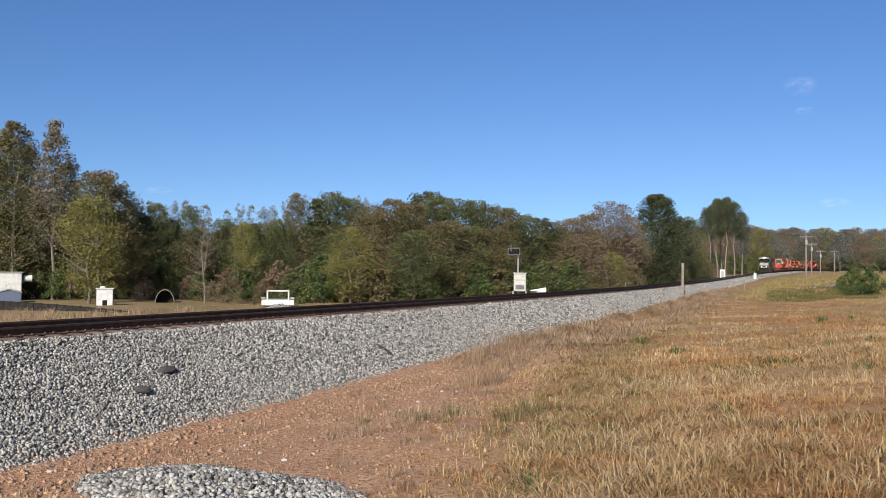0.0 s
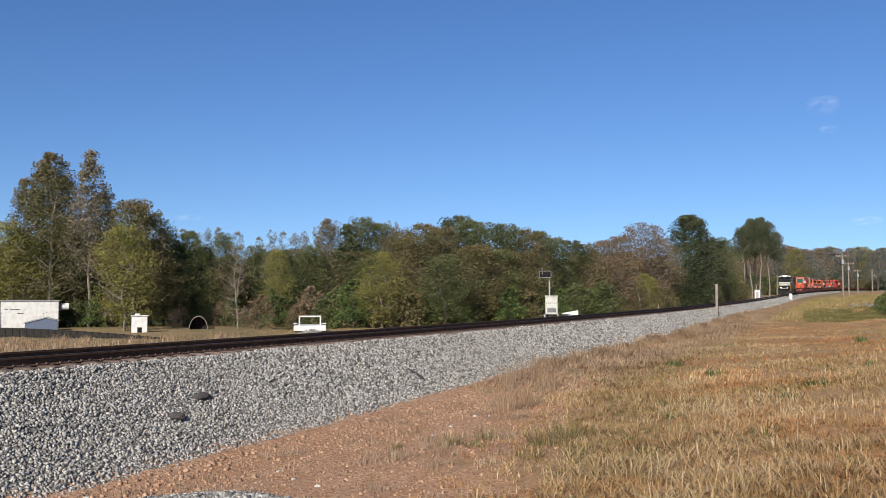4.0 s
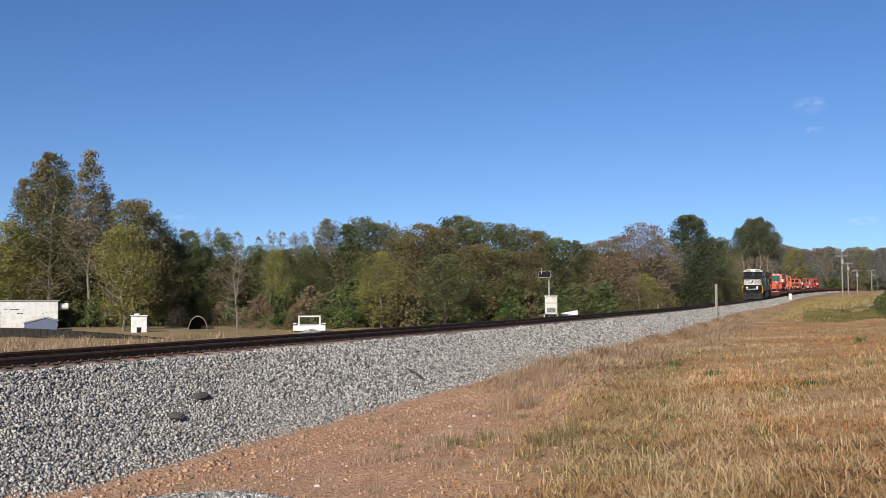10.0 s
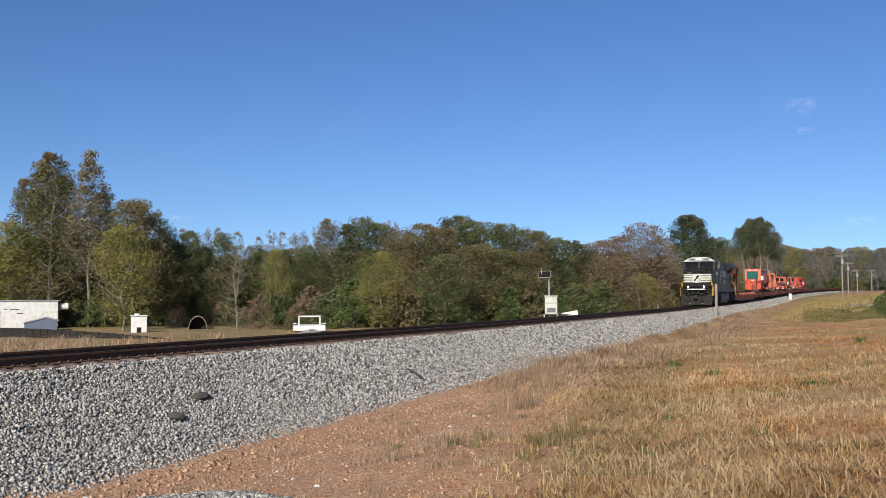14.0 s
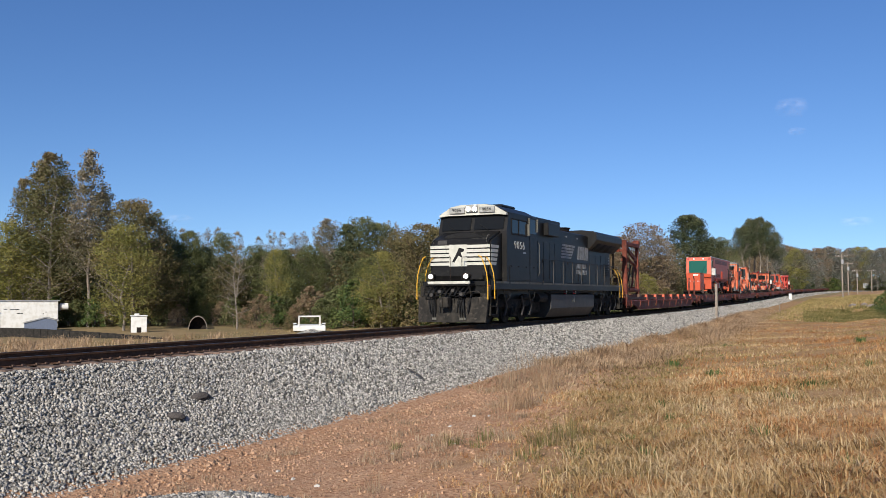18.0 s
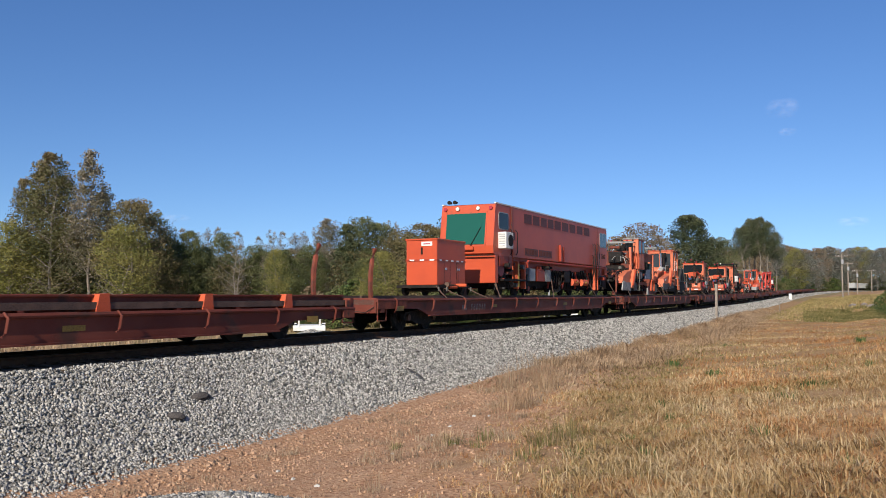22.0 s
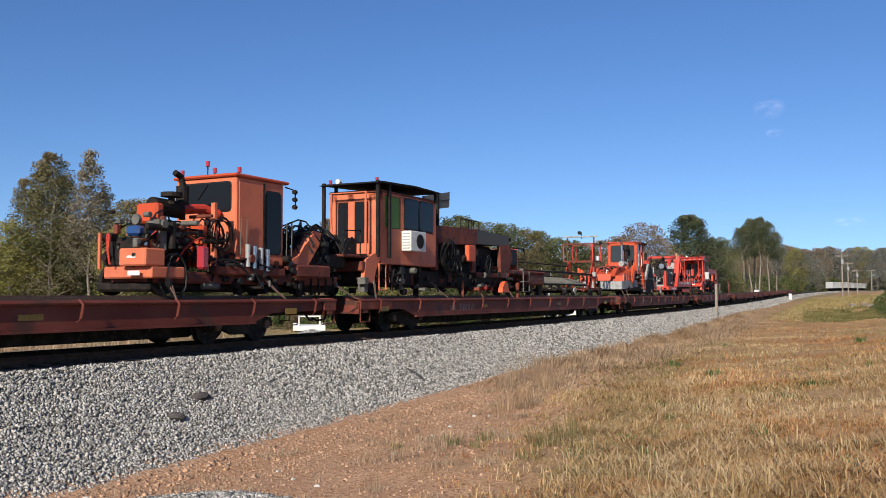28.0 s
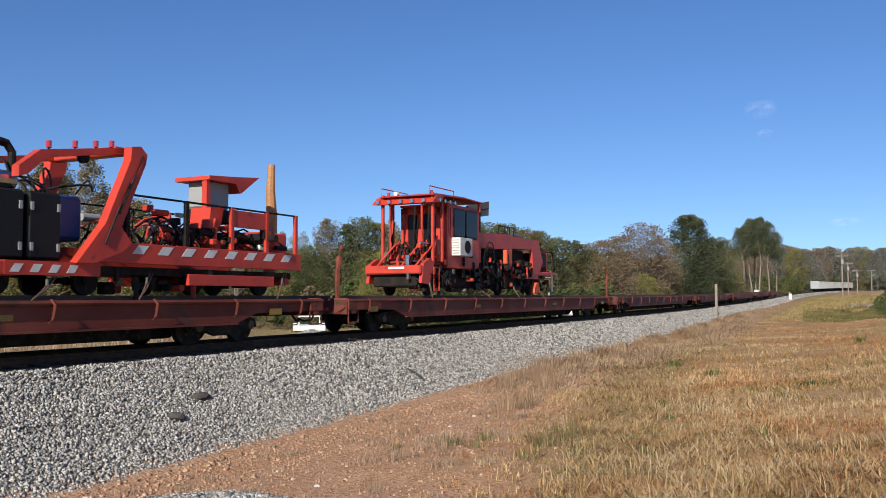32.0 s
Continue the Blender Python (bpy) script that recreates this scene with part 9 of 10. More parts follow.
for u, d, top, kind, wide in (
        (0.540, 80, 0.060, "oak", 1.4), (0.500, 76, 0.050, "green", 1.5), (0.560, 82, 0.055, "green", 1.5), (0.590, 84, 0.052, "oak", 1.5), (0.690, 104, 0.045, "russet", 1.6), (0.720, 106, 0.044, "bare", 1.5), (0.778, 150, 0.0925, "dome", 1.15), (0.792, 156, 0.066, "green", 0.8), (0.805, 180, 0.066, "pine", 1.1), (0.818, 190, 0.068, "green", 0.9),
        (0.838, 235, 0.080, "grove", 0.58), (0.848, 240, 0.088, "grove", 0.58), (0.858, 238, 0.089, "grove", 0.58), (0.867, 242, 0.084, "grove", 0.58), (0.876, 250, 0.072, "grove", 0.58), (0.853, 252, 0.086, "grove", 0.58), (0.843, 254, 0.078, "grove", 0.58)):
    plant(kind, *bearing(u, d), crest(u, d, top), wide)


# thin poplar tips that stand over the wood's edge
for u, d, top, wide in ((0.182, 97, 0.086, 0.6), (0.206, 98, 0.083, 0.55), (0.222, 97, 0.076, 0.6), (0.245, 98, 0.084, 0.55), (0.292, 98, 0.073, 0.6), (0.318, 97, 0.079, 0.55), (0.342, 98, 0.076, 0.6), (0.357, 97, 0.083, 0.7), (0.380, 96, 0.088, 0.7), (0.399, 96, 0.090, 0.6), (0.446, 97, 0.086, 0.55), (0.120, 95, 0.128, 0.6), (0.160, 95, 0.105, 0.6)):
    plant("wisp", *bearing(u, d), crest(u, d, top), wide + 0.25)


def woods():
    """Filler behind and in front of the skyline trees, and the far woods."""
    kinds = ("green", "oak", "green", "pine", "oak", "olive")
    us = [0, 0.15, 0.25, 0.45, 0.62, 0.70, 0.755]
    ds = [99, 92, 94, 95, 108, 120, 135]
    tops = [0.075, 0.080, 0.052, 0.062, 0.056, 0.050, 0.050]
    for i in range(95):
        u = -0.08 + 0.835 * (i + FOREST.random()) / 95
        d = float(np.interp(u, us, ds)) + FOREST.uniform(-3, 12)
        plant(FOREST.choice(kinds), *bearing(u, d), crest(u, d, float(np.interp(u, us, tops)) * FOREST.uniform(0.72, 1.0)), 1.25)
    for i in range(70):
        u = 0.06 + 0.70 * (i + FOREST.random()) / 70
        d = float(np.interp(u, us, [88, 80, 78, 76, 84, 96, 110])) + FOREST.uniform(-3, 6)
        if u < 0.27:
            d += 9
        kind = FOREST.choice(("bush", "bush", "brush" if u < 0.4 else "bush"))
        plant(kind, *bearing(u, d), FOREST.uniform(1.6, 4.4) * (1.0 if u > 0.35 else 0.7), 1.0)
    for i in range(40):
        # scrub along the far side of the line as it draws away
        s = 95 + 150 * (i + FOREST.random()) / 40
        p = on_track(s, -8 - FOREST.uniform(0, 7))
        plant(FOREST.choice(("bush", "brush", "olive", "bush")), p.x, p.y, FOREST.uniform(2.5, 6.5), 1.0)
    for i in range(26):
        s = 150 + 130 * (i + FOREST.random()) / 26
        p = on_track(s, -15 - FOREST.uniform(0, 14))
        plant(FOREST.choice(("oak", "russet", "green", "olive")), p.x, p.y, FOREST.uniform(5, 8), 1.0)
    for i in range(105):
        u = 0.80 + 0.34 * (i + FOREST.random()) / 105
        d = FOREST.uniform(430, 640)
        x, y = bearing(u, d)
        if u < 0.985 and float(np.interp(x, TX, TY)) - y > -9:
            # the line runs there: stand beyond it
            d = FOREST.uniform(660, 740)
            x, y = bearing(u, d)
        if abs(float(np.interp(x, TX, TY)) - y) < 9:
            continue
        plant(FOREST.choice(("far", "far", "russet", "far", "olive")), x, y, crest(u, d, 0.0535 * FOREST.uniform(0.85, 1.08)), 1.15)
    for i in range(56):
        # low growth at the foot of the far woods
        u = 0.80 + 0.32 * (i + FOREST.random()) / 56
        x, y = bearing(u, float(np.interp(u, [0.8, 0.9, 0.95, 0.983, 0.984, 1.12], [330, 420, 560, 650, 475, 475])) + FOREST.uniform(-12, 20))
        if abs(float(np.interp(x, TX, TY)) - y) > 9:
            plant("bush", x, y, FOREST.uniform(5.5, 9.0), 1.3)


woods()
for t in KINDS:
    for ob in list(t.children) + [t]:
        bpy.data.objects.remove(ob)


# ---- things beside the line ----
def solar_cabinet():
    x, y = 51.7, 18.9
    g = float(ground_z(x, y))
    c = thing("signal_cabinet", "white metal signal cabinet with a solar panel on a pole", "cabinet", pose(x, y, 0, 0, 0, 20))
    b = add(c, "body", "cream", (-0.4, 0.4, -0.4, 0.36, 0.0, 1.08), bevel=0.04)
    add(b, "roof_cap", "cream", (-0.44, 0.44, -0.44, 0.40, 1.08, 1.16), bevel=0.02)
    v = add(b, "vent", "grey", (-0.415, -0.4, -0.3, 0.26, 0.1, 0.42))
    for z in (0.16, 0.22, 0.28, 0.34):
        add(v, "louvre", "iron", (-0.425, -0.415, -0.28, 0.24, z, z + 0.025))
    for i in range(6):
        add(b, "vent_slot", "iron", (-0.41, -0.4, -0.36 + 0.12 * i, -0.29 + 0.12 * i, 0.68, 0.72))
    for dx in (-0.38, 0.38):
        for dy in (-0.4, 0.4):
            add(c, "leg", "grey", (dx - 0.04, dx + 0.04, dy - 0.04, dy + 0.04, g - 0.1, 0.0))
    pipe(c, "pole", "grey", [(0.55, 0.1, g - 0.1), (0.55, 0.1, 2.4)], 0.05)
    p = plate(c, "solar_panel", "iron", [(0.25, 2.25), (0.85, 2.66), (0.83, 2.7), (0.23, 2.29)], "y", 0.0, 0.72, "tilted dark solar panel")
    pipe(p, "panel_frame", "grey", [(0.23, 0.0, 2.27), (0.83, 0.0, 2.69), (0.83, 0.72, 2.69), (0.23, 0.72, 2.27), (0.23, 0.0, 2.27)], 0.02)
    pipe(c, "aerial", "grey", [(0.55, 0.55, 2.3), (0.55, 0.55, 2.9)], 0.02)
    x, y = 58.0, 19.9
    w = thing("white_sheet", "white tilted metal sheet lying beyond the track", "metal sheet", pose(x, y, float(ground_z(x, y)) + 0.3, 0, 0, 20))
    plate(w, "sheet", "white", [(-0.6, 0.95), (0.5, 0.75), (0.5, 0.72), (-0.6, 0.60)], "x", -0.3, 0.3)
    add(w, "support", "grey", (-0.25, 0.25, -0.5, 0.4, -0.4, 0.72))


def trailer_gate():
    x, y = bearing(0.3495, 67)
    t = thing("ramp_trailer", "low white trailer with its ramp gate standing up", "trailer", pose(x, y, float(ground_z(x, y)), 0, 0, 35.7 - 90))
    add(t, "bed", "white", (-1.2, 1.2, 0.0, 3.2, 0.30, 0.55), bevel=0.02)
    add(t, "bumper", "white", (-1.2, 1.2, -0.1, 0.0, 0.15, 0.42), bevel=0.02)
    for x0 in (-0.83, 0.73):
        add(t, "gate_post", "white", (x0, x0 + 0.11, -0.05, 0.05, 0.4, 1.28), bevel=0.01)
    add(t, "gate_bar", "white", (-0.83, 0.84, -0.05, 0.05, 1.18, 1.29), bevel=0.01)
    for dx in (-1.05, 1.05):
        part("tyre", drum(bmesh.new(), dx, 1.8, 0.32, 0.32, 0.2, "x", 18), "hose", t)
    add(t, "fender", "white", (-1.25, -0.95, 1.3, 2.3, 0.62, 0.68), (0.95, 1.25, 1.3, 2.3, 0.62, 0.68), bevel=0.01)
    rng = np.random.default_rng(4)
    n = 700
    r, a = np.sqrt(rng.random(n)), rng.uniform(0, 6.283, n)
    gx, gy = bearing(0.352, 62)
    px, py = gx + 1.6 * r * np.cos(a), gy + 1.0 * r * np.sin(a)
    v, f = stones_at(rng, np.stack([px, py, ground_z(px, py) + 0.45 * (1 - r)], 1), rng.uniform(0.08, 0.2, n))
    tagged(new("gravel_pile", fast_mesh("pile", v, f, "stone")), "low pile of grey gravel in front of the trailer", "gravel", kind="stuff")


def yard():
    """The pad beyond the line with the office trailer, gable shadow block, pump hut and junk."""
    x, y = bearing(0.035, 90)
    o = thing("office_trailer", "white office trailer with a shade-darkened end wall and roof unit", "trailer", pose(x, y, -1.7, 0, 0, 52 - 90))
    add(o, "wall", "white", (-2.5, 2.35, 0.0, 3.0, 0.05, 2.5), bevel=0.01)
    for x0, x1, z in ((-2.2, -1.9, 1.75), (-1.7, -0.9, 1.7), (-1.1, -0.6, 1.35), (1.05, 1.15, 1.3), (1.3, 1.38, 1.45)):
        add(o, "writing_bar", "tank", (x0, x1, -0.012, -0.002, z, z + 0.07))
    add(o, "roof", "grey", (-2.6, 2.5, -0.1, 3.1, 2.5, 2.6), bevel=0.02)
    # the end wall's shade is laid into its dark colour
    add(o, "end_wall", "tank", (2.35, 2.39, 0.0, 3.0, 0.05, 2.5), label="end wall coloured dark for its shade")
    part("vent_drum", drum(bmesh.new(), 2.9, 0.6, 2.0, 0.32, 0.7, "x", 16), "white", o)
    add(o, "vent_bracket", "grey", (2.39, 2.6, 0.5, 0.7, 1.6, 2.2))
    for i in range(3):
        pipe(o, "step_rail", "white", [(-2.7 - 0.2 * i, -0.2, 0.0), (-2.7 - 0.2 * i, -0.2, 1.3 - 0.25 * i)], 0.04)
    pipe(o, "hand_rail", "white", [(-2.6, -0.2, 1.6), (-3.6, -0.2, 0.7), (-3.6, -0.2, 0.0)], 0.04)
    add(o, "landing", "post", (-3.9, -2.5, -0.1, 1.0, 0.0, 0.5), bevel=0.02)
    # a gabled shadow on the trailer, built as a blue-grey block
    x, y = bearing(0.048, 84)
    s = thing("small_shed", "low blue-grey gabled block standing in for a shadow on the trailer", "shed", pose(x, y, -1.7, 0, 0, 50 - 90))
    plate(s, "wall", material_cached("shadow_blue_grey", (0.0984, 0.123, 0.1804)), [(-1.35, 0), (-1.35, 0.62), (0.3, 1.05), (1.25, 0.8), (1.25, 0)], "y", 0.0, 2.2)
    plate(s, "roof", "grey", [(-1.45, 0.6), (0.3, 1.06), (1.35, 0.8), (1.35, 0.86), (0.3, 1.13), (-1.45, 0.68)], "y", -0.08, 2.3)
    x, y = bearing(0.1575, 75)
    h = thing("pump_hut", "small white pump hut with a dark hatch", "hut", pose(x, y, float(ground_z(x, y)), 0, 0, 46 - 90))
    b = add(h, "wall", "white", (-0.6, 0.62, 0.0, 1.2, -0.1, 1.3), bevel=0.02)
    add(b, "side_panel", "tank", (-0.62, -0.6, 0.0, 1.2, 0.0, 1.25))
    add(h, "roof", "white", (-0.68, 0.7, -0.08, 1.28, 1.3, 1.38), bevel=0.02)
    add(h, "hatch", "iron", (-0.15, 0.2, -0.015, 0.0, 0.0, 0.42))
    add(h, "roof_box", "white", (-0.35, 0.05, 0.2, 0.6, 1.38, 1.52), bevel=0.03)
    x, y = bearing(0.224, 80)
    c = thing("culvert_pipe", "grey half-buried arched pipe hoop", "pipe", pose(x, y, float(ground_z(x, y)), 0, 0, -48))
    bm = bmesh.new()
    for i in range(12):
        a0, a1 = math.pi * i / 12, math.pi * (i + 1) / 12
        prism(bm, [(0.8 * math.cos(a0), 1.15 * math.sin(a0)), (0.8 * math.cos(a1), 1.15 * math.sin(a1)), (0.75 * math.cos(a1), 1.1 * math.sin(a1)), (0.75 * math.cos(a0), 1.1 * math.sin(a0))], "y", 0.0, 2.6)
    part("shell", bm, "post", c)
    # a near-black plate across the pipe paints the shade within
    inside = [(0.75 * math.cos(math.pi * i / 12), 1.1 * math.sin(math.pi * i / 12)) for i in range(13)]
    part("inner_bulkhead", prism(bmesh.new(), inside, "y", 1.1, 1.15), "iron", c, "near-black plate for the shade inside the pipe")
    # low edge of the pad: its band of shade built as near-black strips
    a, b = Vector((*bearing(-0.03, 73), 0)), Vector((*bearing(0.185, 62), 0))
    n = 26
    e = thing("pad_edge", "near-black strip painting the shade along the raised yard's edge", "retaining wall", kind="structure")
    for i in range(n):
        p, q = a.lerp(b, i / n), a.lerp(b, (i + 1) / n)
        top = -1.02 - 0.6 * (i / n) ** 2
        m = Matrix.LocRotScale((p + q) / 2, Euler((0, 0, math.atan2((q - p).y, (q - p).x))), None)
        bm = boxes((-(q - p).length / 2 + 0.01, (q - p).length / 2 - 0.01, -0.12, 0.12, -2.1, top), bevel=0.01)
        t = part("timber", bm, "under", e)
        t.matrix_basis = m


def posts():
    x, y = 78.9, 13.65
    p = thing("wooden_post", "weathered grey wooden post beside the ballast", "post", pose(x, y, -1.2, 0, 1.2, 0))
    bm = bmesh.new()
    prism(bm, [(-0.11, -0.1), (0.11, -0.1), (0.12, 0.1), (-0.1, 0.11)], "z", 0.0, 3.35)
    part("shaft", bm, "post", p)
    m = on_track(200, 3.0)
    w = thing("marker_post", "short white marker post beside the track", "marker", pose(m.x, m.y, float(ground_z(m.x, m.y))))
    add(w, "shaft", "white", (-0.09, 0.09, -0.28, 0.28, 0.1, 1.4), bevel=0.02)
    m = on_track(228, -6.0)
    h = thing("equipment_house", "white metal equipment house beyond the track", "cabinet", pose(m.x, m.y, float(ground_z(m.x, m.y))))
    add(h, "wall", "white", (-0.7, 0.7, -0.62, 0.62, -0.1, 2.5), bevel=0.02)
    add(h, "roof", "grey", (-0.8, 0.8, -0.72, 0.72, 2.5, 2.62), bevel=0.02)
    add(h, "door", "grey", (-0.715, -0.7, -0.3, 0.3, 0.1, 2.1))
    for s, lat, hh in ((92, -4.6, 1.3), (118, 5.6, 0.9)):
        m = on_track(s, lat)
        k = thing("stake", "thin weathered stake beside the track", "stake", pose(m.x, m.y, float(ground_z(m.x, m.y))))
        add(k, "shaft", "post", (-0.05, 0.05, -0.05, 0.05, -0.1, hh), bevel=0.01)


def pole_line():
    tops = []
    for u, d, base_top, arms, can in ((0.9505, 215, 0.0475, False, True), (0.9570, 255, 0.0385, True, True), (0.9672, 290, 0.0300, True, True), (0.9835, 330, 0.0300, True, False)):
        x, y = bearing(u, d)
        z = float(ground_z(x, y))
        depth = d * math.cos(math.atan((u - 0.5) * 1.00675))
        top = 1.08 + depth * base_top - z
        p = thing("utility_pole", "grey wooden utility pole with crossarm", "utility pole", pose(x, y, z), group="utility poles along the road")
        pipe(p, "shaft", "post", [(0, 0, -0.5), (0, 0, top)], 0.17, 8)
        arm = add(p, "crossarm", "post", (-0.08, 0.08, -1.3, 1.3, top - 0.5, top - 0.36))
        for dy in (-1.2, -0.6, 0.6, 1.2):
            part("insulator", drum(bmesh.new(), 0, dy, top - 0.28, 0.07, 0.16, "z", 8), "white", arm)
        if can:
            part("transformer", drum(bmesh.new(), -0.35, -0.1, top - 1.7, 0.3, 1.0, "z", 14), "grey", p)
        tops.append(Vector((x, y, z + top - 0.25)))
    wires = thing("overhead_wire", "thin overhead power lines between poles", "power line")
    ends = [Vector((*bearing(0.86, 250), 14.5))] + tops
    for a, b in zip(ends, ends[1:]):
        for dy in (-1.2, 1.2):
            pts = []
            for k in range(9):
                t = k / 8
                q = a.lerp(b, t)
                pts.append((q.x, q.y + dy, q.z - 1.2 * 4 * t * (1 - t) * (b - a).length / 120))
            pipe(wires, "wire", "iron", pts, 0.025, 4)


def litter():
    """Dark rocks, a stick and clods lying on the ballast, weeds on the field."""
    for s, lat, sx in ((13.1, 3.1, 0.24), (12.0, 3.55, 0.22), (22.9, 2.5, 0.10), (22.5, 2.3, 0.06), (30.5, 2.0, 0.10), (46, 2.6, 0.14), (60, 2.2, 0.16), (70, 2.6, 0.16)):
        p = on_track(s, lat, float(slope_z(lat)) + 0.03)
        k = thing("dark_rock", "flat dark brown rock lying on the ballast", "rock", pose(p.x, p.y, p.z, 22, 0, s * 40), group="dark rocks on the ballast")
        bm = bmesh.new()
        bmesh.ops.create_icosphere(bm, subdivisions=2, radius=1, matrix=Matrix.Diagonal((sx * 0.8, sx * 0.6, sx * 0.42, 1)))
        for v in bm.verts:
            v.co *= 1 + 0.25 * noise.noise(v.co * 9 + Vector((s, 0, 0)))
        part("stone", bm, "rock", k)
    a, b = Vector((20.87, 11.74, -0.84)), Vector((20.80, 11.23, -1.06))
    st = thing("stick", "thin dark stick lying on the ballast", "stick", pose(*a))
    pipe(st, "wood", "rock", [(0, 0, 0), (b - a) * 0.5 + Vector((0.02, 0, 0.015)), b - a], 0.02, 5)
    for i, (x, y, n, h, w, r, mat) in enumerate(((18.3, 7.75, 90, 0.62, 0.005, 0.34, "brownweed"), (18.9, 7.6, 90, 0.7, 0.005, 0.3, "brownweed"), (19.6, 7.75, 50, 0.5, 0.005, 0.3, "brownweed"), (22.4, 8.4, 80, 0.7, 0.006, 0.4, "brownweed"), (23.2, 8.5, 70, 0.75, 0.006, 0.4, "brownweed"), (13.6, 6.9, 120, 0.34, 0.004, 0.26, "brownweed"), (13.55, 6.75, 70, 0.2, 0.005, 0.2, "lawn"), (13.3, 7.75, 60, 0.2, 0.004, 0.18, "brownweed"), (13.25, 7.7, 50, 0.15, 0.005, 0.14, "lawn"), (13.1, 6.1, 60, 0.17, 0.005, 0.22, "lawn"), (13.4, 5.0, 260, 0.36, 0.003, 0.42, "hollowgrass"), (14.1, 4.8, 260, 0.4, 0.003, 0.45, "hollowgrass"), (13.6, 4.9, 120, 0.42, 0.003, 0.5, "brownweed"), (14.2, 6.4, 50, 0.34, 0.004, 0.2, "lawn"), (11.6, 4.6, 70, 0.26, 0.004, 0.25, "lawn"), (12.0, 7.0, 50, 0.3, 0.004, 0.2, "greyweed"), (9.9, 6.0, 30, 0.36, 0.003, 0.15, "greyweed"), (20.5, 1.5, 90, 0.2, 0.012, 0.4, "yew"), (18.8, 1.9, 70, 0.16, 0.01, 0.4, "yew"), (10.4, -1.2, 40, 0.16, 0.008, 0.12, "yew"), (25, 4.4, 60, 0.24, 0.012, 0.3, "yew"), (30, 6.6, 60, 0.3, 0.012, 0.3, "yew"), (17.6, -1.4, 50, 0.2, 0.009, 0.2, "yew"), (40.0, 1.2, 60, 0.3, 0.015, 0.3, "yew"), (22.6, 9.6, 64, 0.72, 0.005, 0.34, "greyweed"), (23.5, 9.9, 64, 0.85, 0.005, 0.3, "greyweed"), (24.8, 10.1, 40, 0.95, 0.005, 0.4, "greyweed"), (25.8, 10.2, 40, 0.9, 0.005, 0.45, "greyweed"), (28.0, 10.4, 56, 0.75, 0.006, 0.6, "greyweed"), (30.5, 10.0, 60, 0.55, 0.007, 0.7, "greyweed"), (35.0, 10.2, 60, 0.55, 0.008, 0.8, "greyweed"))):
        clump("weed", {"greyweed": "dry grey-brown weed standing on the clay", "brownweed": "dry tan weed standing on the clay", "hollowgrass": "clump of yellow-green grass on the clay", "lawn": "tuft of fading green grass on clay", "yew": "small green weed in the dry grass"}[mat], "weed", x, y, n, h, w, r, mat, 300 + i, {"hollowgrass": 1.5, "brownweed": 1.2}.get(mat, 0.7), group="weeds")
    # low green weeds scattered in the grass
    rng = np.random.default_rng(61)
    # single stones that rolled off the ballast
    for i in range(14):
        x, y = 8.5 + 14 * rng.random() ** 1.2, 0.0
        y = float(np.interp(x, TX, TY)) - 5.1 - 3.2 * rng.random()
        k = thing("loose_stone", "pale grey ballast stone lying on the clay", "stone", pose(x, y, float(ground_z(x, y)) + 0.01, 0, 0, 53 * i), group="loose stones on the clay")
        bm = bmesh.new()
        bmesh.ops.create_icosphere(bm, subdivisions=1, radius=1, matrix=Matrix.Diagonal((0.05, 0.035, 0.028, 1)))
        for v in bm.verts:
            v.co *= 1 + 0.35 * noise.noise(v.co * 30 + Vector((i * 3, 0, 0)))
        part("stone", bm, "stone", k)
    for i in range(26):
        x = 8 + 34 * rng.random() ** 1.3
        y = float(clay_edge(x)) - 0.5 - rng.random() * (float(clay_edge(x)) + 1.5)
        clump("weed", "small green weed in the dry grass", "weed", x, y, 34, rng.uniform(0.09, 0.2), 0.009, rng.uniform(0.1, 0.28), "yew", 500 + i, 1.0, group="weeds")
    # rocks on the far bank
    for i, (u, d) in enumerate(((0.975, 118), (0.985, 112), (0.993, 108), (0.962, 120))):
        x, y = bearing(u, d)
        k = thing("boulder", "pale grey boulder on the grassy bank", "rock", pose(x, y, float(ground_z(x, y)), 0, 0, 70 * i), group="boulders on the bank")
        bm = bmesh.new()
        bmesh.ops.create_icosphere(bm, subdivisions=2, radius=1, matrix=Matrix.Diagonal((0.75, 0.5, 0.42, 1)))
        for v in bm.verts:
            v.co *= 1 + 0.3 * noise.noise(v.co * 1.5 + Vector((i * 5, 0, 0)))
        part("stone", bm, "palebark", k)
    for u, d, h in ((0.992, 104, 1.7), (1.004, 100, 2.6), (1.016, 96, 3.2), (1.03, 98, 3.0)):
        plant_bush(u, d, h)


def plant_bush(u, d, h):
    x, y = bearing(u, d)
    src = [o for o in bpy.data.objects if o.parent is None and o.name.startswith("bush")][0]
    k = [h / 10 / v for v in src.scale]
    copy_thing(src, pose(x, y, float(ground_z(x, y)), 0, 0, u * 900) @ Matrix.Diagonal((*k, 1)))


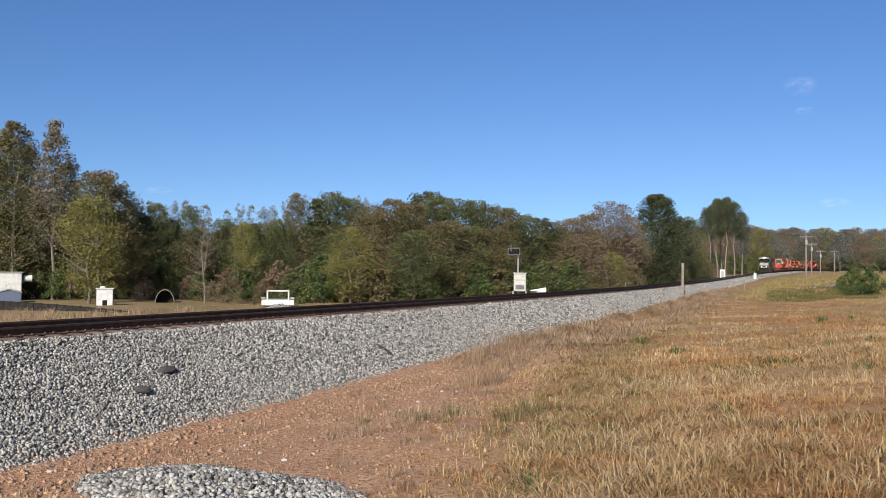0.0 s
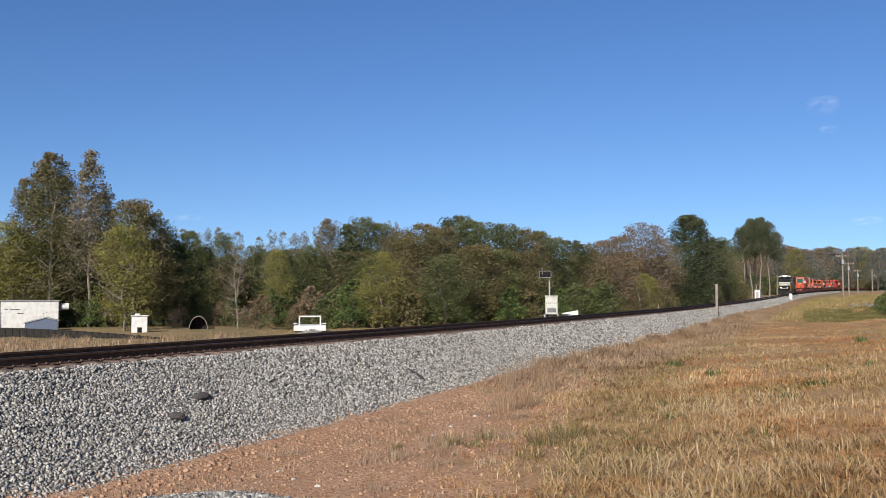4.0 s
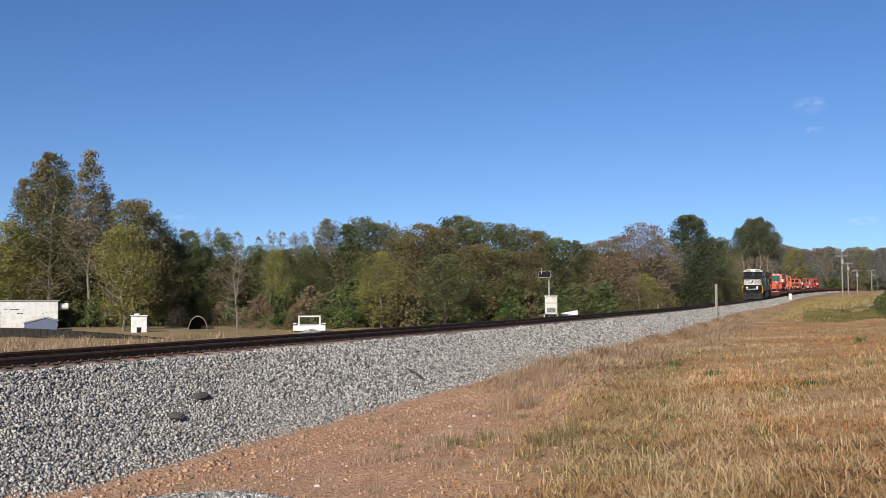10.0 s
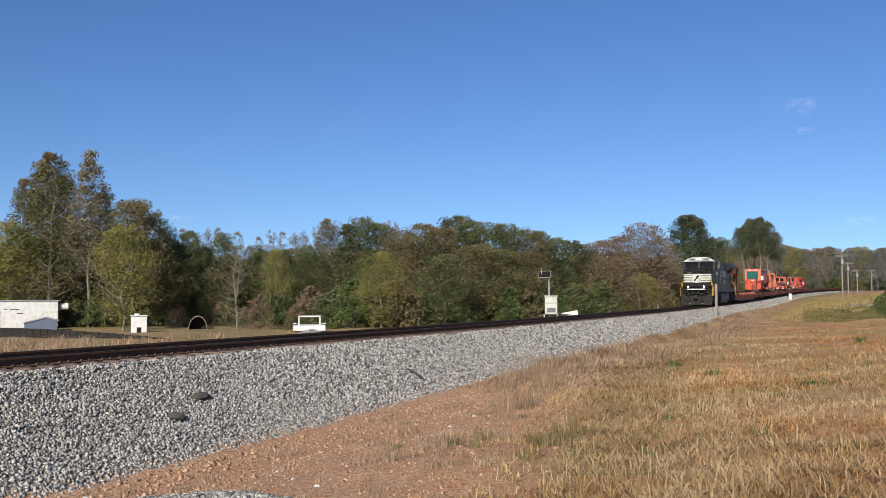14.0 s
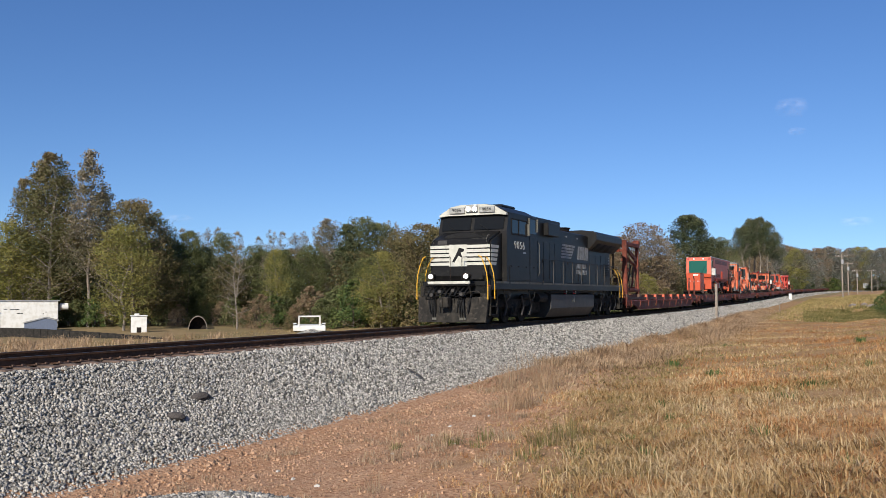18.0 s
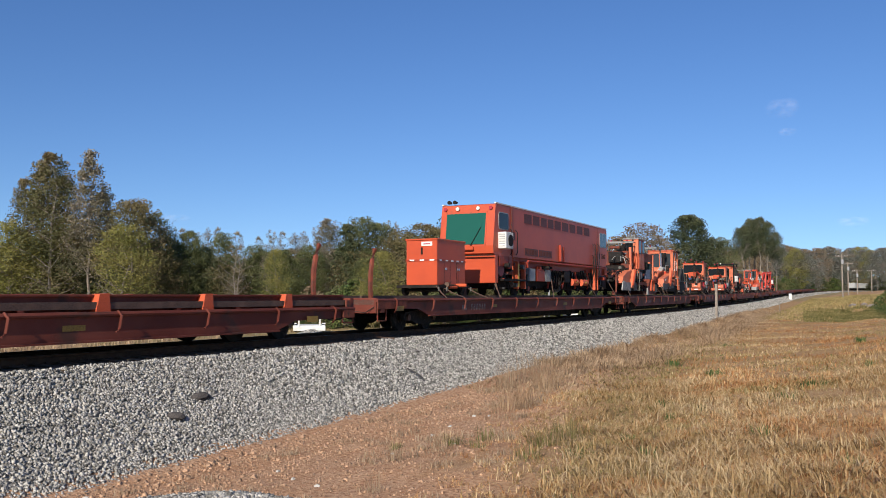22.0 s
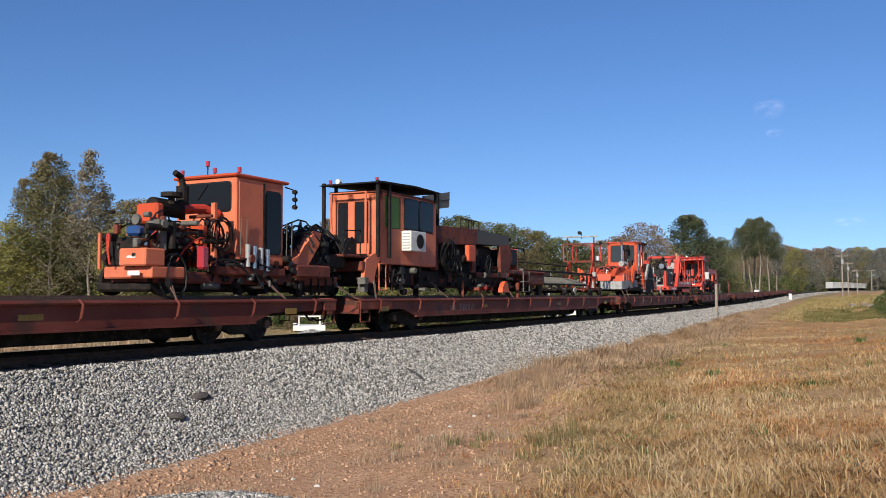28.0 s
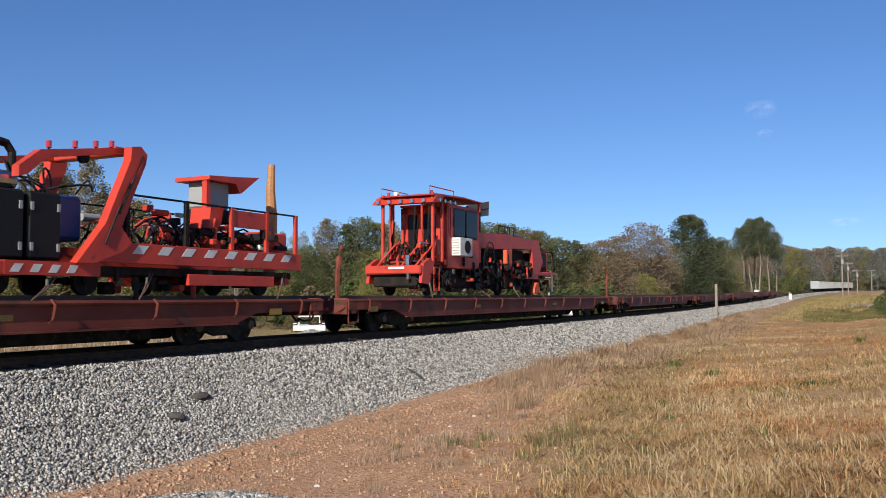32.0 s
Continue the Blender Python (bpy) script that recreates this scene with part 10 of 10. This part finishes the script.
def cloud_material():
    """Thin vapour: thick in the middle, frayed by noise, gone at the rim."""
    m = bpy.data.materials.new("thin_cloud")
    m.use_nodes = True
    n, l = m.node_tree.nodes, m.node_tree.links
    p = n["Principled BSDF"]
    p.inputs["Base Color"].default_value = (0.86, 0.80, 0.84, 1)
    p.inputs["Roughness"].default_value = 1
    p.inputs["Specular IOR Level"].default_value = 0
    co = n.new("ShaderNodeTexCoord")
    mp = n.new("ShaderNodeMapping")
    mp.inputs["Location"].default_value, mp.inputs["Scale"].default_value = (-1, -1, -1), (2, 2, 2)
    l.new(co.outputs["Generated"], mp.inputs[0])
    g = n.new("ShaderNodeTexGradient")
    g.gradient_type = "SPHERICAL"
    l.new(mp.outputs[0], g.inputs[0])
    t = n.new("ShaderNodeTexNoise")
    t.inputs["Scale"].default_value, t.inputs["Detail"].default_value = 0.03, 7
    l.new(co.outputs["Object"], t.inputs["Vector"])
    r = n.new("ShaderNodeMapRange")
    r.inputs[1].default_value, r.inputs[2].default_value, r.inputs[4].default_value = 0.3, 0.75, 0.16
    l.new(t.outputs["Fac"], r.inputs[0])
    k = n.new("ShaderNodeMath")
    k.operation = "MULTIPLY"
    l.new(g.outputs["Fac"], k.inputs[0])
    l.new(r.outputs[0], k.inputs[1])
    tr = n.new("ShaderNodeBsdfTransparent")
    mx = n.new("ShaderNodeMixShader")
    l.new(k.outputs[0], mx.inputs[0])
    l.new(tr.outputs[0], mx.inputs[1])
    l.new(p.outputs[0], mx.inputs[2])
    l.new(mx.outputs[0], n["Material Output"].inputs[0])
    M["cloud"] = m


def cloud(u, top, d, w, h, drift, seed):
    """A small thin cloud, a billowed veil that drifts across the sky."""
    x, y = bearing(u, d)
    depth = d * math.cos(math.atan((u - 0.5) * 1.00675))
    c = thing("cloud", "small thin white cloud drifting in blue sky", "cloud", group="clouds")
    v, f, k = [], [], 13
    for i in range(k):
        for j in range(k):
            a, b = 2 * i / (k - 1) - 1, 2 * j / (k - 1) - 1
            v.append((h * (1 - a * a) * (1 - b * b) * (0.7 + 0.6 * noise.noise(Vector((a * 2, b * 2, seed)))), a * w, b * h))
    f = [(i * k + j, i * k + k + j, i * k + k + j + 1, i * k + j + 1) for i in range(k - 1) for j in range(k - 1)]
    ob = part("veil", lump("veil", v, f, "cloud"), "cloud", c, smooth=True)
    ob.visible_shadow = False
    CLOUDS.append((c, u, drift, d, 1.08 + depth * top))


CLOUDS = []
cloud_material()
cloud(0.921, 0.217, 3000, 62, 40, -0.00255, 1)
cloud(0.926, 0.190, 3000, 34, 16, -0.00255, 2)
cloud(0.976, 0.085, 3200, 64, 20, -0.0009, 3)
cloud(0.208, 0.090, 3200, 60, 18, -0.0008, 4)


def clouds_drift():
    for c, u, drift, d, z in CLOUDS:
        walk(c, [(t, pose(*bearing(u + drift * (t - 9), d), z, 0, 0, 207 - 55 * (u - 0.5))) for t in (0.0, 8.0, 16.0, 24.0, 32.0)])


solar_cabinet()
trailer_gate()
yard()
posts()
pole_line()
litter()
ties()


motions()
